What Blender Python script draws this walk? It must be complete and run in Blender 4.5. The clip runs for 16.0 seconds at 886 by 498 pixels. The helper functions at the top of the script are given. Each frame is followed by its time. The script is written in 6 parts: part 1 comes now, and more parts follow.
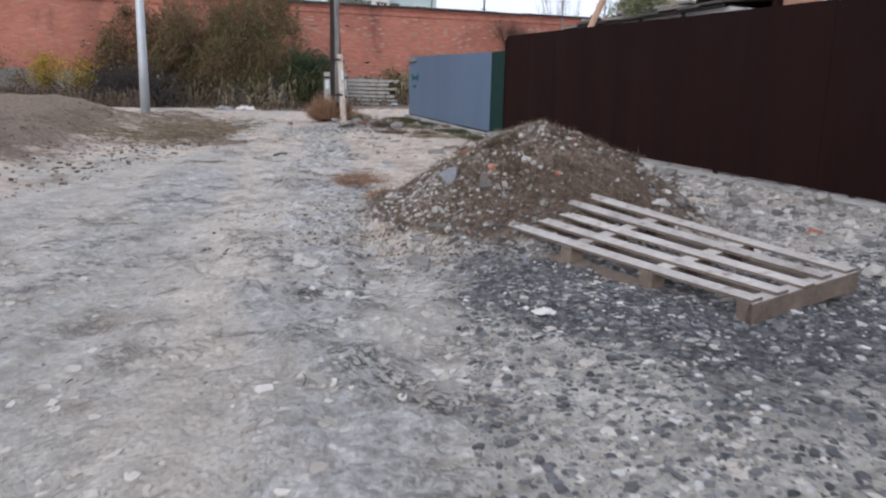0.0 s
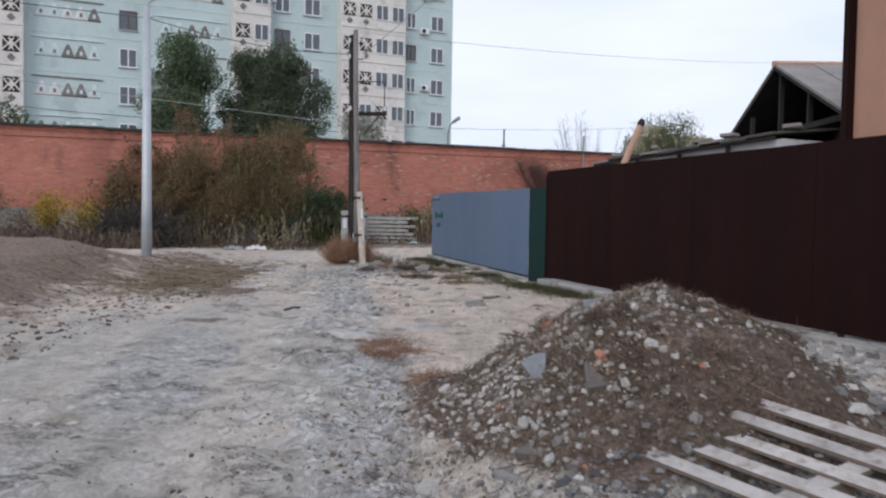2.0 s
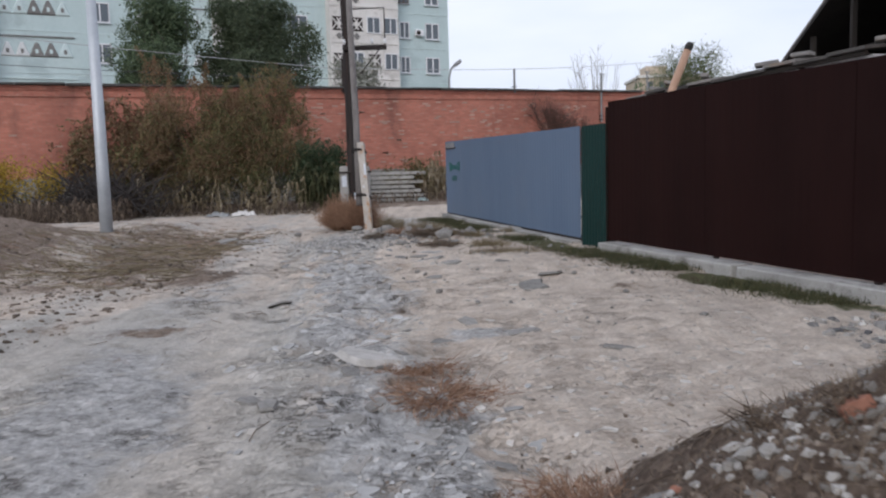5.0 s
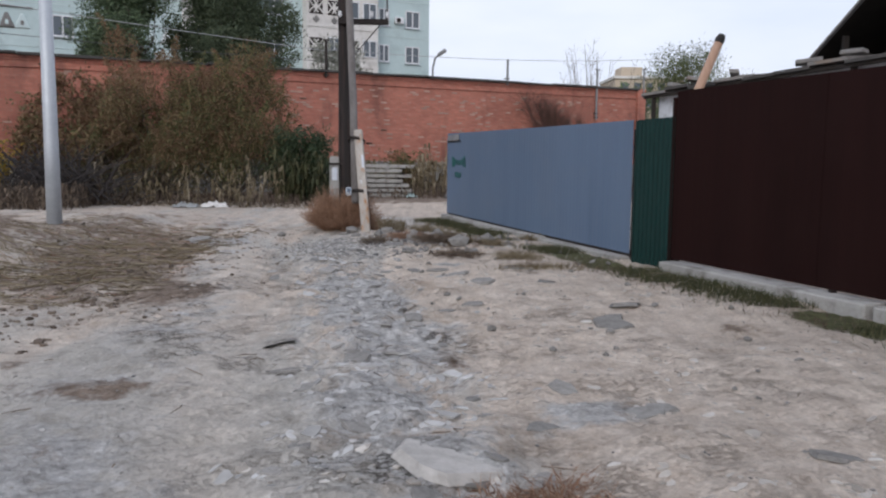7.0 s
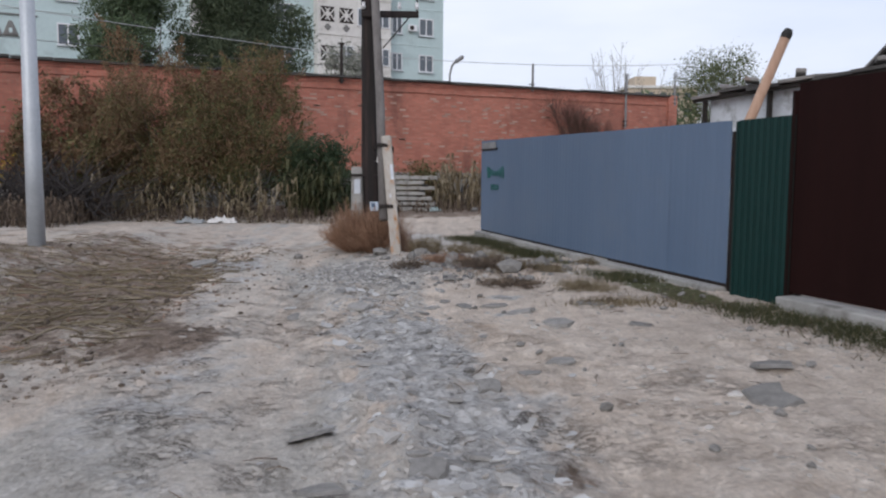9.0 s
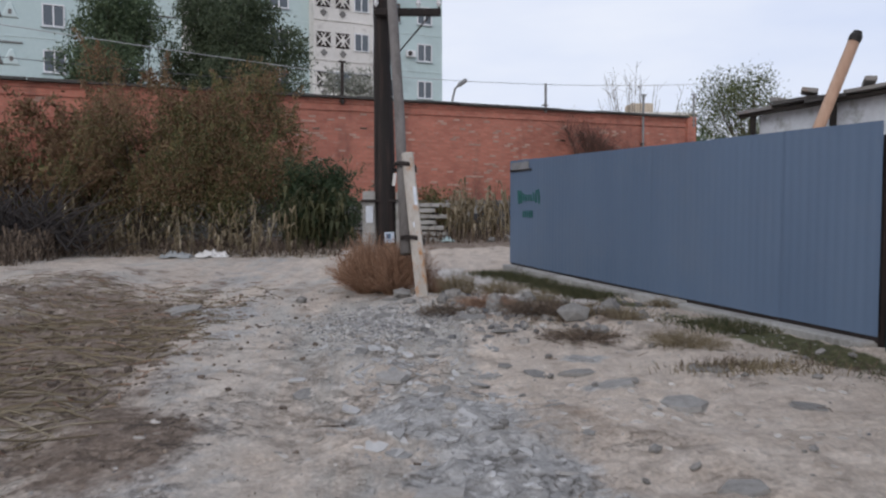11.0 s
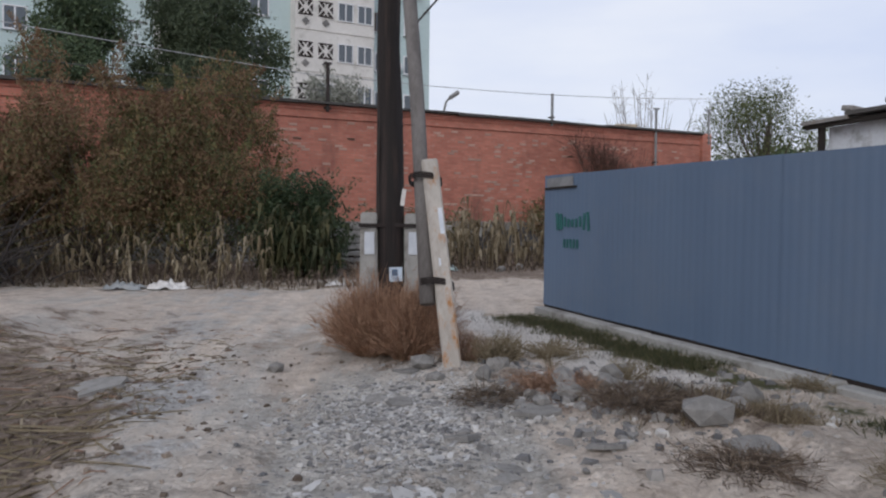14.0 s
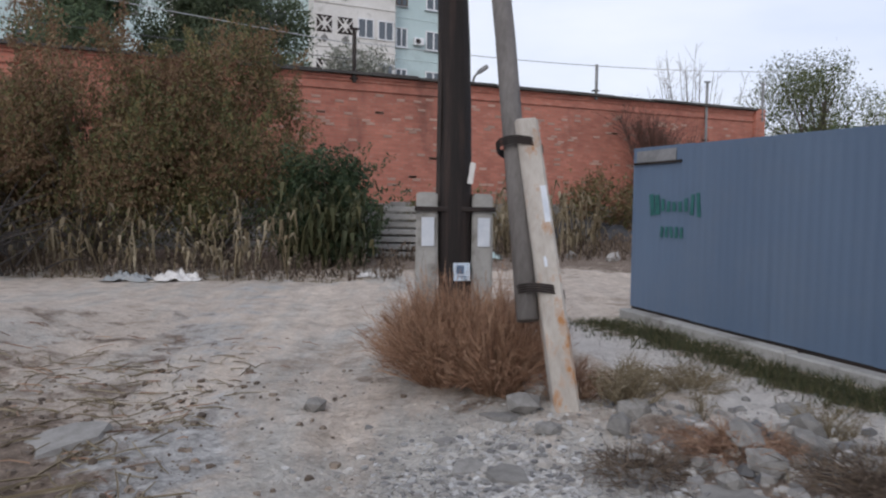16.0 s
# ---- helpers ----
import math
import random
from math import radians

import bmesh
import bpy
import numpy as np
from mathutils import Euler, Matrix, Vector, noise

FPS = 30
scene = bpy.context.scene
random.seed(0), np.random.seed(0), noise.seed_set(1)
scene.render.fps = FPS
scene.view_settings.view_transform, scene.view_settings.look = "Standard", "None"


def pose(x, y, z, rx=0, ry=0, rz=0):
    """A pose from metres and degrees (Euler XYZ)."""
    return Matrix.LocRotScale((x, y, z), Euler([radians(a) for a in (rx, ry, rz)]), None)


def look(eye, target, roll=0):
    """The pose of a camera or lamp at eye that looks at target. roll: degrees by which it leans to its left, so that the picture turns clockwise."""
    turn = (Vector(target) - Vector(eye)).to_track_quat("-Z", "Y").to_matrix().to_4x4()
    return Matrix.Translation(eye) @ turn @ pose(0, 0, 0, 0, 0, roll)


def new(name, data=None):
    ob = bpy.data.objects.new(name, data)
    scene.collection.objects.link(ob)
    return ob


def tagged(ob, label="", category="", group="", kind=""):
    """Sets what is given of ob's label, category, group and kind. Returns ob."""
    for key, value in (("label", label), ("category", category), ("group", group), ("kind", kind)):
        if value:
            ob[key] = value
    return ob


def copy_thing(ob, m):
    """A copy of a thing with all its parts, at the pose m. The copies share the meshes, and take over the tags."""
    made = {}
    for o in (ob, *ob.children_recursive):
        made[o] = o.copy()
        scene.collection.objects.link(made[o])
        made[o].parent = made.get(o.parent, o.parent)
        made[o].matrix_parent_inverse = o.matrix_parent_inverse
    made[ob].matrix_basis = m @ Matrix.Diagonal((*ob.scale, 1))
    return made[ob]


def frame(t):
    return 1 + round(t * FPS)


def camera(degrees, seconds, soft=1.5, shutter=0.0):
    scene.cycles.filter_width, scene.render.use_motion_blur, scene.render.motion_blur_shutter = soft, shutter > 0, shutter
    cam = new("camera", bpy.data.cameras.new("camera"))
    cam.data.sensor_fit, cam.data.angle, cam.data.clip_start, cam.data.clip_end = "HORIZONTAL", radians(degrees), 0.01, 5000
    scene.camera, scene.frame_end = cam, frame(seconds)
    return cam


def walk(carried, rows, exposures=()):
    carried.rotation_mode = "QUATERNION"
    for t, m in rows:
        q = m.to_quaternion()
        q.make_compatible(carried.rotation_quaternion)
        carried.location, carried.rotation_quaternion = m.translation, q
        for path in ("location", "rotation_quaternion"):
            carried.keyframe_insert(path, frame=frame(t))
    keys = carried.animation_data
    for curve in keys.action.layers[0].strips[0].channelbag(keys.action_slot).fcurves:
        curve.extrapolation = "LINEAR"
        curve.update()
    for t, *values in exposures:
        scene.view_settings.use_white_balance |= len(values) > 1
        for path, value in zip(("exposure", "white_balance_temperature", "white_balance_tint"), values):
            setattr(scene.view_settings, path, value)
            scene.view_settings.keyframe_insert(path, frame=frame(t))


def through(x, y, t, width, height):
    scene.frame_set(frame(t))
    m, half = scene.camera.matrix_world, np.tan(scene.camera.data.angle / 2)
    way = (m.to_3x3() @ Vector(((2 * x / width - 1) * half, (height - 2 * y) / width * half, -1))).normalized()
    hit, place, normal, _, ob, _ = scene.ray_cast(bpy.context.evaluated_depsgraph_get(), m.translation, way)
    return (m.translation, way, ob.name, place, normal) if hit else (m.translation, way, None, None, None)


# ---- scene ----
cam = camera(59.4, 16.0, soft=2.2, shutter=0.4)
PATH = [
    (0, (-0.037, -0.116, 1.512), (-0.029, 1.841, 1.1), 1.3),
    (0.5, (-0.174, 0.468, 1.544), (-0.17, 2.423, 1.125), 1.2),
    (1, (-0.356, 1.063, 1.568), (-0.355, 3.029, 1.199), 1.3),
    (1.5, (-0.403, 1.682, 1.633), (-0.43, 3.673, 1.441), 1.0),
    (2, (-0.53, 2.224, 1.627), (-0.555, 4.222, 1.551), 0.9),
    (2.5, (-0.63, 2.784, 1.583), (-0.655, 4.783, 1.529), 1.1),
    (3, (-0.758, 3.402, 1.559), (-0.789, 5.399, 1.446), 1.2),
    (3.5, (-0.936, 3.908, 1.607), (-0.968, 5.904, 1.476), -0.3),
    (4, (-1.011, 4.476, 1.6), (-1.051, 6.47, 1.448), -1.9),
    (6.5, (-1.637, 7.557, 1.647), (-1.591, 9.544, 1.425), 0.2),
    (7, (-1.93, 8.019, 1.655), (-1.86, 10.007, 1.443), 0.6),
    (7.5, (-1.975, 8.424, 1.706), (-1.906, 10.411, 1.488), 0.4),
    (8, (-2.052, 8.9, 1.663), (-1.983, 10.883, 1.413), 1.0),
    (8.5, (-2.225, 9.457, 1.661), (-2.176, 11.445, 1.447), 0.5),
    (11, (-2.883, 12.301, 1.59), (-2.821, 14.297, 1.481), -0.1),
    (11.5, (-2.972, 12.857, 1.58), (-2.904, 14.856, 1.573), -0.3),
    (12, (-3.071, 13.408, 1.609), (-3.006, 15.407, 1.598), -0.3),
    (12.5, (-3.116, 13.92, 1.574), (-3.003, 15.915, 1.484), -0.0),
    (13, (-3.19, 14.486, 1.611), (-3.071, 16.478, 1.479), 1.4),
    (13.5, (-3.333, 14.869, 1.64), (-3.217, 16.864, 1.549), 0.3),
    (14, (-3.338, 15.406, 1.691), (-3.22, 17.402, 1.63), 0.6),
    (14.5, (-3.467, 15.906, 1.666), (-3.34, 17.898, 1.538), 1.6),
    (15, (-3.569, 16.397, 1.679), (-3.447, 18.389, 1.546), 1.5),
    (15.5, (-3.667, 17.005, 1.728), (-3.557, 18.999, 1.616), 1.3),
    (16, (-3.817, 17.467, 1.702), (-3.737, 19.462, 1.594), 0.8),
]
walk(cam, [(t, look(eye, target, roll)) for t, eye, target, roll in PATH],
     exposures=((0, 0.55), (0.8, 0.5), (1.5, 0.35), (4, 0.3), (7, 0.27), (8.5, 0.25), (11, 0.12), (12, 0.02), (12.6, 0.12), (13.5, 0.1), (14, 0.08), (14.5, 0.22), (15, 0.2), (16, 0.24)))

# ---- sky and light: dull evening under thin cloud ----
world = bpy.data.worlds.new("evening_sky")
scene.world = world
world.use_nodes = True
wn, wl = world.node_tree.nodes, world.node_tree.links
wn.clear()
w_out = wn.new("ShaderNodeOutputWorld")
w_bg = wn.new("ShaderNodeBackground")
w_sky = wn.new("ShaderNodeTexSky")
w_sky.sky_type = "NISHITA"
w_sky.sun_disc = False
w_sky.sun_elevation, w_sky.sun_rotation = radians(24), radians(200)
w_sky.air_density, w_sky.dust_density, w_sky.ozone_density = 1.0, 3.0, 1.5
w_scale = wn.new("ShaderNodeMix")
w_scale.data_type, w_scale.blend_type = "RGBA", "MULTIPLY"
w_scale.inputs[0].default_value = 1.0
wl.new(w_sky.outputs[0], w_scale.inputs[6])
w_scale.inputs[7].default_value = (0.09, 0.09, 0.09, 1)
w_co = wn.new("ShaderNodeTexCoord")
w_map = wn.new("ShaderNodeMapping")
w_map.inputs["Scale"].default_value = (1, 1, 3.5)
w_noise = wn.new("ShaderNodeTexNoise")
w_noise.inputs["Scale"].default_value, w_noise.inputs["Detail"].default_value = 2.2, 5
wl.new(w_co.outputs["Generated"], w_map.inputs[0])
wl.new(w_map.outputs[0], w_noise.inputs["Vector"])
w_ramp = wn.new("ShaderNodeValToRGB")
w_ramp.color_ramp.elements[0].position, w_ramp.color_ramp.elements[0].color = 0.35, (0.71, 0.78, 0.98, 1)
w_ramp.color_ramp.elements[1].position, w_ramp.color_ramp.elements[1].color = 0.66, (0.89, 0.925, 1.03, 1)
wl.new(w_noise.outputs[0], w_ramp.inputs[0])
w_mix = wn.new("ShaderNodeMix")
w_mix.data_type = "RGBA"
w_mix.inputs[0].default_value = 0.86
wl.new(w_scale.outputs[2], w_mix.inputs[6])
wl.new(w_ramp.outputs[0], w_mix.inputs[7])
wl.new(w_mix.outputs[2], w_bg.inputs[0])
w_bg.inputs[1].default_value = 0.95
wl.new(w_bg.outputs[0], w_out.inputs[0])

sun = new("sun", bpy.data.lights.new("sun", "SUN"))
sun.data.energy, sun.data.angle, sun.data.color = 0.8, radians(25), (1.0, 0.97, 0.96)
sun.matrix_world = look((0, 0, 30), (9, 24, 16))


# ---- materials ----
def nt(name):
    m = bpy.data.materials.new(name)
    m.use_nodes = True
    return m, m.node_tree.nodes, m.node_tree.links, m.node_tree.nodes["Principled BSDF"]


def coords(n, l, scale=(1, 1, 1)):
    co, mp = n.new("ShaderNodeTexCoord"), n.new("ShaderNodeMapping")
    mp.inputs["Scale"].default_value = scale
    l.new(co.outputs["Object"], mp.inputs[0])
    return mp.outputs[0]


def noise_tex(n, l, vec, scale, detail=4, rough=0.6):
    t = n.new("ShaderNodeTexNoise")
    t.inputs["Scale"].default_value, t.inputs["Detail"].default_value, t.inputs["Roughness"].default_value = scale, detail, rough
    l.new(vec, t.inputs["Vector"])
    return t.outputs[0]


def ramp(n, l, src, stops):
    r = n.new("ShaderNodeValToRGB")
    e = r.color_ramp.elements
    while len(e) < len(stops):
        e.new(0.5)
    for k, (p, c) in zip(e, stops):
        k.position, k.color = p, (*c, 1) if len(c) == 3 else c
    l.new(src, r.inputs[0])
    return r.outputs[0]


def blend(n, l, fac, a, b, mode="MIX"):
    m = n.new("ShaderNodeMix")
    m.data_type, m.blend_type = "RGBA", mode
    for i, v in ((0, fac), (6, a), (7, b)):
        if isinstance(v, (int, float)):
            m.inputs[i].default_value = v
        elif isinstance(v, tuple):
            m.inputs[i].default_value = (*v, 1)
        else:
            l.new(v, m.inputs[i])
    return m.outputs[2]


def relief(n, l, b, height, strength, distance=0.02):
    k = n.new("ShaderNodeBump")
    k.inputs["Strength"].default_value, k.inputs["Distance"].default_value = strength, distance
    l.new(height, k.inputs["Height"])
    l.new(k.outputs[0], b.inputs["Normal"])


def surface(name, dark, light, rough=0.85, big=0.7, fine=14.0, bump=0.4, metal=0.0, stain=None, stretch=(1, 1, 1), piece=0.0):
    """Two-scale mottled surface; stain: a third colour in patches; piece: change of value from object to object."""
    m, n, l, b = nt(name)
    v = coords(n, l, stretch)
    f = noise_tex(n, l, v, fine, 6, 0.65)
    c = ramp(n, l, f, [(0.3, dark), (0.7, light)])
    g = noise_tex(n, l, v, big, 4, 0.6)
    c = blend(n, l, 0.55, c, ramp(n, l, g, [(0.35, dark), (0.65, light)]))
    if stain:
        s = noise_tex(n, l, v, big * 2.3, 6, 0.7)
        c = blend(n, l, ramp(n, l, s, [(0.53, (0, 0, 0)), (0.66, (1, 1, 1))]), c, stain)
    if piece:
        o = n.new("ShaderNodeObjectInfo")
        c = blend(n, l, piece, c, ramp(n, l, o.outputs["Random"], [(0, (0.25, 0.25, 0.25)), (1, (1, 1, 1))]), "MULTIPLY")
    l.new(c, b.inputs["Base Color"])
    b.inputs["Roughness"].default_value, b.inputs["Metallic"].default_value = rough, metal
    if bump:
        relief(n, l, b, f, bump)
    return m


def island(name, stops, rough=0.7, through=0.0, fine=9.0):
    """A colour for each loose piece of one mesh: leaves, stalks, pebbles."""
    m, n, l, b = nt(name)
    g = n.new("ShaderNodeNewGeometry")
    c = ramp(n, l, g.outputs["Random Per Island"], stops)
    f = noise_tex(n, l, coords(n, l), fine, 3)
    c = blend(n, l, 0.5, c, ramp(n, l, f, [(0.3, (0.55, 0.55, 0.55)), (0.7, (1, 1, 1))]), "MULTIPLY")
    l.new(c, b.inputs["Base Color"])
    b.inputs["Roughness"].default_value = rough
    if through:
        t, x = n.new("ShaderNodeBsdfTranslucent"), n.new("ShaderNodeMixShader")
        l.new(c, t.inputs[0])
        x.inputs[0].default_value = through
        l.new(b.outputs[0], x.inputs[1])
        l.new(t.outputs[0], x.inputs[2])
        l.new(x.outputs[0], n["Material Output"].inputs[0])
    return m


def ground_material():
    m, n, l, b = nt("trodden_earth")
    v = coords(n, l)
    fine = noise_tex(n, l, v, 34, 8, 0.72)
    mid = noise_tex(n, l, v, 4.2, 8, 0.7)
    low = noise_tex(n, l, v, 1.3, 5, 0.6)
    streak = noise_tex(n, l, coords(n, l, (1.9, 0.5, 1)), 1.1, 7, 0.68)
    sand = ramp(n, l, mid, [(0.24, (0.36, 0.295, 0.238)), (0.42, (0.52, 0.443, 0.375)), (0.58, (0.62, 0.54, 0.465)), (0.76, (0.71, 0.635, 0.565))])
    dust = ramp(n, l, mid, [(0.26, (0.33, 0.308, 0.276)), (0.45, (0.435, 0.411, 0.375)), (0.58, (0.515, 0.49, 0.452)), (0.76, (0.61, 0.585, 0.55))])
    pale = n.new("ShaderNodeAttribute")
    pale.attribute_name = "dusty"
    mixed = n.new("ShaderNodeMath")
    mixed.operation = "MULTIPLY_ADD"
    l.new(streak, mixed.inputs[0])
    mixed.inputs[1].default_value = 1.5
    l.new(pale.outputs["Fac"], mixed.inputs[2])
    c = blend(n, l, ramp(n, l, mixed.outputs[0], [(0.72, (0, 0, 0)), (1.15, (1, 1, 1))]), sand, dust)
    damp = noise_tex(n, l, v, 0.8, 6, 0.7)
    c = blend(n, l, ramp(n, l, damp, [(0.57, (0, 0, 0)), (0.66, (0.5, 0.5, 0.5))]), c, (0.25, 0.188, 0.142))
    drag = noise_tex(n, l, coords(n, l, (5.2, 0.45, 1)), 1.0, 7, 0.66)
    c = blend(n, l, 0.6, c, ramp(n, l, drag, [(0.3, (0.74, 0.735, 0.73)), (0.5, (0.98, 0.98, 0.98)), (0.72, (1.2, 1.19, 1.17))]), "MULTIPLY")
    rut = n.new("ShaderNodeAttribute")
    rut.attribute_name = "rut"
    c = blend(n, l, blend(n, l, 1.0, rut.outputs["Color"], ramp(n, l, mid, [(0.3, (0.35, 0.35, 0.35)), (0.6, (1, 1, 1))]), "MULTIPLY"), c, (0.60, 0.54, 0.475))

    def zone(name, a=0.42, z=0.66):
        at = n.new("ShaderNodeAttribute")
        at.attribute_name = name
        s1 = n.new("ShaderNodeMath")
        s1.operation = "ADD"
        l.new(mid, s1.inputs[0])
        l.new(low, s1.inputs[1])
        s2 = n.new("ShaderNodeMath")
        s2.operation = "MULTIPLY_ADD"
        l.new(s1.outputs[0], s2.inputs[0])
        s2.inputs[1].default_value = 1.25
        l.new(at.outputs["Fac"], s2.inputs[2])
        s3 = n.new("ShaderNodeMath")
        s3.operation = "SUBTRACT"
        l.new(s2.outputs[0], s3.inputs[0])
        s3.inputs[1].default_value = 1.25
        return ramp(n, l, s3.outputs[0], [(a, (0, 0, 0)), (z, (1, 1, 1))])

    crust = ramp(n, l, noise_tex(n, l, v, 9, 8, 0.74), [(0.3, (0.20, 0.192, 0.185)), (0.44, (0.365, 0.355, 0.342)), (0.56, (0.49, 0.48, 0.467)), (0.7, (0.66, 0.65, 0.635))])
    c = blend(n, l, zone("crust"), c, crust)
    cinder = ramp(n, l, noise_tex(n, l, v, 20, 8, 0.78), [(0.3, (0.03, 0.031, 0.036)), (0.5, (0.095, 0.096, 0.103)), (0.62, (0.20, 0.198, 0.20)), (0.74, (0.40, 0.39, 0.38))])
    c = blend(n, l, zone("cinder", 0.36, 0.66), c, cinder)
    soil = ramp(n, l, noise_tex(n, l, v, 11, 8, 0.76), [(0.3, (0.115, 0.087, 0.068)), (0.5, (0.22, 0.17, 0.135)), (0.72, (0.36, 0.295, 0.243))])
    c = blend(n, l, zone("soil"), c, soil)
    mound = ramp(n, l, noise_tex(n, l, v, 11, 8, 0.76), [(0.3, (0.065, 0.046, 0.036)), (0.5, (0.14, 0.103, 0.08)), (0.72, (0.26, 0.205, 0.163))])
    c = blend(n, l, zone("mound"), c, mound)
    grass = ramp(n, l, noise_tex(n, l, v, 12, 7, 0.75), [(0.3, (0.045, 0.05, 0.025)), (0.6, (0.12, 0.12, 0.06)), (0.75, (0.22, 0.18, 0.11))])
    c = blend(n, l, zone("weeds"), c, grass)
    path = ramp(n, l, mid, [(0.3, (0.54, 0.50, 0.46)), (0.7, (0.67, 0.635, 0.595))])
    c = blend(n, l, zone("pale"), c, path)
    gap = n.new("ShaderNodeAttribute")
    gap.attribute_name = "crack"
    shaded_cracks = None
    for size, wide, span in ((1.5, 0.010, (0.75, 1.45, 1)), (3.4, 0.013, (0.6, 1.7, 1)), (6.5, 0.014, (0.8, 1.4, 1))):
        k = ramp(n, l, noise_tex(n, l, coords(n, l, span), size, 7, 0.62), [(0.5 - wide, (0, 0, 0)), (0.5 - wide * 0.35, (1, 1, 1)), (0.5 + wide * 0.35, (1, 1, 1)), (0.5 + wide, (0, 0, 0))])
        shaded_cracks = k if shaded_cracks is None else blend(n, l, 1.0, shaded_cracks, k, "LIGHTEN")
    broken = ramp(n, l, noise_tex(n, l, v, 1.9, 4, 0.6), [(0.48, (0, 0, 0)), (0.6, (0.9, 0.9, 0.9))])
    shaded_cracks = blend(n, l, 1.0, blend(n, l, 1.0, shaded_cracks, broken, "MULTIPLY"), gap.outputs["Color"], "MULTIPLY")
    # Dark crack soil, with the shade of ledge edges painted into its colour
    c = blend(n, l, shaded_cracks, c, (0.075, 0.062, 0.053))
    shelf_noise = noise_tex(n, l, coords(n, l, (0.8, 1.3, 1)), 4.2, 9, 0.68)
    shelf = ramp(n, l, shelf_noise, [(0.34, (0, 0, 0)), (0.36, (0.22, 0.22, 0.22)), (0.43, (0.25, 0.25, 0.25)), (0.445, (0.45, 0.45, 0.45)), (0.5, (0.48, 0.48, 0.48)), (0.515, (0.7, 0.7, 0.7)), (0.58, (0.73, 0.73, 0.73)), (0.6, (1, 1, 1))])
    c = blend(n, l, 0.75, c, ramp(n, l, fine, [(0.32, (0.72, 0.72, 0.72)), (0.6, (1.16, 1.15, 1.14)), (0.75, (1.4, 1.38, 1.36))]), "MULTIPLY")
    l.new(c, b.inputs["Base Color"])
    b.inputs["Roughness"].default_value = 0.95
    b.inputs["Specular IOR Level"].default_value = 0.2
    h = blend(n, l, 0.5, blend(n, l, 0.5, fine, noise_tex(n, l, v, 11, 9, 0.75)), shelf)
    h = blend(n, l, shaded_cracks, h, (0.0, 0.0, 0.0))
    relief(n, l, b, h, 0.95, 0.08)
    return m


def noise_col(n, l, vec, scale):
    t = n.new("ShaderNodeTexNoise")
    t.inputs["Scale"].default_value = scale
    l.new(vec, t.inputs["Vector"])
    return t.outputs[1]


def brick_material():
    m, n, l, b = nt("old_red_brick")
    co, mp = n.new("ShaderNodeTexCoord"), n.new("ShaderNodeMapping")
    mp.inputs["Rotation"].default_value = (radians(90), 0, 0)
    l.new(co.outputs["Object"], mp.inputs[0])
    t = n.new("ShaderNodeTexBrick")
    t.inputs["Scale"].default_value = 1.0
    t.inputs["Brick Width"].default_value, t.inputs["Row Height"].default_value = 0.26, 0.078
    t.inputs["Mortar Size"].default_value, t.inputs["Mortar Smooth"].default_value = 0.007, 0.4
    t.inputs["Color1"].default_value, t.inputs["Color2"].default_value = (0.50, 0.195, 0.14, 1), (0.39, 0.142, 0.102, 1)
    t.inputs["Mortar"].default_value = (0.33, 0.20, 0.15, 1)
    l.new(mp.outputs[0], t.inputs["Vector"])
    v = coords(n, l)
    wide = noise_tex(n, l, v, 0.35, 5, 0.65)
    c = blend(n, l, 0.6, t.outputs[0], ramp(n, l, wide, [(0.3, (0.45, 0.40, 0.40)), (0.5, (0.95, 0.9, 0.9)), (0.7, (1.25, 1.2, 1.15))]), "MULTIPLY")
    lime = noise_tex(n, l, coords(n, l, (1, 1, 2.6)), 2.4, 6, 0.72)
    c = blend(n, l, ramp(n, l, lime, [(0.56, (0, 0, 0)), (0.72, (0.6, 0.6, 0.6))]), c, (0.54, 0.37, 0.30))
    soot = noise_tex(n, l, coords(n, l, (1, 1, 0.35)), 0.9, 5, 0.6)
    c = blend(n, l, ramp(n, l, soot, [(0.56, (0, 0, 0)), (0.74, (0.7, 0.7, 0.7))]), c, (0.10, 0.055, 0.045))
    l.new(c, b.inputs["Base Color"])
    b.inputs["Roughness"].default_value = 0.9
    relief(n, l, b, blend(n, l, 0.35, t.outputs[1], noise_tex(n, l, v, 9, 5)), -0.5, 0.02)
    return m


def sheet_material(name, dark, light, rough, dust, gloss=0.5):
    """Painted steel sheet: sheen, rain streaks down its height, dust at random."""
    m, n, l, b = nt(name)
    v = coords(n, l, (1, 1, 0.12))
    c = ramp(n, l, noise_tex(n, l, v, 2.2, 5, 0.6), [(0.3, dark), (0.7, light)])
    c = blend(n, l, ramp(n, l, noise_tex(n, l, coords(n, l), 1.1, 6, 0.7), [(0.5, (0, 0, 0)), (0.75, (0.45, 0.45, 0.45))]), c, dust)
    o = n.new("ShaderNodeObjectInfo")
    c = blend(n, l, 0.18, c, ramp(n, l, o.outputs["Random"], [(0, (0.6, 0.6, 0.6)), (1, (1, 1, 1))]), "MULTIPLY")
    l.new(c, b.inputs["Base Color"])
    b.inputs["Roughness"].default_value = rough
    b.inputs["Specular IOR Level"].default_value = gloss
    relief(n, l, b, noise_tex(n, l, coords(n, l), 1.7, 3), 0.12, 0.02)
    return m


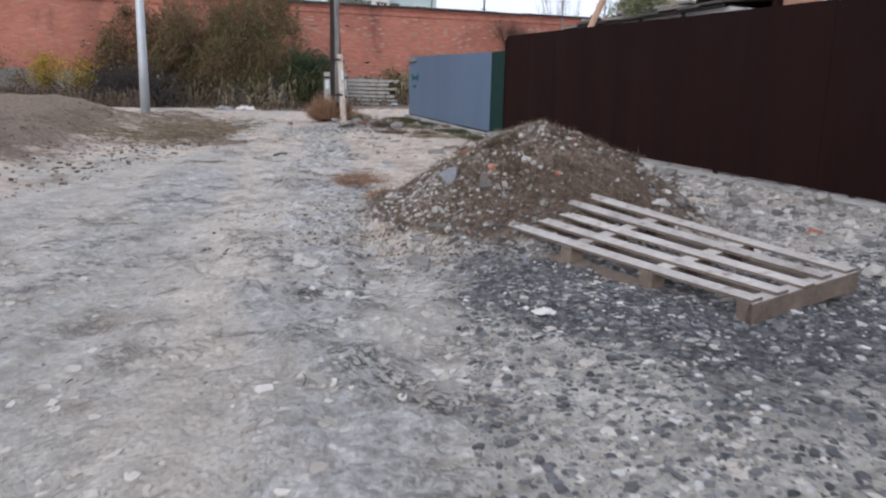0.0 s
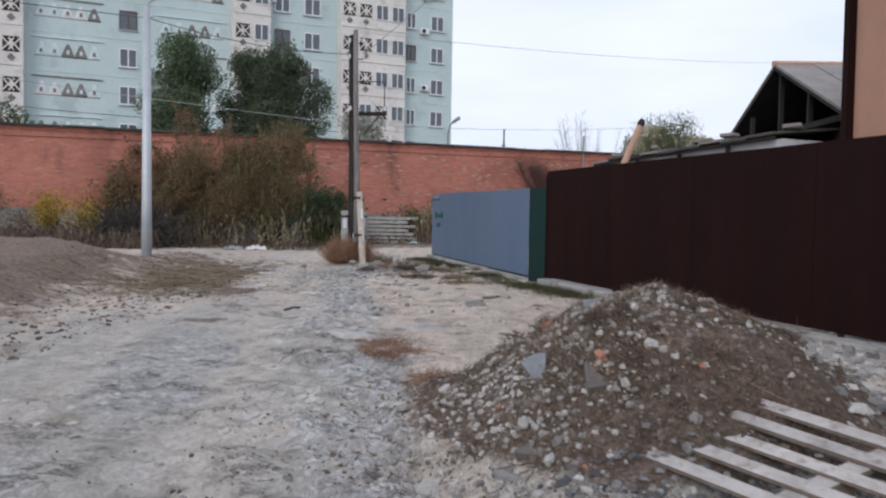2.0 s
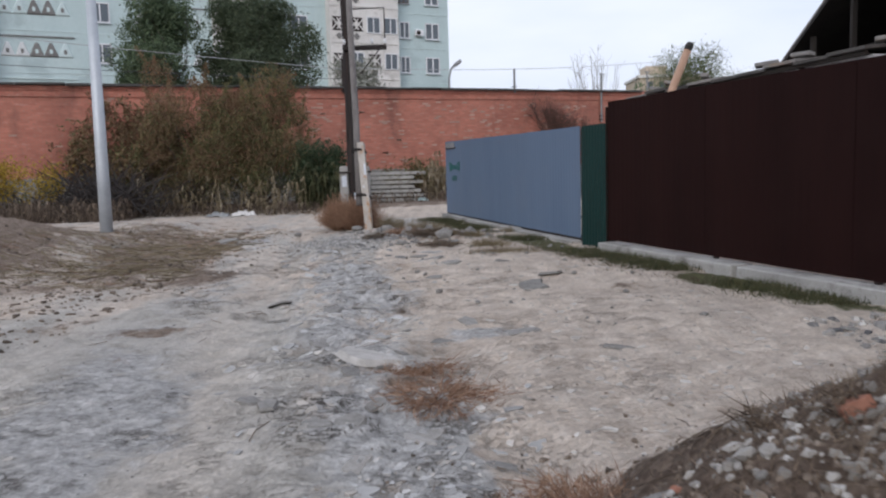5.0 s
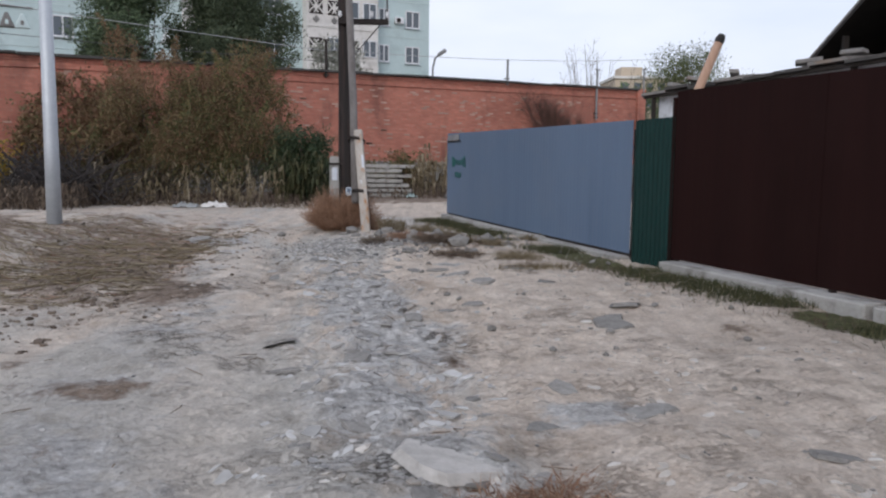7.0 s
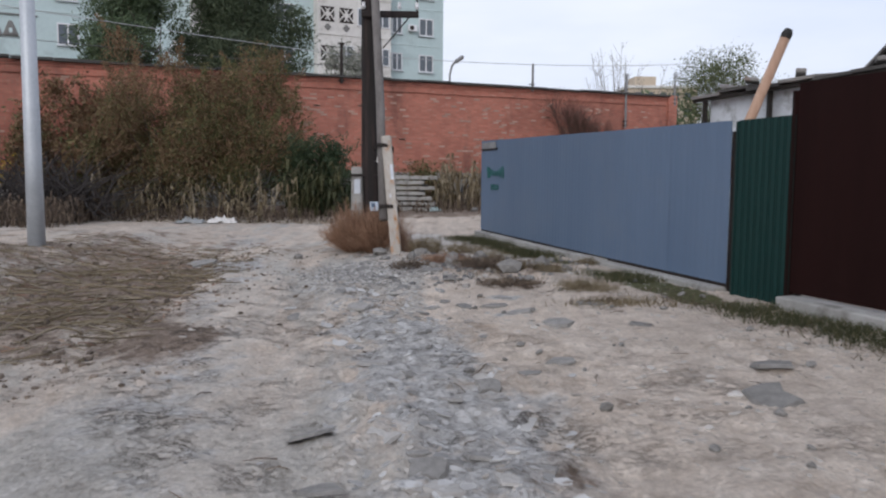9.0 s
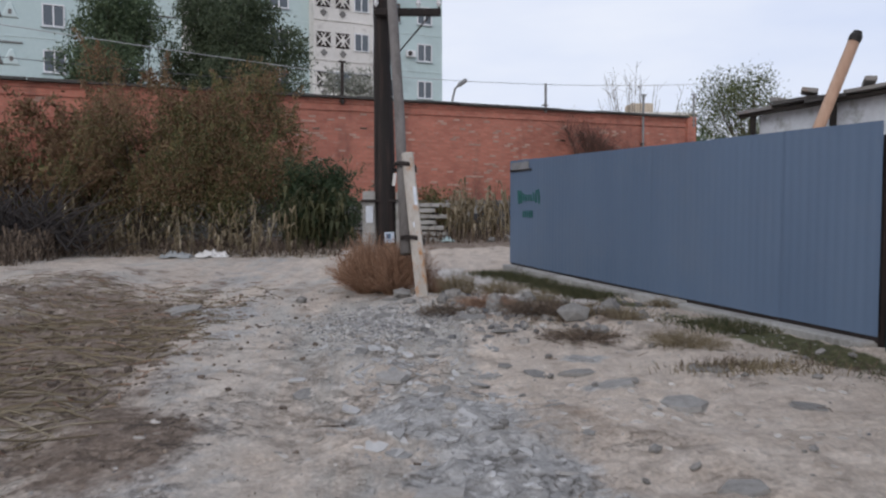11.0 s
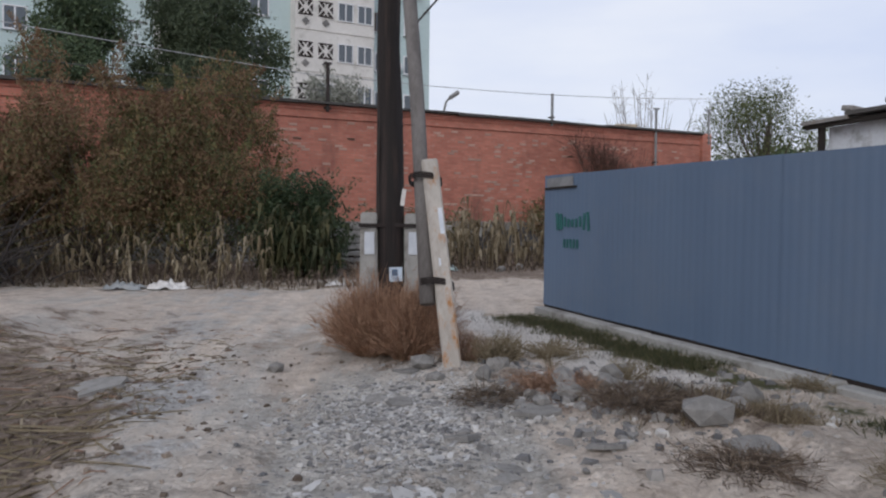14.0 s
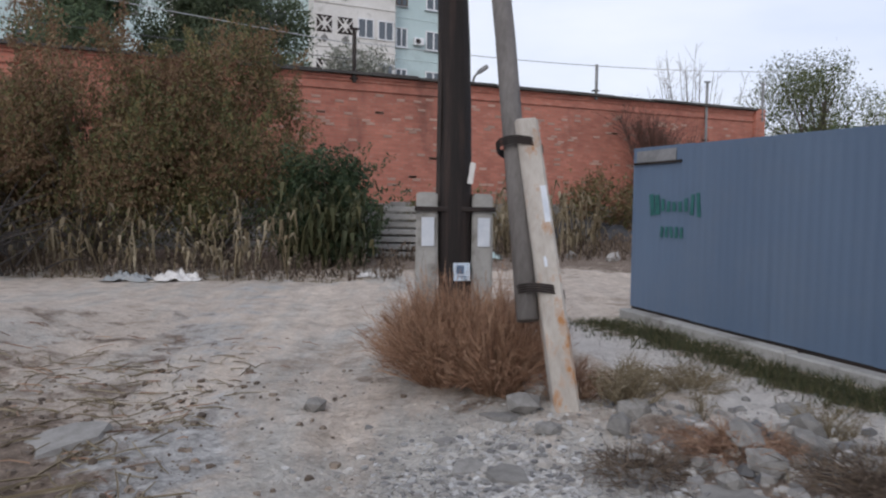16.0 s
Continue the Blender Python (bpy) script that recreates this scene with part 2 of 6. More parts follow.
GROUND = ground_material()
BRICK = brick_material()
PALE_BRICK = surface("limed_brick", (0.40, 0.22, 0.165), (0.55, 0.385, 0.315), 0.9, 3, 20, 0.3, piece=0.4)
BLUE = sheet_material("blue_grey_painted_sheet", (0.1042, 0.1537, 0.2330), (0.1239, 0.1785, 0.2629), 0.5, (0.1488, 0.1884, 0.2479))
GREEN = sheet_material("dark_green_painted_sheet", (0.0039, 0.0228, 0.0208), (0.0065, 0.0325, 0.0292), 0.45, (0.0065, 0.036, 0.033), 0.22)
BROWN = sheet_material("dark_brown_painted_sheet", (0.0122, 0.0042, 0.0038), (0.018, 0.0063, 0.0056), 0.6, (0.0195, 0.0088, 0.0078), 0.08)
CONCRETE = surface("weathered_concrete", (0.24, 0.235, 0.22), (0.42, 0.41, 0.39), 0.92, 1.2, 22, 0.5, stain=(0.17, 0.16, 0.145))
PLINTH = surface("stained_plinth_concrete", (0.17, 0.165, 0.15), (0.33, 0.32, 0.30), 0.92, 0.9, 18, 0.5, stain=(0.12, 0.11, 0.10))
RUSTY = surface("rust_stained_concrete", (0.27, 0.235, 0.20), (0.50, 0.465, 0.42), 0.9, 2.2, 20, 0.5, stain=(0.34, 0.165, 0.065), stretch=(1.6, 1.6, 0.3))
WHITEWASH = surface("whitewash", (0.46, 0.50, 0.56), (0.62, 0.65, 0.69), 0.9, 6, 30, 0.2)
TAR_WOOD = surface("tarred_pole_wood", (0.0060, 0.0041, 0.0041), (0.0203, 0.0128, 0.0105), 0.8, 2, 16, 0.8, stretch=(3, 3, 0.18), stain=(0.0375, 0.0225, 0.0173))
GREY_WOOD = surface("grey_weathered_wood", (0.10, 0.09, 0.085), (0.22, 0.205, 0.195), 0.85, 2, 14, 0.7, stretch=(3, 3, 0.2))
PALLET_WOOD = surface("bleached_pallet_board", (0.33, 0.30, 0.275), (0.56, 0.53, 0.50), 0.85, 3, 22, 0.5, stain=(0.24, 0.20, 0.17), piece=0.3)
# Dark wood of the lower pieces; also the painted shade on board sides
PALLET_DARK = surface("dark_shaded_pallet_wood", (0.10, 0.075, 0.06), (0.24, 0.19, 0.155), 0.88, 3, 20, 0.5, piece=0.3)
FRESH_WOOD = surface("raw_pine", (0.3496, 0.2105, 0.1391), (0.4968, 0.3301, 0.2370), 0.75, 3, 16, 0.4, stretch=(2, 2, 0.3))
CHAR = surface("charred_wood", (0.006, 0.006, 0.006), (0.03, 0.028, 0.027), 0.8, 6, 30, 0.6)
STEEL = surface("galvanised_steel", (0.38, 0.41, 0.44), (0.52, 0.55, 0.58), 0.5, 1.5, 20, 0.1, metal=0.35)
DARK_STEEL = surface("dark_rusty_steel", (0.015, 0.012, 0.011), (0.045, 0.032, 0.028), 0.7, 4, 30, 0.3, metal=0.3)
GREY_PAINT = surface("grey_paint_on_pipe", (0.16, 0.165, 0.17), (0.28, 0.28, 0.285), 0.6, 3, 25, 0.1)
MINT = surface("mint_panel_paint", (0.43, 0.54, 0.545), (0.53, 0.635, 0.635), 0.9, 0.16, 4, 0.2, stain=(0.40, 0.49, 0.495))
MINT_PALE = surface("pale_mint_paint", (0.52, 0.62, 0.62), (0.60, 0.70, 0.70), 0.9, 0.3, 4, 0.2)
CREAM = surface("off_white_panel", (0.58, 0.56, 0.53), (0.74, 0.72, 0.69), 0.9, 0.4, 5, 0.2, stain=(0.47, 0.45, 0.42))
RELIEF_DARK = surface("brown_grey_relief", (0.13, 0.125, 0.12), (0.24, 0.235, 0.225), 0.9, 1, 5, 0.2)
RELIEF_WHITE = surface("white_relief", (0.6, 0.62, 0.62), (0.72, 0.74, 0.74), 0.9, 1, 5, 0.2)
UPVC = surface("white_window_frame", (0.66, 0.67, 0.69), (0.78, 0.79, 0.80), 0.45, 2, 8, 0.0)
OLD_FRAME = surface("brown_window_frame", (0.07, 0.045, 0.03), (0.13, 0.09, 0.065), 0.6, 2, 8, 0.1)
ROOF_FELT = surface("dark_roof_felt", (0.035, 0.033, 0.032), (0.09, 0.085, 0.08), 0.9, 1, 12, 0.4)
SLATE = surface("grey_corrugated_sheet", (0.15, 0.145, 0.14), (0.30, 0.285, 0.27), 0.9, 0.8, 10, 0.5, stain=(0.24, 0.17, 0.12))
# Near black: the shade inside the open barn is put into this colour
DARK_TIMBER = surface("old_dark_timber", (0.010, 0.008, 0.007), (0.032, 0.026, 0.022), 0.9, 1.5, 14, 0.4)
TERRACOTTA = surface("terracotta_render", (0.40, 0.215, 0.145), (0.50, 0.285, 0.20), 0.9, 0.5, 25, 0.2)
SHED_WHITE = surface("dirty_whitewashed_wall", (0.45, 0.48, 0.52), (0.62, 0.65, 0.69), 0.9, 0.8, 12, 0.3, stain=(0.32, 0.33, 0.34))
BEIGE = surface("beige_far_render", (0.45, 0.37, 0.28), (0.55, 0.46, 0.36), 0.9, 0.1, 1, 0.0)
RUBBLE_WHITE = surface("lime_rubble", (0.3440, 0.3225, 0.2967), (0.5504, 0.5246, 0.4945), 0.9, 6, 30, 0.5, piece=0.5)
RUBBLE_GREY = surface("grey_rubble", (0.18, 0.17, 0.158), (0.335, 0.32, 0.30), 0.9, 5, 30, 0.5, piece=0.4)
RUBBLE_RED = surface("broken_brick", (0.32, 0.13, 0.085), (0.47, 0.23, 0.16), 0.9, 6, 30, 0.5, piece=0.3)
RAG = surface("dirty_white_cloth", (0.55, 0.53, 0.50), (0.74, 0.72, 0.70), 0.95, 4, 20, 0.4, stain=(0.36, 0.33, 0.30))
GREY_RAG = surface("grey_plastic_sack", (0.19, 0.20, 0.20), (0.33, 0.34, 0.34), 0.7, 4, 20, 0.4)
RED_TWIG = surface("reddish_brown_twigs", (0.07, 0.035, 0.028), (0.15, 0.085, 0.065), 0.9, 3, 20, 0.2)
BARK = surface("grey_brown_bark", (0.05, 0.038, 0.03), (0.13, 0.105, 0.09), 0.95, 3, 25, 0.7)
PAPER = surface("faded_paper_notice", (0.45, 0.55, 0.66), (0.62, 0.70, 0.78), 0.8, 8, 30, 0.0)
NOTICE_INK = surface("notice_ink", (0.06, 0.10, 0.17), (0.12, 0.18, 0.26), 0.8, 8, 30, 0.0)
SPRAY = surface("green_spray_paint", (0.012, 0.095, 0.09), (0.03, 0.15, 0.14), 0.6, 5, 20, 0.0)
CABLE = surface("black_cable", (0.05, 0.05, 0.055), (0.09, 0.09, 0.095), 0.6, 3, 10, 0.0)
PALE_CABLE = surface("pale_aluminium_cable", (0.30, 0.31, 0.32), (0.42, 0.43, 0.44), 0.6, 3, 10, 0.0)
SHARD_GREY = surface("blue_grey_concrete_sheet", (0.13, 0.14, 0.15), (0.25, 0.26, 0.275), 0.9, 4, 26, 0.5, stain=(0.11, 0.10, 0.09))
EARTHY_PLATE = surface("earth_stained_concrete", (0.085, 0.078, 0.072), (0.17, 0.16, 0.15), 0.95, 4, 26, 0.6, stain=(0.14, 0.105, 0.08))
DARK_SHEET = surface("black_crumpled_sheet", (0.012, 0.013, 0.016), (0.04, 0.042, 0.048), 0.6, 3, 12, 0.4)
PLASTIC = surface("dirty_turquoise_plastic", (0.33, 0.45, 0.45), (0.48, 0.58, 0.57), 0.5, 5, 20, 0.1)

_gm, _gn, _gl, _gb = nt("window_glass")
_gb.inputs["Base Color"].default_value, _gb.inputs["Roughness"].default_value = (0.10, 0.12, 0.14, 1), 0.08
_gb.inputs["IOR"].default_value = 1.5
GLASS = _gm

RUST_LEAF = island("rust_brown_foliage", [(0, (0.1294, 0.0733, 0.0456)), (0.35, (0.2289, 0.1275, 0.0747)), (0.65, (0.1990, 0.1422, 0.0718)), (1, (0.3096, 0.2188, 0.1244))], 0.8, 0.25)
OLIVE_LEAF = island("olive_foliage", [(0, (0.0796, 0.0885, 0.0385)), (0.5, (0.1360, 0.1438, 0.0571)), (0.85, (0.2079, 0.1758, 0.0756)), (1, (0.3030, 0.2233, 0.0955))], 0.8, 0.25)
DARK_LEAF = island("dark_green_foliage", [(0, (0.027, 0.048, 0.024)), (0.6, (0.053, 0.087, 0.039)), (1, (0.105, 0.143, 0.068))], 0.7, 0.2)
TREE_DARK = island("deep_green_crown", [(0, (0.045, 0.065, 0.036)), (0.6, (0.075, 0.105, 0.055)), (1, (0.13, 0.16, 0.09))], 0.75, 0.25)
PALE_LEAF = island("pale_silver_foliage", [(0, (0.20, 0.215, 0.17)), (0.5, (0.32, 0.33, 0.28)), (1, (0.50, 0.50, 0.45))], 0.8, 0.25)
TREE_LEAF = island("dusty_green_foliage", [(0, (0.046, 0.074, 0.041)), (0.5, (0.085, 0.132, 0.065)), (1, (0.170, 0.225, 0.116))], 0.7, 0.2)
GREY_LEAF = island("grey_green_foliage", [(0, (0.072, 0.088, 0.047)), (0.5, (0.119, 0.136, 0.076)), (1, (0.196, 0.206, 0.128))], 0.8, 0.2)
FEATHER_LEAF = island("feathery_green_foliage", [(0, (0.045, 0.06, 0.025)), (0.5, (0.10, 0.125, 0.05)), (1, (0.22, 0.24, 0.11))], 0.8, 0.25)
YELLOW_LEAF = island("yellow_autumn_foliage", [(0, (0.20, 0.13, 0.02)), (0.5, (0.42, 0.28, 0.035)), (1, (0.55, 0.40, 0.07))], 0.8, 0.25)
STRAW = island("dry_straw_stalk", [(0, (0.1200, 0.0880, 0.0480)), (0.5, (0.2320, 0.1840, 0.1120)), (1, (0.3520, 0.2960, 0.2080))], 0.85, 0.15)
RUST_STALK = island("rusty_dry_weed", [(0, (0.17, 0.092, 0.06)), (0.5, (0.30, 0.175, 0.115)), (1, (0.45, 0.31, 0.215))], 0.85, 0.15)
TUMBLE = island("orange_brown_tumbleweed", [(0, (0.16, 0.085, 0.052)), (0.5, (0.33, 0.185, 0.115)), (1, (0.52, 0.345, 0.23))], 0.85, 0.2)
BROWN_STALK = island("brown_dead_weed", [(0, (0.056, 0.040, 0.030)), (0.5, (0.125, 0.090, 0.065)), (1, (0.237, 0.181, 0.131))], 0.9, 0.1)
HEAP_GRASS = island("brown_heap_grass", [(0, (0.10, 0.07, 0.05)), (0.5, (0.20, 0.145, 0.105)), (1, (0.32, 0.245, 0.18))], 0.9, 0.1)
GREEN_BLADE = island("dull_green_grass", [(0, (0.030, 0.038, 0.015)), (0.5, (0.060, 0.068, 0.026)), (1, (0.135, 0.120, 0.056))], 0.8, 0.2)
PALE_CHIP = island("pale_lime_chips", [(0, (0.1680, 0.1495, 0.1302)), (0.5, (0.3360, 0.3150, 0.2898)), (1, (0.5208, 0.4998, 0.4704))], 0.9)
PEBBLE = island("mixed_pebbles", [(0, (0.10, 0.10, 0.105)), (0.4, (0.24, 0.23, 0.22)), (0.75, (0.36, 0.335, 0.305)), (1, (0.56, 0.54, 0.51))], 0.9)
CINDER_STONE = island("cinder_lumps", [(0, (0.06, 0.06, 0.065)), (0.5, (0.14, 0.14, 0.145)), (0.88, (0.27, 0.265, 0.26)), (1, (0.58, 0.57, 0.55))], 0.9)
EARTH_CLOD = island("earth_clods", [(0, (0.075, 0.057, 0.044)), (0.5, (0.16, 0.123, 0.096)), (1, (0.28, 0.228, 0.182))], 0.95)
CRUST_FLAKE = island("dried_crust_flakes", [(0, (0.29, 0.26, 0.225)), (0.35, (0.41, 0.375, 0.335)), (0.7, (0.50, 0.46, 0.415)), (1, (0.58, 0.545, 0.50))], 0.95)
PAVING_FLAKE = island("grey_paving_flakes", [(0, (0.24, 0.235, 0.228)), (0.4, (0.36, 0.352, 0.34)), (0.75, (0.45, 0.44, 0.427)), (1, (0.56, 0.55, 0.535))], 0.95)
SLATE_FLAKE = island("dark_slate_flakes", [(0, (0.03, 0.031, 0.035)), (0.55, (0.085, 0.087, 0.093)), (0.86, (0.18, 0.18, 0.185)), (0.95, (0.34, 0.335, 0.33)), (1, (0.62, 0.61, 0.59))], 0.85)
BRUSHWOOD = island("dead_brushwood", [(0, (0.021, 0.018, 0.018)), (0.6, (0.059, 0.050, 0.048)), (1, (0.125, 0.113, 0.109))], 0.9)


# ---- helpers for building ----
BASE = {}


def thing(name, at, label, category, group="", kind=""):
    ob = new(name)
    ob.empty_display_size = 0.1
    ob.location = at
    BASE[ob.name] = Vector(at)
    return tagged(ob, label, category, group, kind)


def link(name, bm, material, base, smooth=False):
    me = bpy.data.meshes.new(name)
    if base.length > 0:
        bmesh.ops.translate(bm, verts=bm.verts, vec=-base)
    bm.to_mesh(me)
    bm.free()
    for m in (material if isinstance(material, (list, tuple)) else [material]):
        me.materials.append(m)
    if smooth:
        me.shade_smooth()
    return new(name, me)


def part(name, bm, material, parent, label="", smooth=False):
    """A bmesh in world metres, as one mesh under a thing or a part."""
    base = BASE[parent.name]
    ob = link(name, bm, material, base, smooth)
    ob.parent = parent
    BASE[ob.name] = base
    return tagged(ob, label)


def single(name, bm, material, at, label, category, group="", kind="", smooth=False):
    """A thing that is one mesh."""
    ob = link(name, bm, material, Vector(at), smooth)
    ob.location = at
    BASE[ob.name] = Vector(at)
    return tagged(ob, label, category, group, kind)


def box(bm, c, size, rot=None, bevel=0.0):
    m = Matrix.Translation(c) @ (rot.to_4x4() if rot else Matrix()) @ Matrix.Diagonal((*size, 1))
    vs = bmesh.ops.create_cube(bm, size=1, matrix=m)["verts"]
    if bevel:
        es = list({e for v in vs for e in v.link_edges})
        bmesh.ops.bevel(bm, geom=es, offset=bevel, segments=1, affect="EDGES")
    return bm


def boxed(c, size, rot=None, bevel=0.0):
    return box(bmesh.new(), c, size, rot, bevel)


def hexa(bm, lo, hi):
    """Eight corners: four below, four above, in the same order round."""
    a, b = [bm.verts.new(p) for p in lo], [bm.verts.new(p) for p in hi]
    bm.faces.new(a[::-1])
    bm.faces.new(b)
    for i in range(4):
        bm.faces.new((a[i], a[(i + 1) % 4], b[(i + 1) % 4], b[i]))
    return bm


def rod(bm, pts, radii, sides=8, caps=True):
    pts = [Vector(p) for p in pts]
    if isinstance(radii, (int, float)):
        radii = [radii] * len(pts)
    rings = []
    for i, (p, r) in enumerate(zip(pts, radii)):
        d = (pts[min(i + 1, len(pts) - 1)] - pts[max(i - 1, 0)]).normalized()
        a = d.orthogonal().normalized() if i == 0 else (a - d * a.dot(d)).normalized()
        c = d.cross(a)
        rings.append([bm.verts.new(p + (a * math.cos(k * math.tau / sides) + c * math.sin(k * math.tau / sides)) * r) for k in range(sides)])
    for q, w in zip(rings, rings[1:]):
        for k in range(sides):
            bm.faces.new((q[k], q[(k + 1) % sides], w[(k + 1) % sides], w[k]))
    if caps and sides > 2:
        bm.faces.new(rings[0][::-1])
        bm.faces.new(rings[-1])
    return bm


def smooth_step(v):
    v = np.clip(v, 0, 1)
    return v * v * (3 - 2 * v)


def raw_mesh(name, verts, faces, materials, base=(0, 0, 0), smooth=False):
    me = bpy.data.meshes.new(name)
    me.from_pydata([tuple(v) for v in np.asarray(verts) - np.asarray(base)], [], faces)
    for m in materials:
        me.materials.append(m)
    if smooth:
        me.shade_smooth()
    return new(name, me)


# ---- ground ----
def fence_x(y):
    """Line of the brown and blue fences."""
    return np.where(y > 18.3, 1.06 - 0.2968 * (y - 19.06), 1.35 + 0.372 * (17.9 - y))


def bumps(x, y, s, amp, seed):
    """Smooth pseudo-random relief from crossed waves."""
    r = np.random.RandomState(seed)
    z = 0 * x
    for k in range(9):
        a, f, p = r.uniform(0, math.tau), s * r.uniform(0.6, 1.7), r.uniform(0, math.tau)
        z = z + np.sin((x * math.cos(a) + y * math.sin(a)) * f + p + 1.3 * np.sin((x * math.sin(a) - y * math.cos(a)) * f * 0.7 + 2 * p))
    return amp * z / 5


_lattice = np.random.RandomState(7).uniform(-1, 1, (256, 256))


def value_noise(x, y, scale, octaves=4, seed=0):
    """Fractal lattice noise, about -1 to 1."""
    z, a = 0 * x, 1.0
    for k in range(octaves):
        u, w = x * scale + 17.3 * (k + seed), y * scale - 9.1 * (k + seed)
        i, j = np.floor(u).astype(int), np.floor(w).astype(int)
        f, g = u - i, w - j
        f, g = f * f * (3 - 2 * f), g * g * (3 - 2 * g)
        i, j, p, q = i % 256, j % 256, (i + 1) % 256, (j + 1) % 256
        z = z + a * ((_lattice[i, j] * (1 - f) + _lattice[p, j] * f) * (1 - g) + (_lattice[i, q] * (1 - f) + _lattice[p, q] * f) * g)
        a, scale = a * 0.55, scale * 2.03
    return z / 1.6


def flakes(x, y, seed):
    """Broken crust: flat shelves with small steps between them."""
    t = value_noise(x, y, 1.7, 4, seed) * 3.2
    k = np.floor(t)
    return (k + smooth_step((t - k - 0.35) / 0.22)) / 3.2


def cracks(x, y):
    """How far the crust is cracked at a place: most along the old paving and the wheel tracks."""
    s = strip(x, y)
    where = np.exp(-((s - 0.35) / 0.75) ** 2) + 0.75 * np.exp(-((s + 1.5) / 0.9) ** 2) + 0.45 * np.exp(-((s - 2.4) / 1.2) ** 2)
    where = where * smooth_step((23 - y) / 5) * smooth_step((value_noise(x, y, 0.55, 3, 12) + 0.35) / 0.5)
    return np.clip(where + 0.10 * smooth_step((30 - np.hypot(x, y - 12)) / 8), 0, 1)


def heap(x, y):
    dx, dy = x - 1.0, y - 7.95
    r = np.hypot(dx / np.where(dx < 0, 2.15, 2.0), dy / np.where(dy < 0, 1.9, 1.9))
    r = r * (1 + bumps(x, y, 1.6, 0.10, 5))
    return 1.13 * np.clip(1 - r, 0, 1) * (1 - 0.12 * np.exp(-(r / 0.22) ** 2))


def bank(x, y):
    edge = -5.0 - 0.24 * np.clip(y - 9.5, -12, 14)
    return 0.53 * smooth_step((edge - x) / 2.6) * smooth_step((24.0 - y) / 3.5)


def strip(x, y):
    """Distance from the line of old broken paving."""
    return x - (-0.35 - 0.156 * y + 0.12 * np.sin(y * 0.9) + 0.08 * np.sin(2.3 * y))


def ground_z(x, y):
    x, y = np.asarray(x, float), np.asarray(y, float)
    far = np.clip(y, -20, 46)
    z = 0.0145 * far - 0.03 + 0.025 * np.clip(x + 3, 0, 4)
    near = smooth_step((60 - np.hypot(x, y - 12)) / 30)
    fx = fence_x(y)
    z = z + near * (bumps(x, y, 0.8, 0.022, 1) + bumps(x, y, 3.1, 0.011, 2) + bumps(x, y, 9, 0.005, 3))
    z = z + heap(x, y) + bank(x, y) + 0.09 * smooth_step((x - fx + 2.6) / 2.2) * smooth_step((13 - y) / 3) * smooth_step((x - 1.2) / 1.5)
    rough = np.clip(heap(x, y) * 3, 0, 1) + np.clip(bank(x, y) * 2.2, 0, 1)
    z = z + rough * (bumps(x, y, 7, 0.028, 11) + bumps(x, y, 17, 0.013, 12) + 0.05 * value_noise(x, y, 2.6, 5, 9))
    s = strip(x, y)
    broken = np.exp(-((s - 0.3) / 0.9) ** 2) * smooth_step((22 - y) / 4)
    z = z + near * ((0.03 + 0.05 * broken) * flakes(x, y, 3) + (0.024 + 0.034 * broken) * flakes(x * 1.9, y * 2.3, 8) + 0.009 * value_noise(x, y, 5.5, 3, 5))
    z = z - 0.035 * np.exp(-((s - 0.95) / 0.5) ** 2) * smooth_step((20 - y) / 4) + 0.02 * np.exp(-(s / 0.3) ** 2) * smooth_step((20 - y) / 4)
    for c in (-2.55, -4.1):
        z = z - 0.028 * np.exp(-((x - c + 0.12 * (y - 8)) / 0.28) ** 2) * near
    z = z + 0.22 * np.exp(-(((x + 3.2) / 1.1) ** 2 + ((y - 23.6) / 1.5) ** 2)) * 0.5
    z = z + 0.09 * np.exp(-((x + 1.55) / 1.0) ** 4 - ((y - 21.2 + 0.55 * (x + 1.5)) / 0.7) ** 4) * (1 + value_noise(x, y, 2.5, 4, 6))
    z = z + 0.12 * np.exp(-(((x + 2.75) / 0.6) ** 2 + ((y - 22.25) / 0.5) ** 2))
    z = z + 0.22 * smooth_step((-6.8 - x) / 1.6) * smooth_step((y - 16.5) / 4) * smooth_step((28.5 - y) / 3)
    z = z + 0.12 * smooth_step((y - 31.0) / 1.2) * near
    return z


LAND = {}


def gz(x, y):
    """Height of the ground sheet at a place, read from its own grid."""
    xs, ys, z = LAND["x"], LAND["y"], LAND["z"]
    i, j = int(np.searchsorted(xs, x)) - 1, int(np.searchsorted(ys, y)) - 1
    u, w = (x - xs[i]) / (xs[i + 1] - xs[i]), (y - ys[j]) / (ys[j + 1] - ys[j])
    return float((z[j, i] * (1 - u) + z[j, i + 1] * u) * (1 - w) + (z[j + 1, i] * (1 - u) + z[j + 1, i + 1] * u) * w)


def spaced(lo, hi, step, reach):
    mid = list(np.arange(lo, hi, step))
    out, d = [], step
    p = hi
    while p < reach:
        out.append(p)
        d *= 1.09
        p += d
    out.append(reach)
    low, d, p = [], step, lo - step
    while p > -reach:
        low.append(p)
        d *= 1.09
        p -= d
    low.append(-reach)
    return np.array(low[::-1] + mid + out)


def track_x(y):
    """Line of the nearer wheel track."""
    return -0.55 - 0.2 * y - 0.0008 * y * y


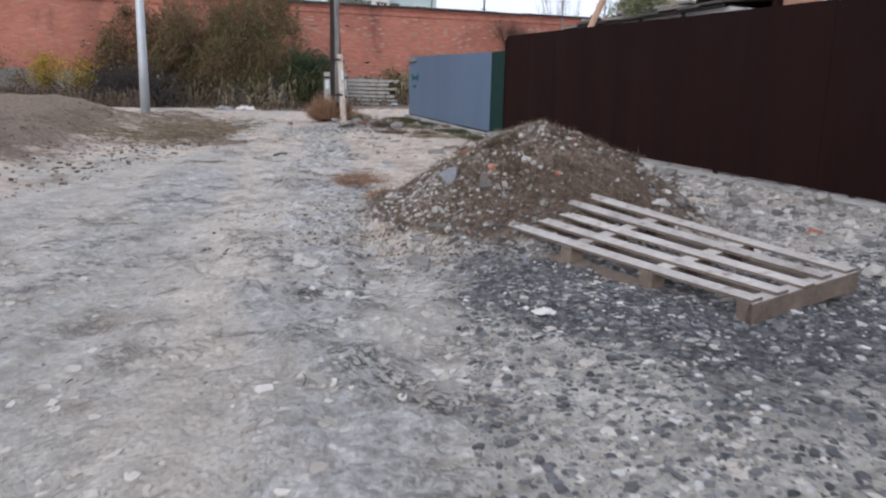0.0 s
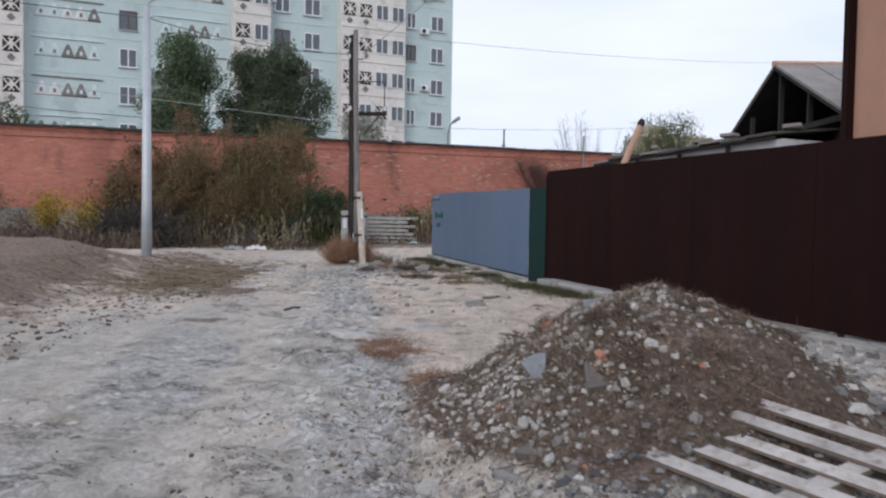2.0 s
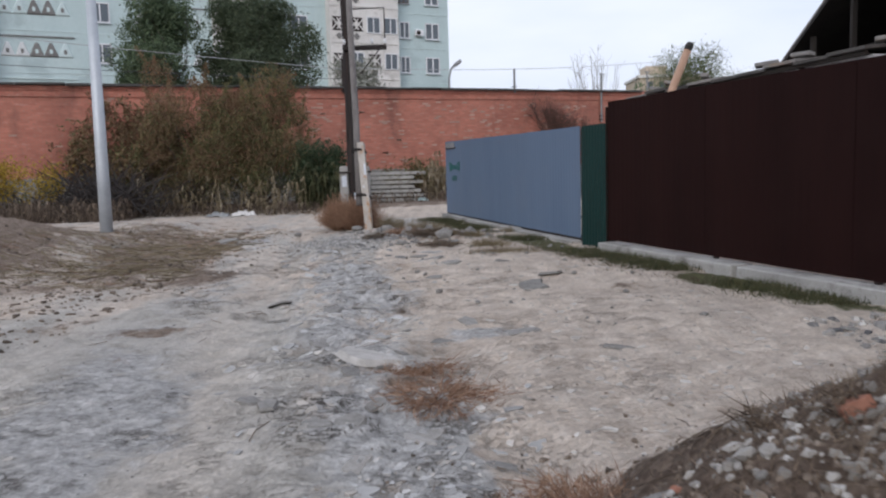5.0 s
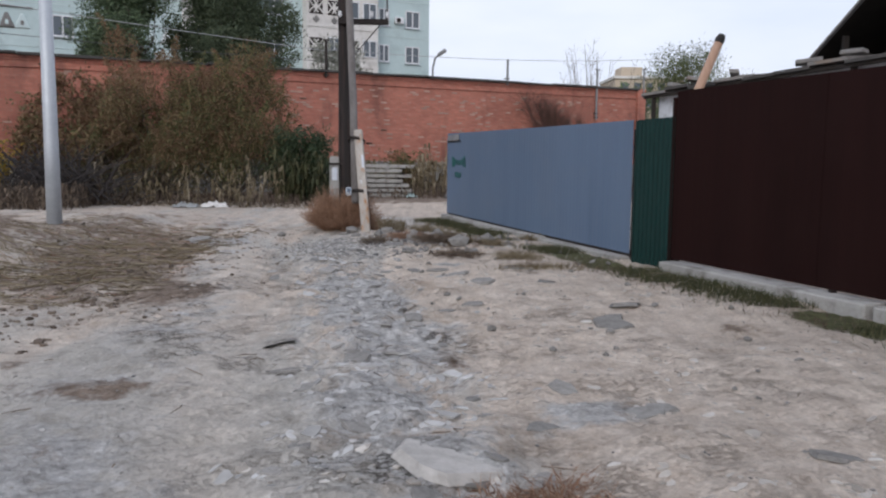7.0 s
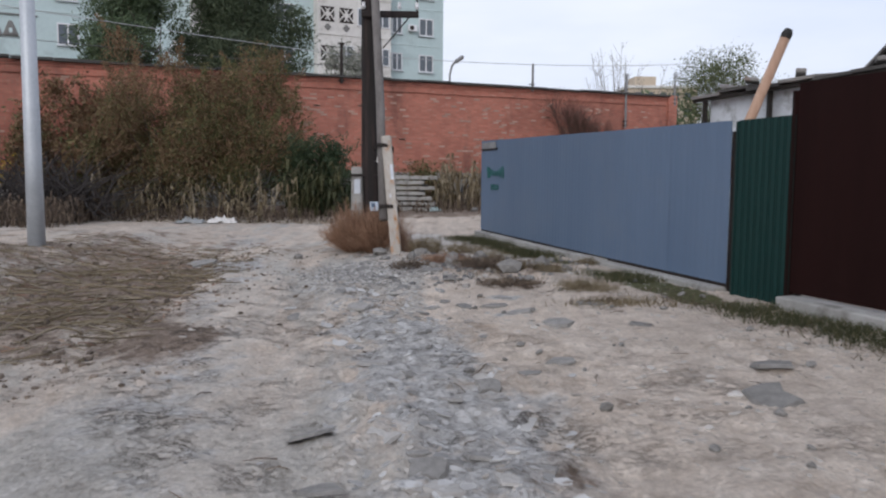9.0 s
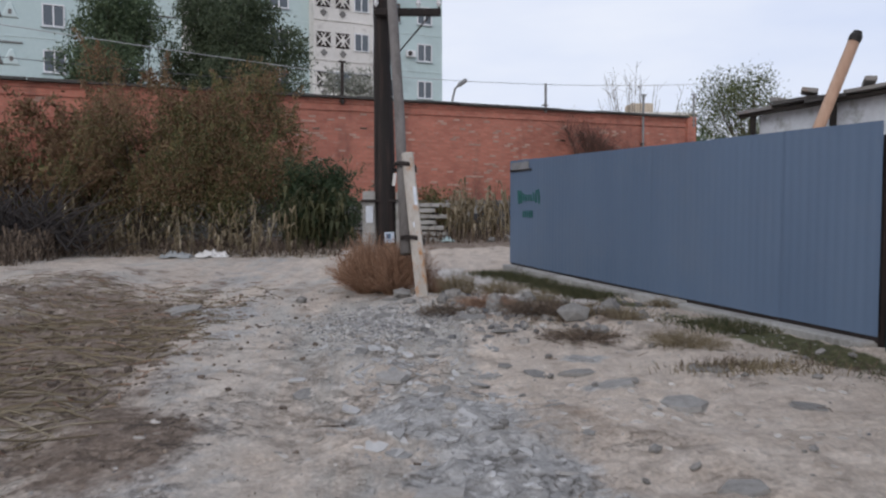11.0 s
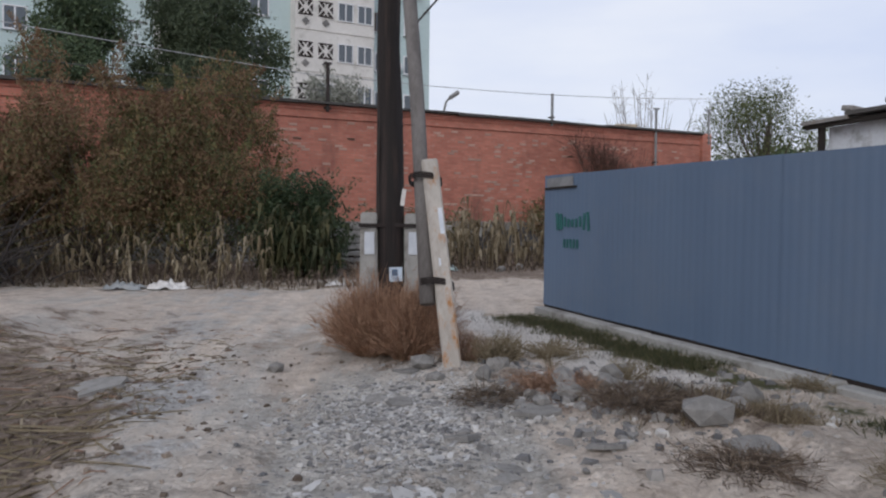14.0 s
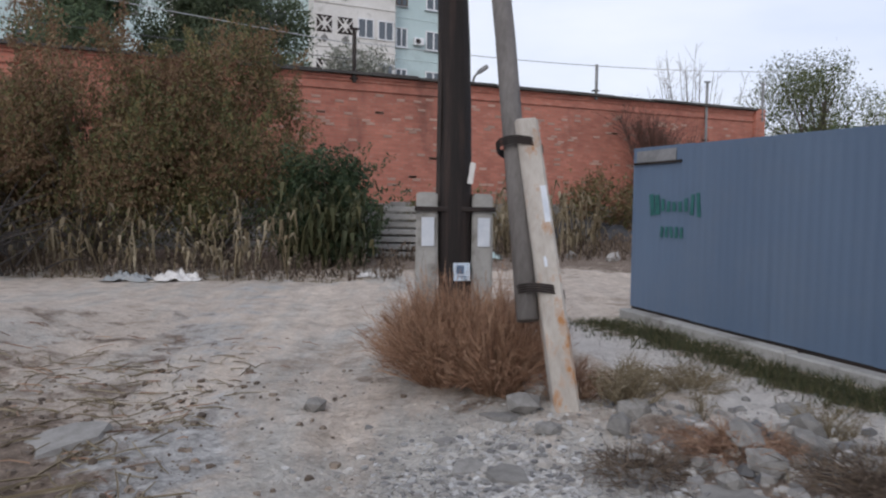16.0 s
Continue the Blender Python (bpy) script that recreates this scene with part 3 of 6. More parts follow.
# bare brown earth: x, y, half widths, share
SOIL_SPOTS = ((-3.87, 13.1, 0.38, 0.3, 0.52), (-6.1, 20.4, 0.8, 1.2, 0.5), (-4.6, 16.9, 0.6, 0.7, 0.42), (-1.75, 13.7, 0.38, 0.5, 0.42), (-0.95, 14.8, 0.5, 0.35, 0.4),
              (0.9, 14.5, 0.7, 0.4, 0.42), (-1.5, 11.1, 0.42, 0.25, 0.6), (-0.55, 8.9, 0.4, 0.45, 0.6), (-1.2, 11.4, 0.4, 0.35, 0.45), (-1.85, 4.2, 0.25, 0.3, 0.35), (-0.25, 6.0, 0.5, 0.2, 0.45), (-0.6, 16.6, 0.6, 0.4, 0.35))
# grey broken paving: x, y, half widths
CRUST_SPOTS = ((-2.75, 17.3, 0.45, 0.3), (-2.45, 16.3, 0.4, 0.35), (-1.4, 18.0, 0.35, 0.25), (-0.9, 12.5, 0.4, 0.35), (-3.35, 10.6, 0.45, 0.9), (-3.2, 8.9, 0.4, 0.5), (-3.2, 21.2, 0.45, 0.4), (-5.4, 21.7, 0.5, 0.4), (-1.48, 18.9, 0.25, 0.2), (-1.4, 10.2, 0.35, 0.5))


def build_ground():
    xs, ys = spaced(-7.5, 4.0, 0.036, 1500), spaced(1.6, 25.0, 0.036, 1500)
    X, Y = np.meshgrid(xs, ys)
    Z = ground_z(X, Y)
    LAND.update(x=xs, y=ys, z=Z)
    nx, ny = len(xs), len(ys)
    v = np.stack([X, Y, Z], -1).reshape(-1, 3)
    i = (np.arange(ny - 1)[:, None] * nx + np.arange(nx - 1)[None, :]).ravel()
    f = np.stack([i, i + 1, i + 1 + nx, i + nx], -1)
    me = bpy.data.meshes.new("ground")
    me.vertices.add(len(v))
    me.vertices.foreach_set("co", v.ravel())
    me.loops.add(f.size)
    me.loops.foreach_set("vertex_index", f.ravel())
    me.polygons.add(len(f))
    me.polygons.foreach_set("loop_start", np.arange(0, f.size, 4))
    me.polygons.foreach_set("loop_total", np.full(len(f), 4))
    me.update()
    me.shade_smooth()
    me.materials.append(GROUND)
    x, y = v[:, 0], v[:, 1]
    s, fx = strip(x, y), fence_x(y)
    patch = np.clip(bumps(x, y, 0.9, 1.0, 21), 0, 1)
    zones = {
        "pale": 1.0 * np.exp(-((x - fx + 1.25) / 0.55) ** 4) * smooth_step((y - 20.4) / 1.5) * smooth_step((28.5 - y) / 1.5),
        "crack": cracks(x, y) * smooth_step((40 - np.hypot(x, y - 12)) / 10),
        "dusty": 0.5 * smooth_step((0.5 - s) / 1.0) * smooth_step((s + 4.2) / 1.5) * smooth_step((17 - y) / 6) - 0.35 * smooth_step((s - 0.9) / 0.8) * smooth_step((y - 7) / 2) + 0.5 * smooth_step((7 - y) / 1.5) + 0.3 * np.exp(-(((y - 21) / 2.0) ** 2 + ((x + 3) / 2) ** 2)) + 0.3 * np.exp(-((x - fx + 1.5) / 0.6) ** 2) * smooth_step((y - 20) / 2),
        "crust": 0.72 * np.exp(-((s - 0.35) / 0.6) ** 2) * smooth_step((21 - y) / 4) + 0.5 * np.exp(-((s + 1.6) / 0.9) ** 2)
        + 0.5 * smooth_step((x - 1.9) / 0.8) * smooth_step((12.5 - y) / 2) * smooth_step((y - 4.5) / 1.0) + 0.6 * np.exp(-(((x + 3.3) / 0.8) ** 2 + ((y - 20.8) / 0.8) ** 2)) + 0.3 * patch * smooth_step((x + 3) / 2) * smooth_step((20 - y) / 3) + sum(0.8 * np.exp(-(((x - a) / p) ** 2 + ((y - b) / q) ** 2)) for a, b, p, q in CRUST_SPOTS),
        "cinder": 0.95 * smooth_step((x + 0.5 - 0.55 * np.clip(4.9 - y, 0, 3)) / 1.3) * smooth_step((6.9 - y) / 1.4) * (0.55 + 0.45 * smooth_step((y - 3.3) / 1.4)),
        "mound": np.clip(heap(x, y) * 4.5, 0, 0.95),
        "rut": 0.75 * (np.exp(-((x - track_x(y)) / 0.33) ** 2) + 0.5 * np.exp(-((x - track_x(y) + 1.6) / 0.3) ** 2)) * smooth_step((27 - y) / 3),
        "soil": 0.3 * smooth_step((x - 1.7) / 0.8) * smooth_step((13 - y) / 2) * smooth_step((y - 4.5) / 1.0) + np.clip(bank(x, y) * 1.9, 0, 0.72) + 0.31 * smooth_step((-0.9 - s) / 1.0) * smooth_step((y - 9.5) / 3) * smooth_step((29 - y) / 2) + 0.1 * smooth_step((-5.2 - x) / 1.0) * smooth_step((y - 14) / 3) * smooth_step((29 - y) / 2) + 0.34 * np.exp(-(((x + 6.3 + 0.35 * (y - 19.5)) / 1.2) ** 4 + ((y - 20) / 3.6) ** 4)) + sum(w * np.exp(-(((x - a) / p) ** 2 + ((y - b) / q) ** 2)) for a, b, p, q, w in SOIL_SPOTS) + 0.6 * np.exp(-(((x + 3.2) / 1.6) ** 2 + ((y - 23.2) / 1.6) ** 2)) + 0.8 * smooth_step((y - 31.2) / 1.0)
       + 0.16 * patch * smooth_step((x + 3) / 2) + 0.7 * np.exp(-((x + 1.55) / 1.0) ** 4 - ((y - 21.2 + 0.55 * (x + 1.5)) / 0.75) ** 4),
        "weeds": 1.1 * np.exp(-((x - fx + 0.52) / 0.38) ** 2) * smooth_step((y - 11.5) / 2) * smooth_step((26.5 - y) / 1.0) * (0.45 + 0.7 * np.clip(bumps(x, y, 1.7, 1, 31), 0, 1)) + 0.7 * smooth_step((np.hypot(x, y - 15) - 45) / 20),
    }
    for k, w in zones.items():
        a = me.attributes.new(k, "FLOAT", "POINT")
        a.data.foreach_set("value", np.clip(w, -1, 1).astype(np.float32))
    return tagged(new("ground", me), "rutted pale dirt track with broken grey paving and dust", "ground", kind="structure")


build_ground()

# ---- brick boundary wall ----
WALL_D = Vector((0.8904, 0.4551, 0))
WALL_N = Vector((0.4551, -0.8904, 0))
WALL_O = Vector((1.96, 42.38, 0))
WALL_ROT = Matrix((WALL_D, -WALL_N, Vector((0, 0, 1)))).transposed()


def on_wall(s, out, z):
    return WALL_O + WALL_D * s + WALL_N * out + Vector((0, 0, z))


def wall_top(s):
    return 5.40 + 0.0115 * s


def local_part(name, bm, material, parent, label="", smooth=False):
    """A bmesh in the parent's own axes."""
    ob = link(name, bm, material, Vector(), smooth)
    ob.parent = parent
    BASE[ob.name] = BASE[parent.name]
    return tagged(ob, label)


wall = new("wall_brick")
wall.matrix_world = Matrix.Translation(WALL_O) @ WALL_ROT.to_4x4()
BASE["wall_brick"] = Vector()
tagged(wall, "tall old red brick boundary wall with pale patches", "wall", kind="structure")
S0, S1 = -60.0, 7.6


def wall_run(bm, y0, y1, z0, z1, tilt=True):
    """A run along the wall between two depths and two heights below or above its sloping top."""
    def z(s, k):
        return k + (wall_top(s) if tilt else 0)
    lo = [(S0, y0, z(S0, z0)), (S1, y0, z(S1, z0)), (S1, y1, z(S1, z0)), (S0, y1, z(S0, z0))]
    hi = [(S0, y0, z(S0, z1)), (S1, y0, z(S1, z1)), (S1, y1, z(S1, z1)), (S0, y1, z(S0, z1))]
    return hexa(bm, lo, hi)


bm = bmesh.new()
hexa(bm, [(S0, 0, -0.2), (S1, 0, -0.2), (S1, 0.51, -0.2), (S0, 0.51, -0.2)],
     [(S0, 0, wall_top(S0) - 0.12), (S1, 0, wall_top(S1) - 0.12), (S1, 0.51, wall_top(S1) - 0.12), (S0, 0.51, wall_top(S0) - 0.12)])
local_part("brickwork", bm, BRICK, wall)
for k, (out, a, b) in enumerate(((0.045, -0.50, -0.42), (0.035, -0.27, -0.195), (0.07, -0.193, -0.115))):
    local_part("brick_course", wall_run(bmesh.new(), -out, -0.002, a, b), BRICK, wall)
rng = random.Random(4)
s = S0
while s < S1:
    w = min(rng.uniform(1.1, 2.4), S1 - s)
    z = wall_top(s) - 0.113 + rng.uniform(-0.012, 0.02)
    local_part("coping_slab", boxed((s + w / 2, 0.2, z + 0.05), (w - 0.02, 0.78, rng.uniform(0.07, 0.1)), Euler((0, -0.0115 + rng.uniform(-0.008, 0.008), 0)).to_matrix(), 0.008), ROOF_FELT, wall)
    s += w
s = S0
while s < S1:
    w = min(2.4, S1 - s)
    local_part("footing_block", boxed((s + w / 2, 0.07, 0.75 + rng.uniform(-0.03, 0.05)), (w - 0.015, 0.32, 2.1), None, 0.015), PLINTH, wall)
    s += w
local_part("pilaster", boxed((S1 + 0.2, 0.25, 2.6), (0.5, 0.75, 5.7), None, 0.01), BRICK, wall)

# ---- fences of profiled sheet ----


def profile_sheet(name, parent, a, b, za, zb, ta, tb, material, pitch=0.115, depth=0.0017):
    """One profiled sheet from a to b, with bottom heights za, zb and top heights ta, tb; ribs are real folds."""
    a, b = Vector((*a, 0)), Vector((*b, 0))
    d = b - a
    n = Vector((-d.y, d.x, 0)).normalized()
    length = d.length
    cuts, k = [], 0.0
    while k < length:
        for u, o in ((0, 0), (0.3, 0), (0.5, 1), (0.8, 1), (1.0, 0)):
            if k + u * pitch < length:
                cuts.append((k + u * pitch, o))
        k += pitch
    cuts.append((length, 0))
    bm = bmesh.new()
    for lift in (0.0, 0.004):
        rows = []
        for u, o in cuts:
            p = a + d * (u / length) + n * (o * depth - lift)
            f = u / length
            rows.append((bm.verts.new((p.x, p.y, za + (zb - za) * f)), bm.verts.new((p.x, p.y, ta + (tb - ta) * f))))
        for q, w in zip(rows, rows[1:]):
            bm.faces.new((q[0], w[0], w[1], q[1]))
    return part(name, bm, material, parent)


def fence(label, a, b, za, zb, ta, tb, width, material, wobble):
    """Sheets side by side, from a to b."""
    f = thing("fence", (a[0], a[1], za - 0.2), label, "fence")
    d = Vector((b[0] - a[0], b[1] - a[1]))
    n = max(1, round(d.length / width))
    r = random.Random(int(a[1] * 10))
    for i in range(n):
        u, w = i / n, (i + 1) / n
        j = r.uniform(-wobble, wobble)
        off = Vector((d.y, -d.x)).normalized() * (0.004 * (i % 2))
        p, q = Vector(a) + d * u + off, Vector(a) + d * w + off
        profile_sheet("sheet", f, p, q, za + (zb - za) * u + j, za + (zb - za) * w + j, ta + (tb - ta) * u + j, ta + (tb - ta) * w + j, material)
    side = Vector((d.y, -d.x)).normalized()
    m = max(2, round(d.length / 2.4) + 1)
    for i in range(m):
        p = Vector(a) + d * (i / (m - 1)) * 0.995 + d.normalized() * 0.03 - side * 0.06
        zt = ta + (tb - ta) * i / (m - 1)
        part("post", boxed((p.x, p.y, (zt - 0.1) / 2), (0.06, 0.06, zt - 0.14)), DARK_STEEL, f)
    for h in (0.35, 1.5):
        bm = bmesh.new()
        p, q = Vector(a) - side * 0.035, Vector(b) - side * 0.035
        rod(bm, [(p.x, p.y, za + h), (q.x, q.y, zb + h)], 0.022, 4)
        part("rail", bm, DARK_STEEL, f)
    return f


def plinth(a, b, za, zb, label, depth=0.26, low=0.6):
    d = Vector((b[0] - a[0], b[1] - a[1], 0))
    n = Vector((d.y, -d.x, 0)).normalized()
    A, B = Vector((*a, 0)), Vector((*b, 0))
    k = max(1, round(d.length / 2.9))
    ob = thing("plinth", (a[0], a[1], za - low), label, "plinth", kind="structure")
    r = random.Random(9)
    for i in range(k):
        p, q = A + d * (i / k), A + d * ((i + 1) / k - 0.004)
        z0, z1 = za + (zb - za) * i / k + r.uniform(-0.012, 0.012), za + (zb - za) * (i + 1) / k + r.uniform(-0.012, 0.012)
        o, j = n * (depth * 0.6), -n * (depth * 0.4)
        if o.x > 0:
            o, j = j, o
        bm = bmesh.new()
        hexa(bm, [(*(v.xy), z - low) for v, z in ((p + o, z0), (q + o, z1), (q + j, z1), (p + j, z0))], [(*(v.xy), z) for v, z in ((p + o, z0), (q + o, z1), (q + j, z1), (p + j, z0))])
        bmesh.ops.bevel(bm, geom=list(bm.edges), offset=0.015, segments=1, affect="EDGES")
        part("concrete_length", bm, CONCRETE, ob)
    return ob


BL_A, BL_B = (-1.19, 26.64), (1.096, 18.87)
blue_fence = fence("blue-grey profiled steel sheet fence on a concrete plinth", BL_A, BL_B, 0.55, 0.45, 2.42, 2.32, 1.15, BLUE, 0.006)
plinth(BL_A, BL_B, 0.525, 0.41, "low grey concrete plinth under the blue-grey fence")
# Dark strip added behind the gap under the sheets, to make it read black
_p, _q = Vector(BL_A), Vector(BL_B)
_n = Vector((_q.y - _p.y, _p.x - _q.x)).normalized() * -0.02
bm = bmesh.new()
hexa(bm, [(*(v + o), z) for v, o, z in ((_p, _n * 0.6, 0.51), (_q, _n * 0.6, 0.395), (_q, _n * 2, 0.395), (_p, _n * 2, 0.51))], [(*(v + o), z) for v, o, z in ((_p, _n * 0.6, 0.6), (_q, _n * 0.6, 0.5), (_q, _n * 2, 0.5), (_p, _n * 2, 0.6))])
part("dark_gap_strip", bm, DARK_STEEL, blue_fence, "dark strip added behind the gap below the sheets")
BR_A, BR_B = (1.36, 17.85), (8.9, -2.4)
brown_fence = fence("tall dark brown profiled steel sheet fence", BR_A, BR_B, 0.50, 0.20, 2.62, 2.56, 1.15, BROWN, 0.004)
plinth(BR_A, BR_B, 0.475, 0.14, "pale concrete plinth under the dark brown fence", 0.34)
gate = thing("gate_panel", (1.04, 19.0, 0.2), "dark green profiled sheet panel between two fences", "gate")
profile_sheet("sheet", gate, (1.10, 18.66), (1.345, 17.86), 0.36, 0.32, 2.31, 2.31, GREEN, 0.1, 0.01)
part("post", boxed((1.105, 18.72, 1.2), (0.035, 0.05, 2.2)), GREEN, gate)
part("hinge_post", boxed((1.375, 17.9, 1.4), (0.09, 0.07, 2.3)), BROWN, gate, "dark brown steel hinge post")

# ---- apartment block ----
FAC_D, FAC_N = Vector((0.8984, 0.4392, 0)), Vector((0.4392, -0.8984, 0))
block = new("apartment_building")
block.matrix_world = Matrix.Translation((-0.8, 78, 0)) @ Matrix((FAC_D, -FAC_N, Vector((0, 0, 1)))).transposed().to_4x4()
BASE["apartment_building"] = Vector()
tagged(block, "mint-green panel apartment block with cream balcony bays", "apartment building")
local_part("wall", boxed((-31, 6.2, 15), (62, 12, 30.4)), MINT, block)
local_part("roof", boxed((-31, 6.2, 30.35), (62.4, 12.4, 0.3)), ROOF_FELT, block)
FLOOR = [2.2 + 3.02 * k for k in range(2, 9)]
for k in range(2, 10):
    local_part("panel_joint", boxed((-31, 0.19, 0.65 + 3.02 * k), (62, 0.05, 0.05)), CREAM if k % 9 == 0 else MINT_PALE, block)


def make_window(w, h, frame_mat, leaves=2):
    """A window about its own centre, facing the street."""
    win = new("window")
    BASE[win.name] = Vector()
    bm = bmesh.new()
    for x in (-w / 2 + 0.04, w / 2 - 0.04):
        box(bm, (x, 0.17, 0), (0.08, 0.09, h))
    for z in (-h / 2 + 0.04, h / 2 - 0.04):
        box(bm, (0, 0.17, z), (w - 0.16, 0.09, 0.08))
    for i in range(1, leaves):
        box(bm, (-w / 2 + i * w / leaves, 0.165, 0), (0.09, 0.08, h - 0.16))
    local_part("frame", bm, frame_mat, win)
    for i in range(leaves):
        local_part("pane", boxed((-w / 2 + (i + 0.5) * w / leaves, 0.185, 0), (w / leaves - 0.1, 0.02, h - 0.17)), GLASS, win)
    local_part("sill", boxed((0, 0.12, -h / 2 - 0.04), (w + 0.16, 0.2, 0.05)), STEEL, win)
    return win


def put_copy(src, parent, x, y, z):
    c = copy_thing(src, pose(x, y, z))
    c.parent = parent
    return c


def flat_window(parent, x, z, w, h, mat, leaves=2, out=0.0):
    """Window pieces straight under the house."""
    bm = bmesh.new()
    y = 0.17 + out
    for dx in (-w / 2 + 0.04, w / 2 - 0.04):
        box(bm, (x + dx, y, z), (0.09, 0.1, h))
    for dz in (-h / 2 + 0.04, h / 2 - 0.04):
        box(bm, (x, y, z + dz), (w - 0.18, 0.1, 0.09))
    for i in range(1, leaves):
        box(bm, (x - w / 2 + i * w / leaves, y, z), (0.1, 0.09, h - 0.18))
    win = local_part("window", bm, mat, parent)
    for i in range(leaves):
        local_part("pane", boxed((x - w / 2 + (i + 0.5) * w / leaves, y + 0.012, z), (w / leaves - 0.1, 0.02, h - 0.17)), GLASS, win)
    local_part("sill", boxed((x, y - 0.05, z - h / 2 - 0.04), (w + 0.16, 0.18, 0.05)), STEEL, win)
    return win


def air_conditioner(parent, x, z):
    ac = local_part("air_conditioner", boxed((x, -0.02, z), (0.8, 0.32, 0.55), None, 0.03), UPVC, parent, "white outdoor air conditioner unit")
    bm = bmesh.new()
    rod(bm, [(x - 0.12, -0.185, z), (x - 0.12, -0.2, z)], 0.2, 14)
    local_part("fan_grille", bm, DARK_STEEL, ac)


def facade():
    r = random.Random(12)
    for i, z in enumerate(FLOOR):
        flat_window(block, -1.65, z, 1.35, 1.45, UPVC)
        flat_window(block, -4.35, z, 0.95, 1.45, UPVC if i % 3 else OLD_FRAME)
        flat_window(block, -13.9, z, 1.5, 1.5, UPVC)
        flat_window(block, -16.6, z, 1.35, 1.5, OLD_FRAME if i % 2 else UPVC)
        flat_window(block, -29.15, z, 1.35, 1.5, OLD_FRAME if i in (3, 4) else UPVC)
    for x, z in ((-3.0, FLOOR[2] - 0.2), (-3.05, FLOOR[4] - 0.9), (-2.9, FLOOR[5] - 0.7), (-17.6, FLOOR[4] + 0.2)):
        air_conditioner(block, x, z)
    for x0, x1 in ((-11.55, -5.35), (-21.0, -17.85), (-44.5, -36.6)):
        w, c = x1 - x0, (x0 + x1) / 2
        bay = local_part("balcony_bay", boxed((c, -0.35, 15.0), (w, 1.1, 30.2)), CREAM, block, "cream balcony bay with cut-out screens")
        for i, z in enumerate(FLOOR):
            local_part("slab_edge", boxed((c, -0.93, z - 1.45), (w + 0.05, 0.06, 0.16)), CREAM, bay)
            k = max(2, round(w / 1.5))
            for j in range(k):
                x = x0 + (j + 0.5) * w / k
                screen = (j < k // 2) if (x0 > -12 and i in (2, 3)) else ((j < 2) if i > 3 and x0 > -12 else r.random() < 0.35 or x0 < -30)
                if screen:
                    # Solid dark plate: the shade behind the cut-out screen, put into colour
                    local_part("dark_screen_plate", boxed((x, -0.9, z + 0.05), (w / k * 0.72, 0.06, 1.15)), DARK_STEEL, bay)
                    bm = bmesh.new()
                    for q in (0, 1):
                        rot = Euler((0, radians(40 if q else -40), 0)).to_matrix()
                        box(bm, (x - 0.2 + 0.4 * q, -0.955, z + 0.05), (0.1, 0.05, 1.2), rot)
                        box(bm, (x + 0.2 - 0.4 * q, -0.955, z + 0.05), (0.1, 0.05, 1.2), rot)
                    box(bm, (x, -0.96, z + 0.05), (0.34, 0.05, 0.34), Euler((0, radians(45), 0)).to_matrix())
                    local_part("cut_out_screen", bm, CREAM, bay)
                    local_part("vent_block", boxed((x, -0.955, z - 0.95), (0.42, 0.05, 0.42), Euler((0, radians(45), 0)).to_matrix()), RELIEF_DARK, bay)
                else:
                    flat_window(bay, x, z + 0.05, w / k * 0.82, 1.35, UPVC, 2, -1.1) if False else None
                    bm = bmesh.new()
                    for q in (-1, 0, 1):
                        box(bm, (x + q * w / k * 0.37, -0.94, z + 0.05), (0.08, 0.08, 1.35))
                    for q in (-1, 1):
                        box(bm, (x, -0.94, z + 0.05 + q * 0.66), (w / k * 0.82, 0.08, 0.08))
                    local_part("balcony_glazing", bm, UPVC, bay)
                    local_part("balcony_pane", boxed((x, -0.912, z + 0.05), (w / k * 0.76, 0.03, 1.3)), GLASS, bay)
    for x0, x1, shift in ((-35.9, -31.2, 0), (-26.8, -21.6, 1)):
        for i, z in enumerate(FLOOR):
            z = z + 0.1 - 0.35 * shift
            local_part("moulding", boxed(((x0 + x1) / 2, 0.165, z + 0.95), (x1 - x0 + 0.4, 0.12, 0.09)), RELIEF_DARK if (i + shift) % 2 else MINT_PALE, block)
            for j in range(5):
                x = x0 + (j + 0.5) * (x1 - x0) / 5
                mat = (RELIEF_DARK, MINT_PALE, RELIEF_WHITE, RELIEF_DARK, MINT_PALE)[(i * 2 + j // 2 + shift * 3) % 5]
                bm = bmesh.new()
                w, h = 0.52, 1.05
                a = [(x - w, 0.185, z - h / 2), (x + w, 0.185, z - h / 2), (x + 0.1, 0.185, z + h / 2), (x - 0.1, 0.185, z + h / 2)]
                b = [(q[0] * 0.8 + x * 0.2, 0.10, q[2] * 0.8 + z * 0.2) for q in a]
                hexa(bm, a, b)
                rel = local_part("triangle_relief", bm, mat, block)
                local_part("relief_centre", boxed((x, 0.09, z - 0.12), (0.2, 0.05, 0.3)), RELIEF_DARK if mat is not RELIEF_DARK else MINT_PALE, rel)


facade()

# ---- poles in the middle of the track ----
PX, PY = -3.38, 24.86


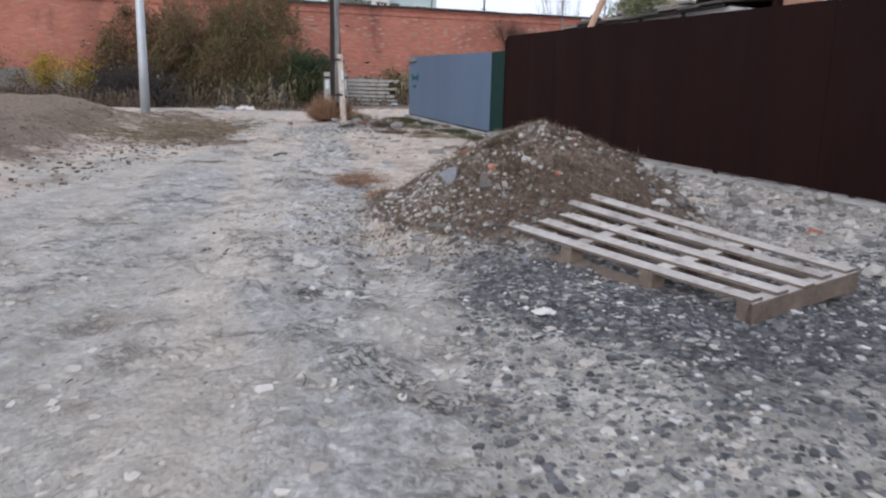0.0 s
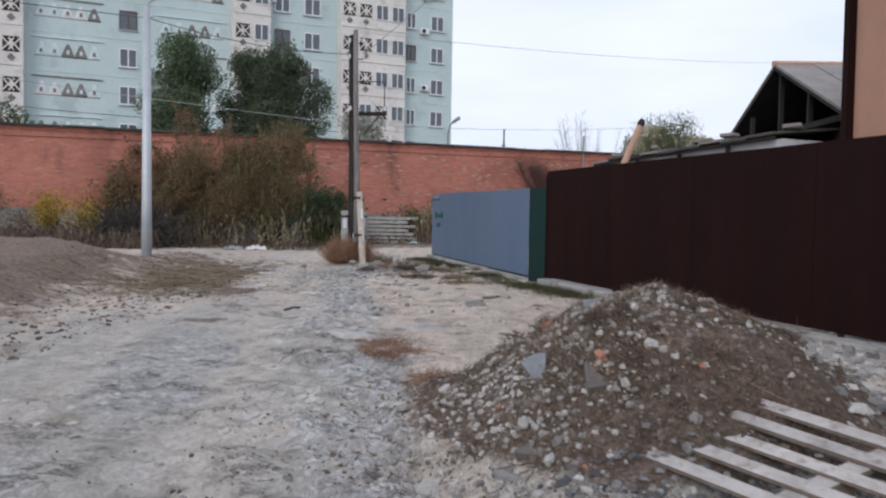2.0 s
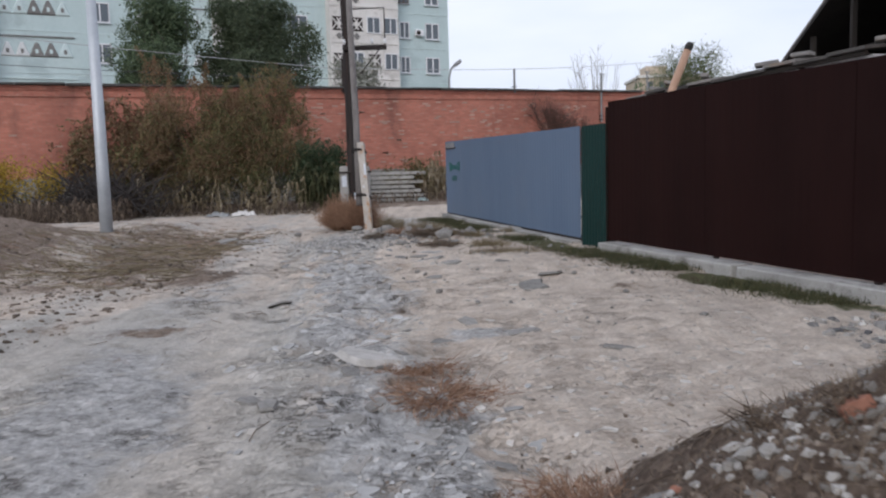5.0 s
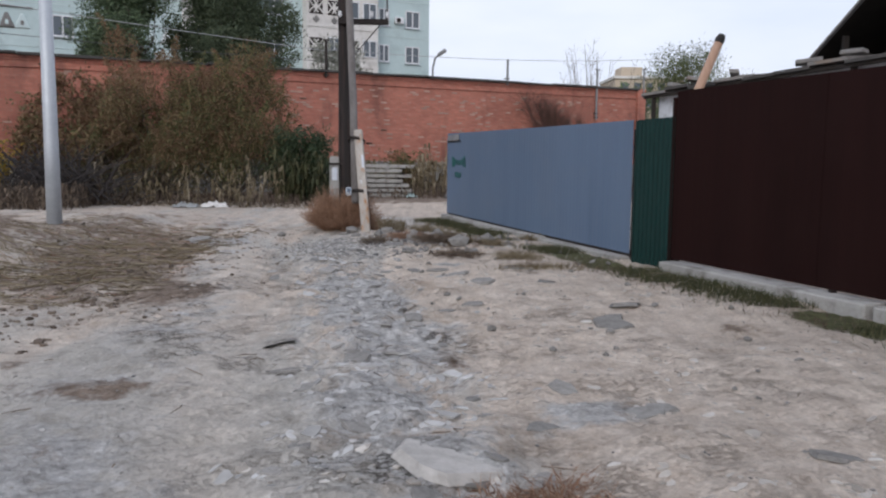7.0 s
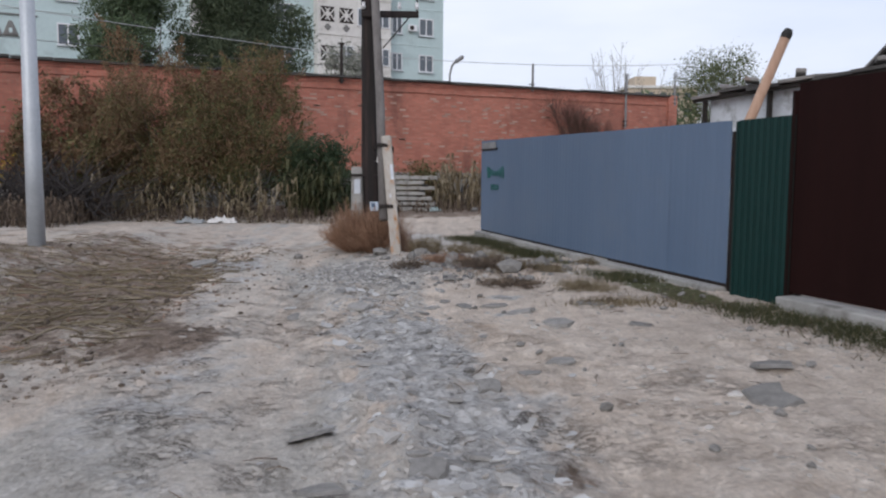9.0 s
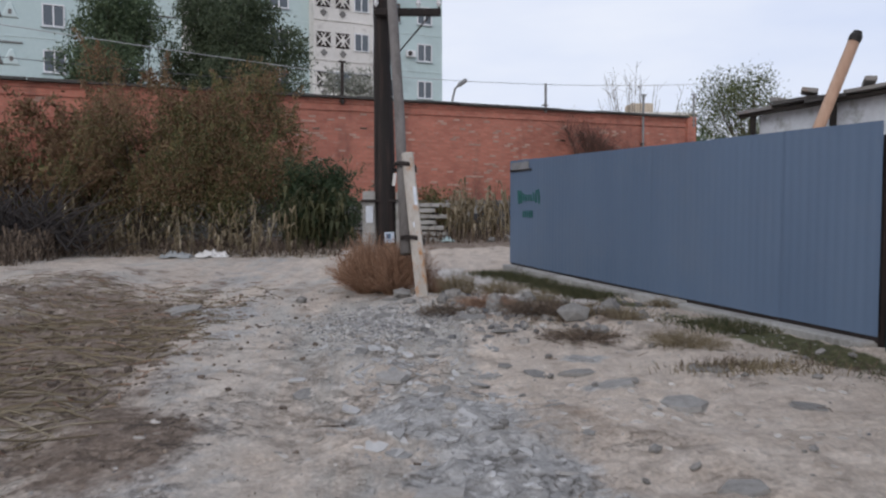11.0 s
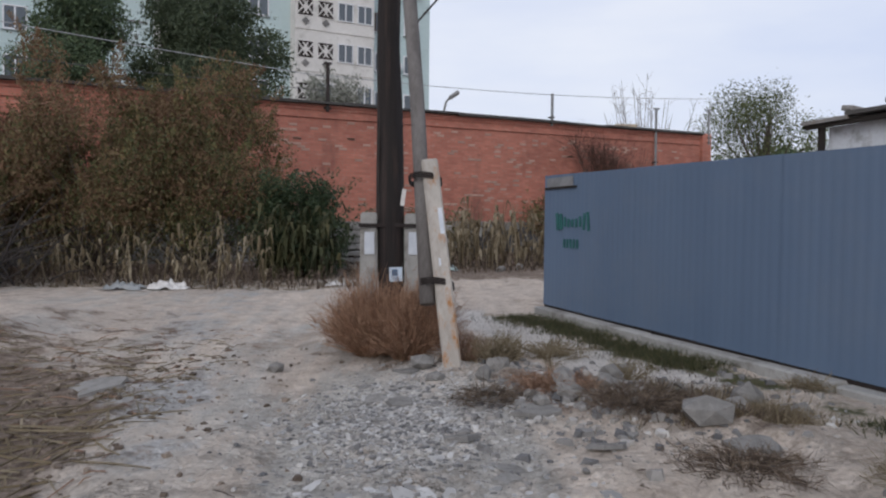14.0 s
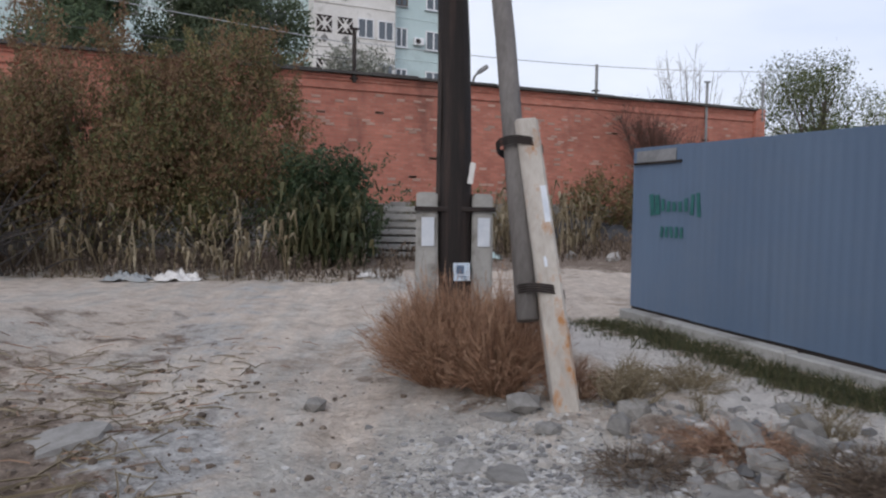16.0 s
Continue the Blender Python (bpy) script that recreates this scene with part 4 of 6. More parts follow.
def utility_pole():
    z0 = gz(PX, PY)
    p = thing("utility_pole", (PX, PY, z0), "dark tarred wooden utility pole bound to two concrete stubs", "utility pole")
    bm = bmesh.new()
    pts = [(PX + 0.012 * math.sin(k * 1.9) - 0.012 * k, PY + 0.01 * math.cos(k * 1.3), z0 - 0.3 + k * 0.62) for k in range(12)]
    rod(bm, pts, [0.175 - 0.0055 * k + 0.006 * math.sin(k * 2.7) for k in range(12)], 14)
    part("shaft", bm, TAR_WOOD, p, smooth=True)
    bm = bmesh.new()
    rod(bm, [(PX - 0.19, PY - 0.06, 1.75), (PX - 0.185, PY - 0.04, 3.2), (PX - 0.15, PY - 0.02, 5.0)], 0.028, 6)
    part("conduit", bm, DARK_STEEL, p)
    for sx, top, w in ((-0.3, 1.84, 0.2), (0.225, 1.83, 0.19)):
        x = PX + sx
        bm = bmesh.new()
        hexa(bm, [(x - w / 2 - 0.01, PY - 0.13, z0 - 0.3), (x + w / 2 + 0.01, PY - 0.13, z0 - 0.3), (x + w / 2 + 0.01, PY + 0.12, z0 - 0.3), (x - w / 2 - 0.01, PY + 0.12, z0 - 0.3)],
             [(x - w / 2, PY - 0.11, top), (x + w / 2, PY - 0.11, top), (x + w / 2, PY + 0.1, top), (x - w / 2, PY + 0.1, top)])
        bmesh.ops.bevel(bm, geom=list(bm.edges), offset=0.018, segments=2, affect="EDGES")
        stub = part("concrete_stub", bm, CONCRETE, p, "weathered concrete stub post")
        part("painted_patch", boxed((x + 0.01, PY - 0.128, 1.47), (w * 0.6, 0.006, 0.27)), WHITEWASH, stub, "pale whitewashed patch")
    for h in (1.67, 0.78):
        bm = bmesh.new()
        for k in range(3):
            a = [(PX - 0.41, PY - 0.15), (PX + 0.335, PY - 0.15), (PX + 0.335, PY + 0.14), (PX - 0.41, PY + 0.14), (PX - 0.41, PY - 0.15)]
            for q, w in zip(a, a[1:]):
                rod(bm, [(*q, h + 0.014 * k), (*w, h + 0.014 * k)], 0.008, 5)
        if h > 1:
            part("wire_binding", bm, DARK_STEEL, p)
        else:
            bm.free()
    nz = 1.10
    note = part("paper_notice", boxed((PX + 0.03, PY - 0.182, nz), (0.155, 0.006, 0.17), Euler((0, radians(-2), 0)).to_matrix()), PAPER, p, "small faded paper notice")
    bm = bmesh.new()
    box(bm, (PX + 0.015, PY - 0.187, nz + 0.02), (0.07, 0.003, 0.08))
    for k in range(3):
        box(bm, (PX + 0.03 + 0.015 * k, PY - 0.187, nz - 0.04 - 0.017 * k), (0.08 - 0.02 * k, 0.003, 0.008))
    part("printed_marks", bm, NOTICE_INK, note)
    part("torn_scrap", boxed((PX + 0.11, PY - 0.155, 2.02), (0.05, 0.005, 0.2), Euler((0, radians(8), 0)).to_matrix()), RAG, p, "torn pale paper scrap")
    arm = part("cross_arm", boxed((PX + 0.33, PY - 0.2, 4.63), (1.05, 0.1, 0.11), None, 0.01), TAR_WOOD, p, "dark timber cross arm")
    bm = bmesh.new()
    rod(bm, [(PX + 0.82, PY - 0.2, 4.6), (PX + 0.82, PY - 0.2, 5.55), (PX + 0.05, PY - 0.15, 5.55)], 0.018, 6)
    rod(bm, [(PX + 0.72, PY - 0.22, 4.62), (PX + 0.2, PY - 0.2, 4.02)], 0.014, 6)
    part("steel_brace", bm, DARK_STEEL, p)
    for x, z in ((-0.16, 4.72), (0.5, 4.72), (0.82, 4.72), (-0.2, 6.2), (0.2, 6.2), (-0.2, 6.65), (0.2, 6.65)):
        bm = bmesh.new()
        rod(bm, [(PX + x, PY - 0.2, z), (PX + x, PY - 0.2, z + 0.05), (PX + x, PY - 0.2, z + 0.07), (PX + x, PY - 0.2, z + 0.12)], [0.02, 0.045, 0.03, 0.038], 8)
        part("insulator", bm, UPVC, p)
    for z in (6.2, 6.65):
        bm = bmesh.new()
        rod(bm, [(PX - 0.2, PY - 0.2, z - 0.02), (PX + 0.2, PY - 0.2, z - 0.02)], 0.016, 6)
        part("insulator_hook", bm, DARK_STEEL, p)
    return p


utility_pole()


def strut_pole():
    foot = Vector((-2.80, 22.12, gz(-2.8, 22.1)))
    st = thing("pole_strut", foot, "leaning grey wooden strut tied to a rust-stained concrete post", "pole strut")
    a, b = Vector((-2.815, 22.14, foot.z - 0.25)), Vector((-3.035, 22.93, 2.30))
    d = (b - a).normalized()
    side = d.cross(Vector((0, 1, 0))).normalized()
    fwd = d.cross(side).normalized()
    rot = Matrix((side, fwd, d)).transposed()
    bm = bmesh.new()
    box(bm, (a + b) / 2, (0.16, 0.18, (b - a).length), rot, 0.018)
    stub = part("concrete_post", bm, RUSTY, st)
    for k, (w, h, u) in enumerate(((0.04, 0.26, 1.65), (0.02, 0.07, 1.25))):
        part("painted_patch", boxed(a + d * u - fwd * 0.0 + side * (0.01 if k else -0.045) + Vector((0, -0.093, 0)), (w, 0.006, h), rot), WHITEWASH, stub, "flaking white paint patch")
    bm = bmesh.new()
    p0, p1 = Vector((-3.055, 22.48, 0.97)), Vector((PX - 0.03, PY - 0.15, 7.0))
    rod(bm, [p0, p0.lerp(p1, 0.33) + Vector((0.02, 0, 0)), p0.lerp(p1, 0.66), p1], [0.074, 0.074, 0.072, 0.07], 12)
    part("timber_strut", bm, GREY_WOOD, st, smooth=True)
    for u in (0.97, 2.02):
        c = a + d * u + Vector((-0.065, 0.06, 0.02))
        bm = bmesh.new()
        for k in range(4):
            ring = [c + side * (0.15 * math.cos(t)) * (1 if math.cos(t) > 0 else 1.1) + fwd * (0.16 * math.sin(t)) + d * (0.016 * k + 0.03 * math.cos(t)) for t in np.linspace(0, math.tau, 14)]
            rod(bm, ring, 0.007, 5)
        part("wire_binding", bm, DARK_STEEL, st)


strut_pole()


def lamp_post():
    x, y, z = -8.55, 22.46, gz(-8.55, 22.46) - 0.05
    lp = thing("street_lamp", (x, y, z), "pale grey steel street lamp post with a single arm", "street lamp")
    bm = bmesh.new()
    rod(bm, [(x, y, z - 0.4), (x, y, z + 1.4), (x, y, 7.0)], [0.135, 0.125, 0.09], 14)
    part("post", bm, STEEL, lp, smooth=True)
    bm = bmesh.new()
    rod(bm, [(x, y, z - 0.02), (x, y, z + 0.05)], [0.2, 0.2], 14)
    part("base_collar", bm, CONCRETE, lp)
    bm = bmesh.new()
    rod(bm, [(x, y, 6.9), (x + 0.1, y - 0.05, 7.15), (x + 0.4, y - 0.1, 7.24)], 0.03, 8)
    part("arm", bm, STEEL, lp)
    bm = bmesh.new()
    rot = Euler((0, radians(-12), radians(-10))).to_matrix()
    box(bm, (x + 0.7, y - 0.14, 7.31), (0.66, 0.22, 0.1), rot, 0.035)
    head = part("lamp_head", bm, UPVC, lp)
    part("lens", boxed((x + 0.76, y - 0.15, 7.26), (0.4, 0.17, 0.03), rot, 0.01), GLASS, head)
    bm = bmesh.new()
    rod(bm, [(x - 0.25, y, 6.75), (x + 0.2, y, 6.75)], 0.025, 6)
    part("bracket", bm, STEEL, lp)


lamp_post()


def street_lamp_far():
    x, y = -0.72, 56.2
    lp = thing("street_lamp", (x - 0.2, y, 0.6), "grey street lamp behind the brick wall", "street lamp")
    bm = bmesh.new()
    rod(bm, [(x - 0.25, y, 0.5), (x - 0.25, y, 7.6), (x - 0.12, y, 8.15), (x + 0.1, y, 8.4)], 0.06, 8)
    part("post", bm, GREY_PAINT, lp)
    part("lamp_head", boxed((x + 0.3, y, 8.52), (0.6, 0.3, 0.22), Euler((0, radians(-35), 0)).to_matrix(), 0.06), GREY_PAINT, lp)


street_lamp_far()

# pipes and bracket posts on the wall
for s, top, bottom, r, cap in ((-8.33, 6.40, 5.0, 0.055, 1), (0.0, 6.30, 5.2, 0.05, 0), (5.0, 6.20, 3.9, 0.05, 1), (7.9, 6.4, 5.0, 0.05, 1)):
    p0 = on_wall(s, 0.1, bottom)
    wp = thing("wall_post", p0, "thin dark steel post fixed to the brick wall", "post", "posts on the brick wall")
    bm = bmesh.new()
    rod(bm, [p0, on_wall(s, 0.1, top)], r, 8)
    part("tube", bm, DARK_STEEL if r > 0.052 else GREY_PAINT, wp)
    for z in (bottom + 0.1, bottom + 0.28):
        part("clamp", boxed(on_wall(s, 0.06, z), (0.2, 0.16, 0.04), WALL_ROT), DARK_STEEL, wp)
    if cap:
        part("cap", boxed(on_wall(s, 0.1, top), (0.22, 0.12, 0.05), WALL_ROT), DARK_STEEL if r > 0.052 else GREY_PAINT, wp)


def cable(a, b, sag, r=0.012, material=None, label="thin overhead cable sagging between poles"):
    a, b = Vector(a), Vector(b)
    bm = bmesh.new()
    rod(bm, [a.lerp(b, k / 16) - Vector((0, 0, sag * 4 * (k / 16) * (1 - k / 16))) for k in range(17)], r, 5)
    return single("overhead_cable", bm, material or CABLE, a, label, "cable", "overhead cables")


cable(on_wall(-40, 1.2, 8.2), on_wall(-8.33, 0.1, 6.0), 0.25, 0.013, PALE_CABLE)
cable(on_wall(-8.33, 0.1, 6.05), on_wall(14, -0.5, 7.6), 0.35, 0.012, PALE_CABLE)
cable(on_wall(-8.33, 0.1, 5.6), on_wall(-30, 0.6, 6.1), 0.2, 0.011, CABLE)
cable((PX - 0.2, PY - 0.2, 6.32), (-8.6, 22.46, 6.75), 0.2, 0.012, CABLE)
cable((-8.75, 22.46, 6.75), (-36, 12, 9.5), 0.6, 0.012, CABLE)
cable((PX + 0.2, PY - 0.2, 6.32), (10, 4, 12.5), 0.4, 0.008, PALE_CABLE)
cable((PX + 0.1, PY, 7.0), (30, 52, 12.5), 0.7, 0.008, PALE_CABLE)

# ---- stack of concrete slabs by the wall ----


def slab_stack():
    c = Vector((-3.5, 34.9, gz(-3.5, 34.9)))
    r = random.Random(2)
    n = 7
    h = (1.72 - c.z) / n
    for i in range(n):
        rot = Euler((0, radians(r.uniform(-0.5, 0.5)), radians(6 + r.uniform(-1.5, 1.5)))).to_matrix()
        at = c + Vector((r.uniform(-0.07, 0.07) - (0.35 if i in (3, 5) else 0), r.uniform(-0.05, 0.05), h * (i + 0.5)))
        bm = boxed(at, (2.85 if i != 2 else 2.6, 1.1, h * 0.72), rot, 0.012)
        single("concrete_slab", bm, CONCRETE, at - Vector((0, 0, h * 0.36)), "grey concrete slab in a stack by the wall", "concrete slab", "stacked concrete slabs")
        if i:
            for sx in (-1.05, 1.0):
                q = c + Vector((sx + r.uniform(-0.1, 0.1), 0, h * i))
                single("wood_spacer", boxed(q, (0.1, 1.0, h * 0.27), rot), DARK_TIMBER, q - Vector((0, 0, h * 0.13)), "dark wooden spacer between concrete slabs", "spacer", "spacers between slabs")


slab_stack()

# ---- buildings behind the fence ----


def shed():
    a, b = Vector((4.35, 29.9, 3.75)), Vector((7.6, 22.4, 4.0))
    d = (b - a).normalized()
    n = Vector((-d.y, d.x, 0)).normalized()
    if n.x < 0:
        n = -n
    sh = thing("shed", (a.x + 0.3, a.y, 0.4), "low whitewashed shed with a sagging felt roof", "shed")
    w0, w1 = a + n * 0.35 + d * 0.35, b + n * 0.35
    w2, w3 = b + n * 3.6, a + n * 3.6 + d * 0.35
    bm = bmesh.new()
    hexa(bm, [(*p.xy, 0.2) for p in (w0, w1, w2, w3)], [(*p.xy, p.z - 0.14) for p in (w0, w1, w2, w3)])
    part("wall", bm, SHED_WHITE, sh)
    r = random.Random(8)
    k = 9
    for i in range(k):
        p, q = a.lerp(b, i / k), a.lerp(b, (i + 1.06) / k)
        z = r.uniform(-0.04, 0.05)
        lift = Vector((0, 0, 0.42))
        bm = bmesh.new()
        pts = [p, q, q + n * 4.0 + lift, p + n * 4.0 + lift]
        hexa(bm, [(v.x, v.y, v.z + z - 0.07) for v in pts], [(v.x, v.y, v.z + z) for v in pts])
        part("roof_sheet", bm, ROOF_FELT if i % 3 else SLATE, sh)
    bm = bmesh.new()
    rod(bm, [a + n * 0.12 - Vector((0, 0, 0.12)), b + n * 0.12 - Vector((0, 0, 0.12))], 0.055, 6)
    part("eave_beam", bm, DARK_TIMBER, sh)
    for i in range(4):
        p = a.lerp(b, (i + 0.15) / 4) + n * 0.2
        part("eave_post", boxed((p.x, p.y, p.z - 0.9), (0.1, 0.1, 1.5)), DARK_TIMBER, sh)
    for i in range(6):
        p = a.lerp(b, (i + r.random()) / 6) + n * r.uniform(0.3, 1.2)
        bm = boxed((p.x, p.y, p.z + 0.18), (r.uniform(0.25, 0.7), r.uniform(0.2, 0.5), 0.1), Euler((r.uniform(-0.2, 0.2), 0.1, r.uniform(0, 3))).to_matrix(), 0.02)
        part("loose_roof_slate", bm, SLATE, sh)


shed()


def barn():
    x0, x1, yr, ye0, ye1, zr, ze = 9.75, 19.0, 27.0, 22.6, 31.3, 6.6, 4.6
    b = thing("barn", (x0, yr, 0.4), "old open-gabled barn with a grey corrugated roof", "barn")

    def slope(y0, z0, y1, z1, count):
        for i in range(count):
            u, w = x0 - 0.25 + i * (x1 - x0 + 0.25) / count, x0 - 0.25 + (i + 1.05) * (x1 - x0 + 0.25) / count
            bm = bmesh.new()
            dz = 0.015 * (i % 2) + 0.02 * math.sin(i * 2.1)
            hexa(bm, [(u, y0, z0 + dz), (w, y0, z0 + dz), (w, y1, z1 + dz), (u, y1, z1 + dz)], [(u, y0, z0 + 0.08 + dz), (w, y0, z0 + 0.08 + dz), (w, y1, z1 + 0.08 + dz), (u, y1, z1 + 0.08 + dz)])
            part("roof_sheet", bm, SLATE, b)
    slope(ye0 - 0.3, ze - 0.15, yr, zr, 8)
    slope(ye1 + 0.3, ze - 0.15, yr, zr, 8)
    # Dark sheet added under each slope, giving the roof's inner shade as colour
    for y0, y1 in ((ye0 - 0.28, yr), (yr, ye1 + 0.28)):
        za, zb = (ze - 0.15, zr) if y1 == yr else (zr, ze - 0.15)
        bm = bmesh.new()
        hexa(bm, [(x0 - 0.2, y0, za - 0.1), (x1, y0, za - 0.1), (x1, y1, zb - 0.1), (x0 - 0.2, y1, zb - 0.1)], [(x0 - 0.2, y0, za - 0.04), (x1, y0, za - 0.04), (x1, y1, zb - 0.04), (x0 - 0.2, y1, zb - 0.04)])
        part("roof_shade_sheet", bm, DARK_TIMBER, b)
    bm = bmesh.new()
    rod(bm, [(x0 - 0.3, yr, zr + 0.08), (x1, yr, zr + 0.08)], 0.1, 6)
    part("ridge_cap", bm, FRESH_WOOD, b)
    for y0, y1 in ((ye0 - 0.2, yr), (ye1 + 0.2, yr)):
        bm = bmesh.new()
        rod(bm, [(x0 - 0.2, y0, ze - 0.16), (x0 - 0.2, y1, zr - 0.06)], 0.07, 4)
        part("rafter", bm, DARK_TIMBER, b)
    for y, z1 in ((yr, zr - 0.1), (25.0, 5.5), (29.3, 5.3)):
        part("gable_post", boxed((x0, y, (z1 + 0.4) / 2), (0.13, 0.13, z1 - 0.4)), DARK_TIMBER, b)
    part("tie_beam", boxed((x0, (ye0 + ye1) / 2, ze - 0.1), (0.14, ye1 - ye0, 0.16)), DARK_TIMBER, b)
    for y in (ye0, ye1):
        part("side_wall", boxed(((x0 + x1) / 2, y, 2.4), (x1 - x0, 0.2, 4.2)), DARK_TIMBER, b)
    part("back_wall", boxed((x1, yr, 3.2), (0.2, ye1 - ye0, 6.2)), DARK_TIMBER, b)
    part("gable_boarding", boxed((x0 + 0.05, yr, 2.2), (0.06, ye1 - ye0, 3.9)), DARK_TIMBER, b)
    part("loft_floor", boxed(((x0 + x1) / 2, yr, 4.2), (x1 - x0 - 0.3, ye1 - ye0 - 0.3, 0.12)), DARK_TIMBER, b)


barn()


def terracotta_house():
    h = thing("house", (7.65, 18.5, 0.3), "terracotta rendered house with a brown downpipe", "house")
    part("wall", boxed((12.0, 13.7, 4.1), (8.6, 9.6, 8.0)), TERRACOTTA, h)
    part("roof", boxed((12.0, 13.7, 8.2), (9.4, 10.4, 0.24)), BROWN, h)
    bm = bmesh.new()
    rod(bm, [(7.6, 18.6, 0.4), (7.6, 18.6, 8.0)], 0.09, 8)
    part("downpipe", bm, BROWN, h, "dark brown corner downpipe")
    part("corner_board", boxed((7.66, 18.53, 4.1), (0.16, 0.16, 7.9)), BROWN, h)
    for y in (15.65, 12.4):
        bm = bmesh.new()
        for dy in (-0.7, 0, 0.7):
            box(bm, (7.68, y + dy, 3.4), (0.1, 0.08, 1.4))
        for dz in (-0.68, 0.68):
            box(bm, (7.682, y, 3.4 + dz), (0.1, 1.48, 0.08))
        win = part("window", bm, UPVC, h)
        for dy in (-0.35, 0.35):
            part("pane", boxed((7.70, y + dy, 3.4), (0.03, 0.64, 1.3)), GLASS, win)


terracotta_house()


def leaning_timber():
    top = Vector((5.38, 26.85, 4.86))
    low = Vector((3.55, 26.7, gz(3.55, 26.7)))
    lt = thing("leaning_timber", low, "raw pine timber with a charred tip leaning behind the fence", "timber")
    bm = bmesh.new()
    u = low.lerp(top, 0.955)
    rod(bm, [low - Vector((0, 0, 0.1)), u], [0.115, 0.105], 10)
    part("shaft", bm, FRESH_WOOD, lt, smooth=True)
    bm = bmesh.new()
    rod(bm, [u, u.lerp(top, 0.5), top], [0.11, 0.118, 0.08], 10)
    part("charred_tip", bm, CHAR, lt, "black charred tip")


leaning_timber()
fb = thing("apartment_building", (40, 160, 0), "beige building far behind the wall", "apartment building")
part("wall", boxed((42, 162, 9.2), (13, 12, 18.6)), BEIGE, fb)
part("roof", boxed((42, 162, 18.7), (13.6, 12.6, 0.5)), CREAM, fb)
part("stair_house", boxed((39, 160, 19.8), (4, 5, 2.0)), BEIGE, fb)
for k in range(5):
    for j in range(2):
        part("window", boxed((37.4 + 2.3 * k, 155.97, 17 - 3 * j), (1.2, 0.1, 1.4)), GLASS, fb)


# ---- plants ----
def leaf_cloud(centres, radii, count, size, rnd, flat=0.6, droop=0.0):
    """Leaf blades in clumps: verts and faces of many small folded leaves."""
    c = np.asarray(centres)
    r = np.asarray(radii)
    k = rnd.choice(len(c), count, p=(r[:, 0] * r[:, 2]) / (r[:, 0] * r[:, 2]).sum())
    d = rnd.normal(size=(count, 3))
    d /= np.linalg.norm(d, axis=1)[:, None]
    p = c[k] + d * r[k] * (rnd.uniform(0.35, 1.0, (count, 1)) ** 0.6)
    p += rnd.normal(size=(count, 3)) * 0.06 * r[k]
    return p


def blades(p, size, rnd, up=0.3, aspect=2.2):
    """A narrow diamond leaf at each point."""
    n = len(p)
    a = rnd.normal(size=(n, 3))
    a[:, 2] += up
    a /= np.linalg.norm(a, axis=1)[:, None]
    b = np.cross(a, rnd.normal(size=(n, 3)))
    b /= np.linalg.norm(b, axis=1)[:, None] + 1e-9
    s = size * rnd.uniform(0.6, 1.5, (n, 1))
    v = np.stack([p, p + a * s * 0.5 + b * s * 0.5 / aspect, p + a * s, p + a * s * 0.5 - b * s * 0.5 / aspect], 1).reshape(-1, 3)
    f = [(4 * i, 4 * i + 1, 4 * i + 2, 4 * i + 3) for i in range(n)]
    return v, f


def add_mesh(name, v, f, material, parent, label=""):
    base = BASE[parent.name]
    ob = raw_mesh(name, v, f, [material], base)
    ob.parent = parent
    BASE[ob.name] = base
    return tagged(ob, label)


def stems(parent, name, foot, clumps, r0, rnd, kinks=3):
    for c in clumps:
        bm = bmesh.new()
        c = Vector(c)
        pts = [foot.lerp(c, k / kinks) + Vector(rnd.normal(size=3)) * 0.06 * (c - foot).length * (0 < k < kinks) for k in range(kinks + 1)]
        rod(bm, pts, [r0 * (1 - 0.85 * k / kinks) for k in range(kinks + 1)], 5, False)
        part(name, bm, BARK, parent)


def shrub(name, label, at, width, height, layers, size, seed, clump=16, stem=0.03, low=0.1, category="bush", bark=None, up=0.5):
    """A many-stemmed bush; layers: (material, number of leaves, lowest and highest share of its height)."""
    rnd = np.random.RandomState(seed)
    foot = Vector((at[0], at[1], gz(*at) if len(at) < 3 else at[2]))
    sh = thing(name, foot, label, category)
    cs, rs = [], []
    for i in range(clump):
        a, q = rnd.uniform(0, math.tau), math.sqrt(rnd.uniform(0, 1))
        h = rnd.uniform(low, 0.92 - 0.42 * q * q)
        cs.append((foot.x + math.cos(a) * q * width * 0.42, foot.y + math.sin(a) * q * width * 0.24, foot.z + h * height))
        rr = min(0.62, width * 0.16) * rnd.uniform(0.75, 1.3)
        rs.append((rr, rr * 0.9, rr * rnd.uniform(0.8, 1.25)))
    stems(sh, "stem", foot, cs, stem, rnd)
    for mat, count, h0, h1 in layers:
        p = leaf_cloud(cs, rs, int(count * 0.72), size, rnd)
        k = rnd.randint(0, len(cs), 90)
        tip = np.array(cs)[k] + np.stack([rnd.normal(size=90) * 0.45, rnd.normal(size=90) * 0.3, rnd.uniform(0.0, 0.5, 90) * height * 0.2 + np.array(rs)[k][:, 2]], 1)
        w = rnd.randint(0, 90, int(count * 0.4))
        u = rnd.uniform(0.1, 1, (len(w), 1))
        p = np.concatenate([p, np.array(cs)[k][w] * (1 - u) + tip[w] * u + rnd.normal(size=(len(w), 3)) * (0.13 * (1.15 - u))])
        count = len(p)
        z = (p[:, 2] - foot.z) / height + rnd.normal(size=count) * 0.06
        p = p[(z > h0) & (z < h1) & (p[:, 2] > foot.z + 0.05)]
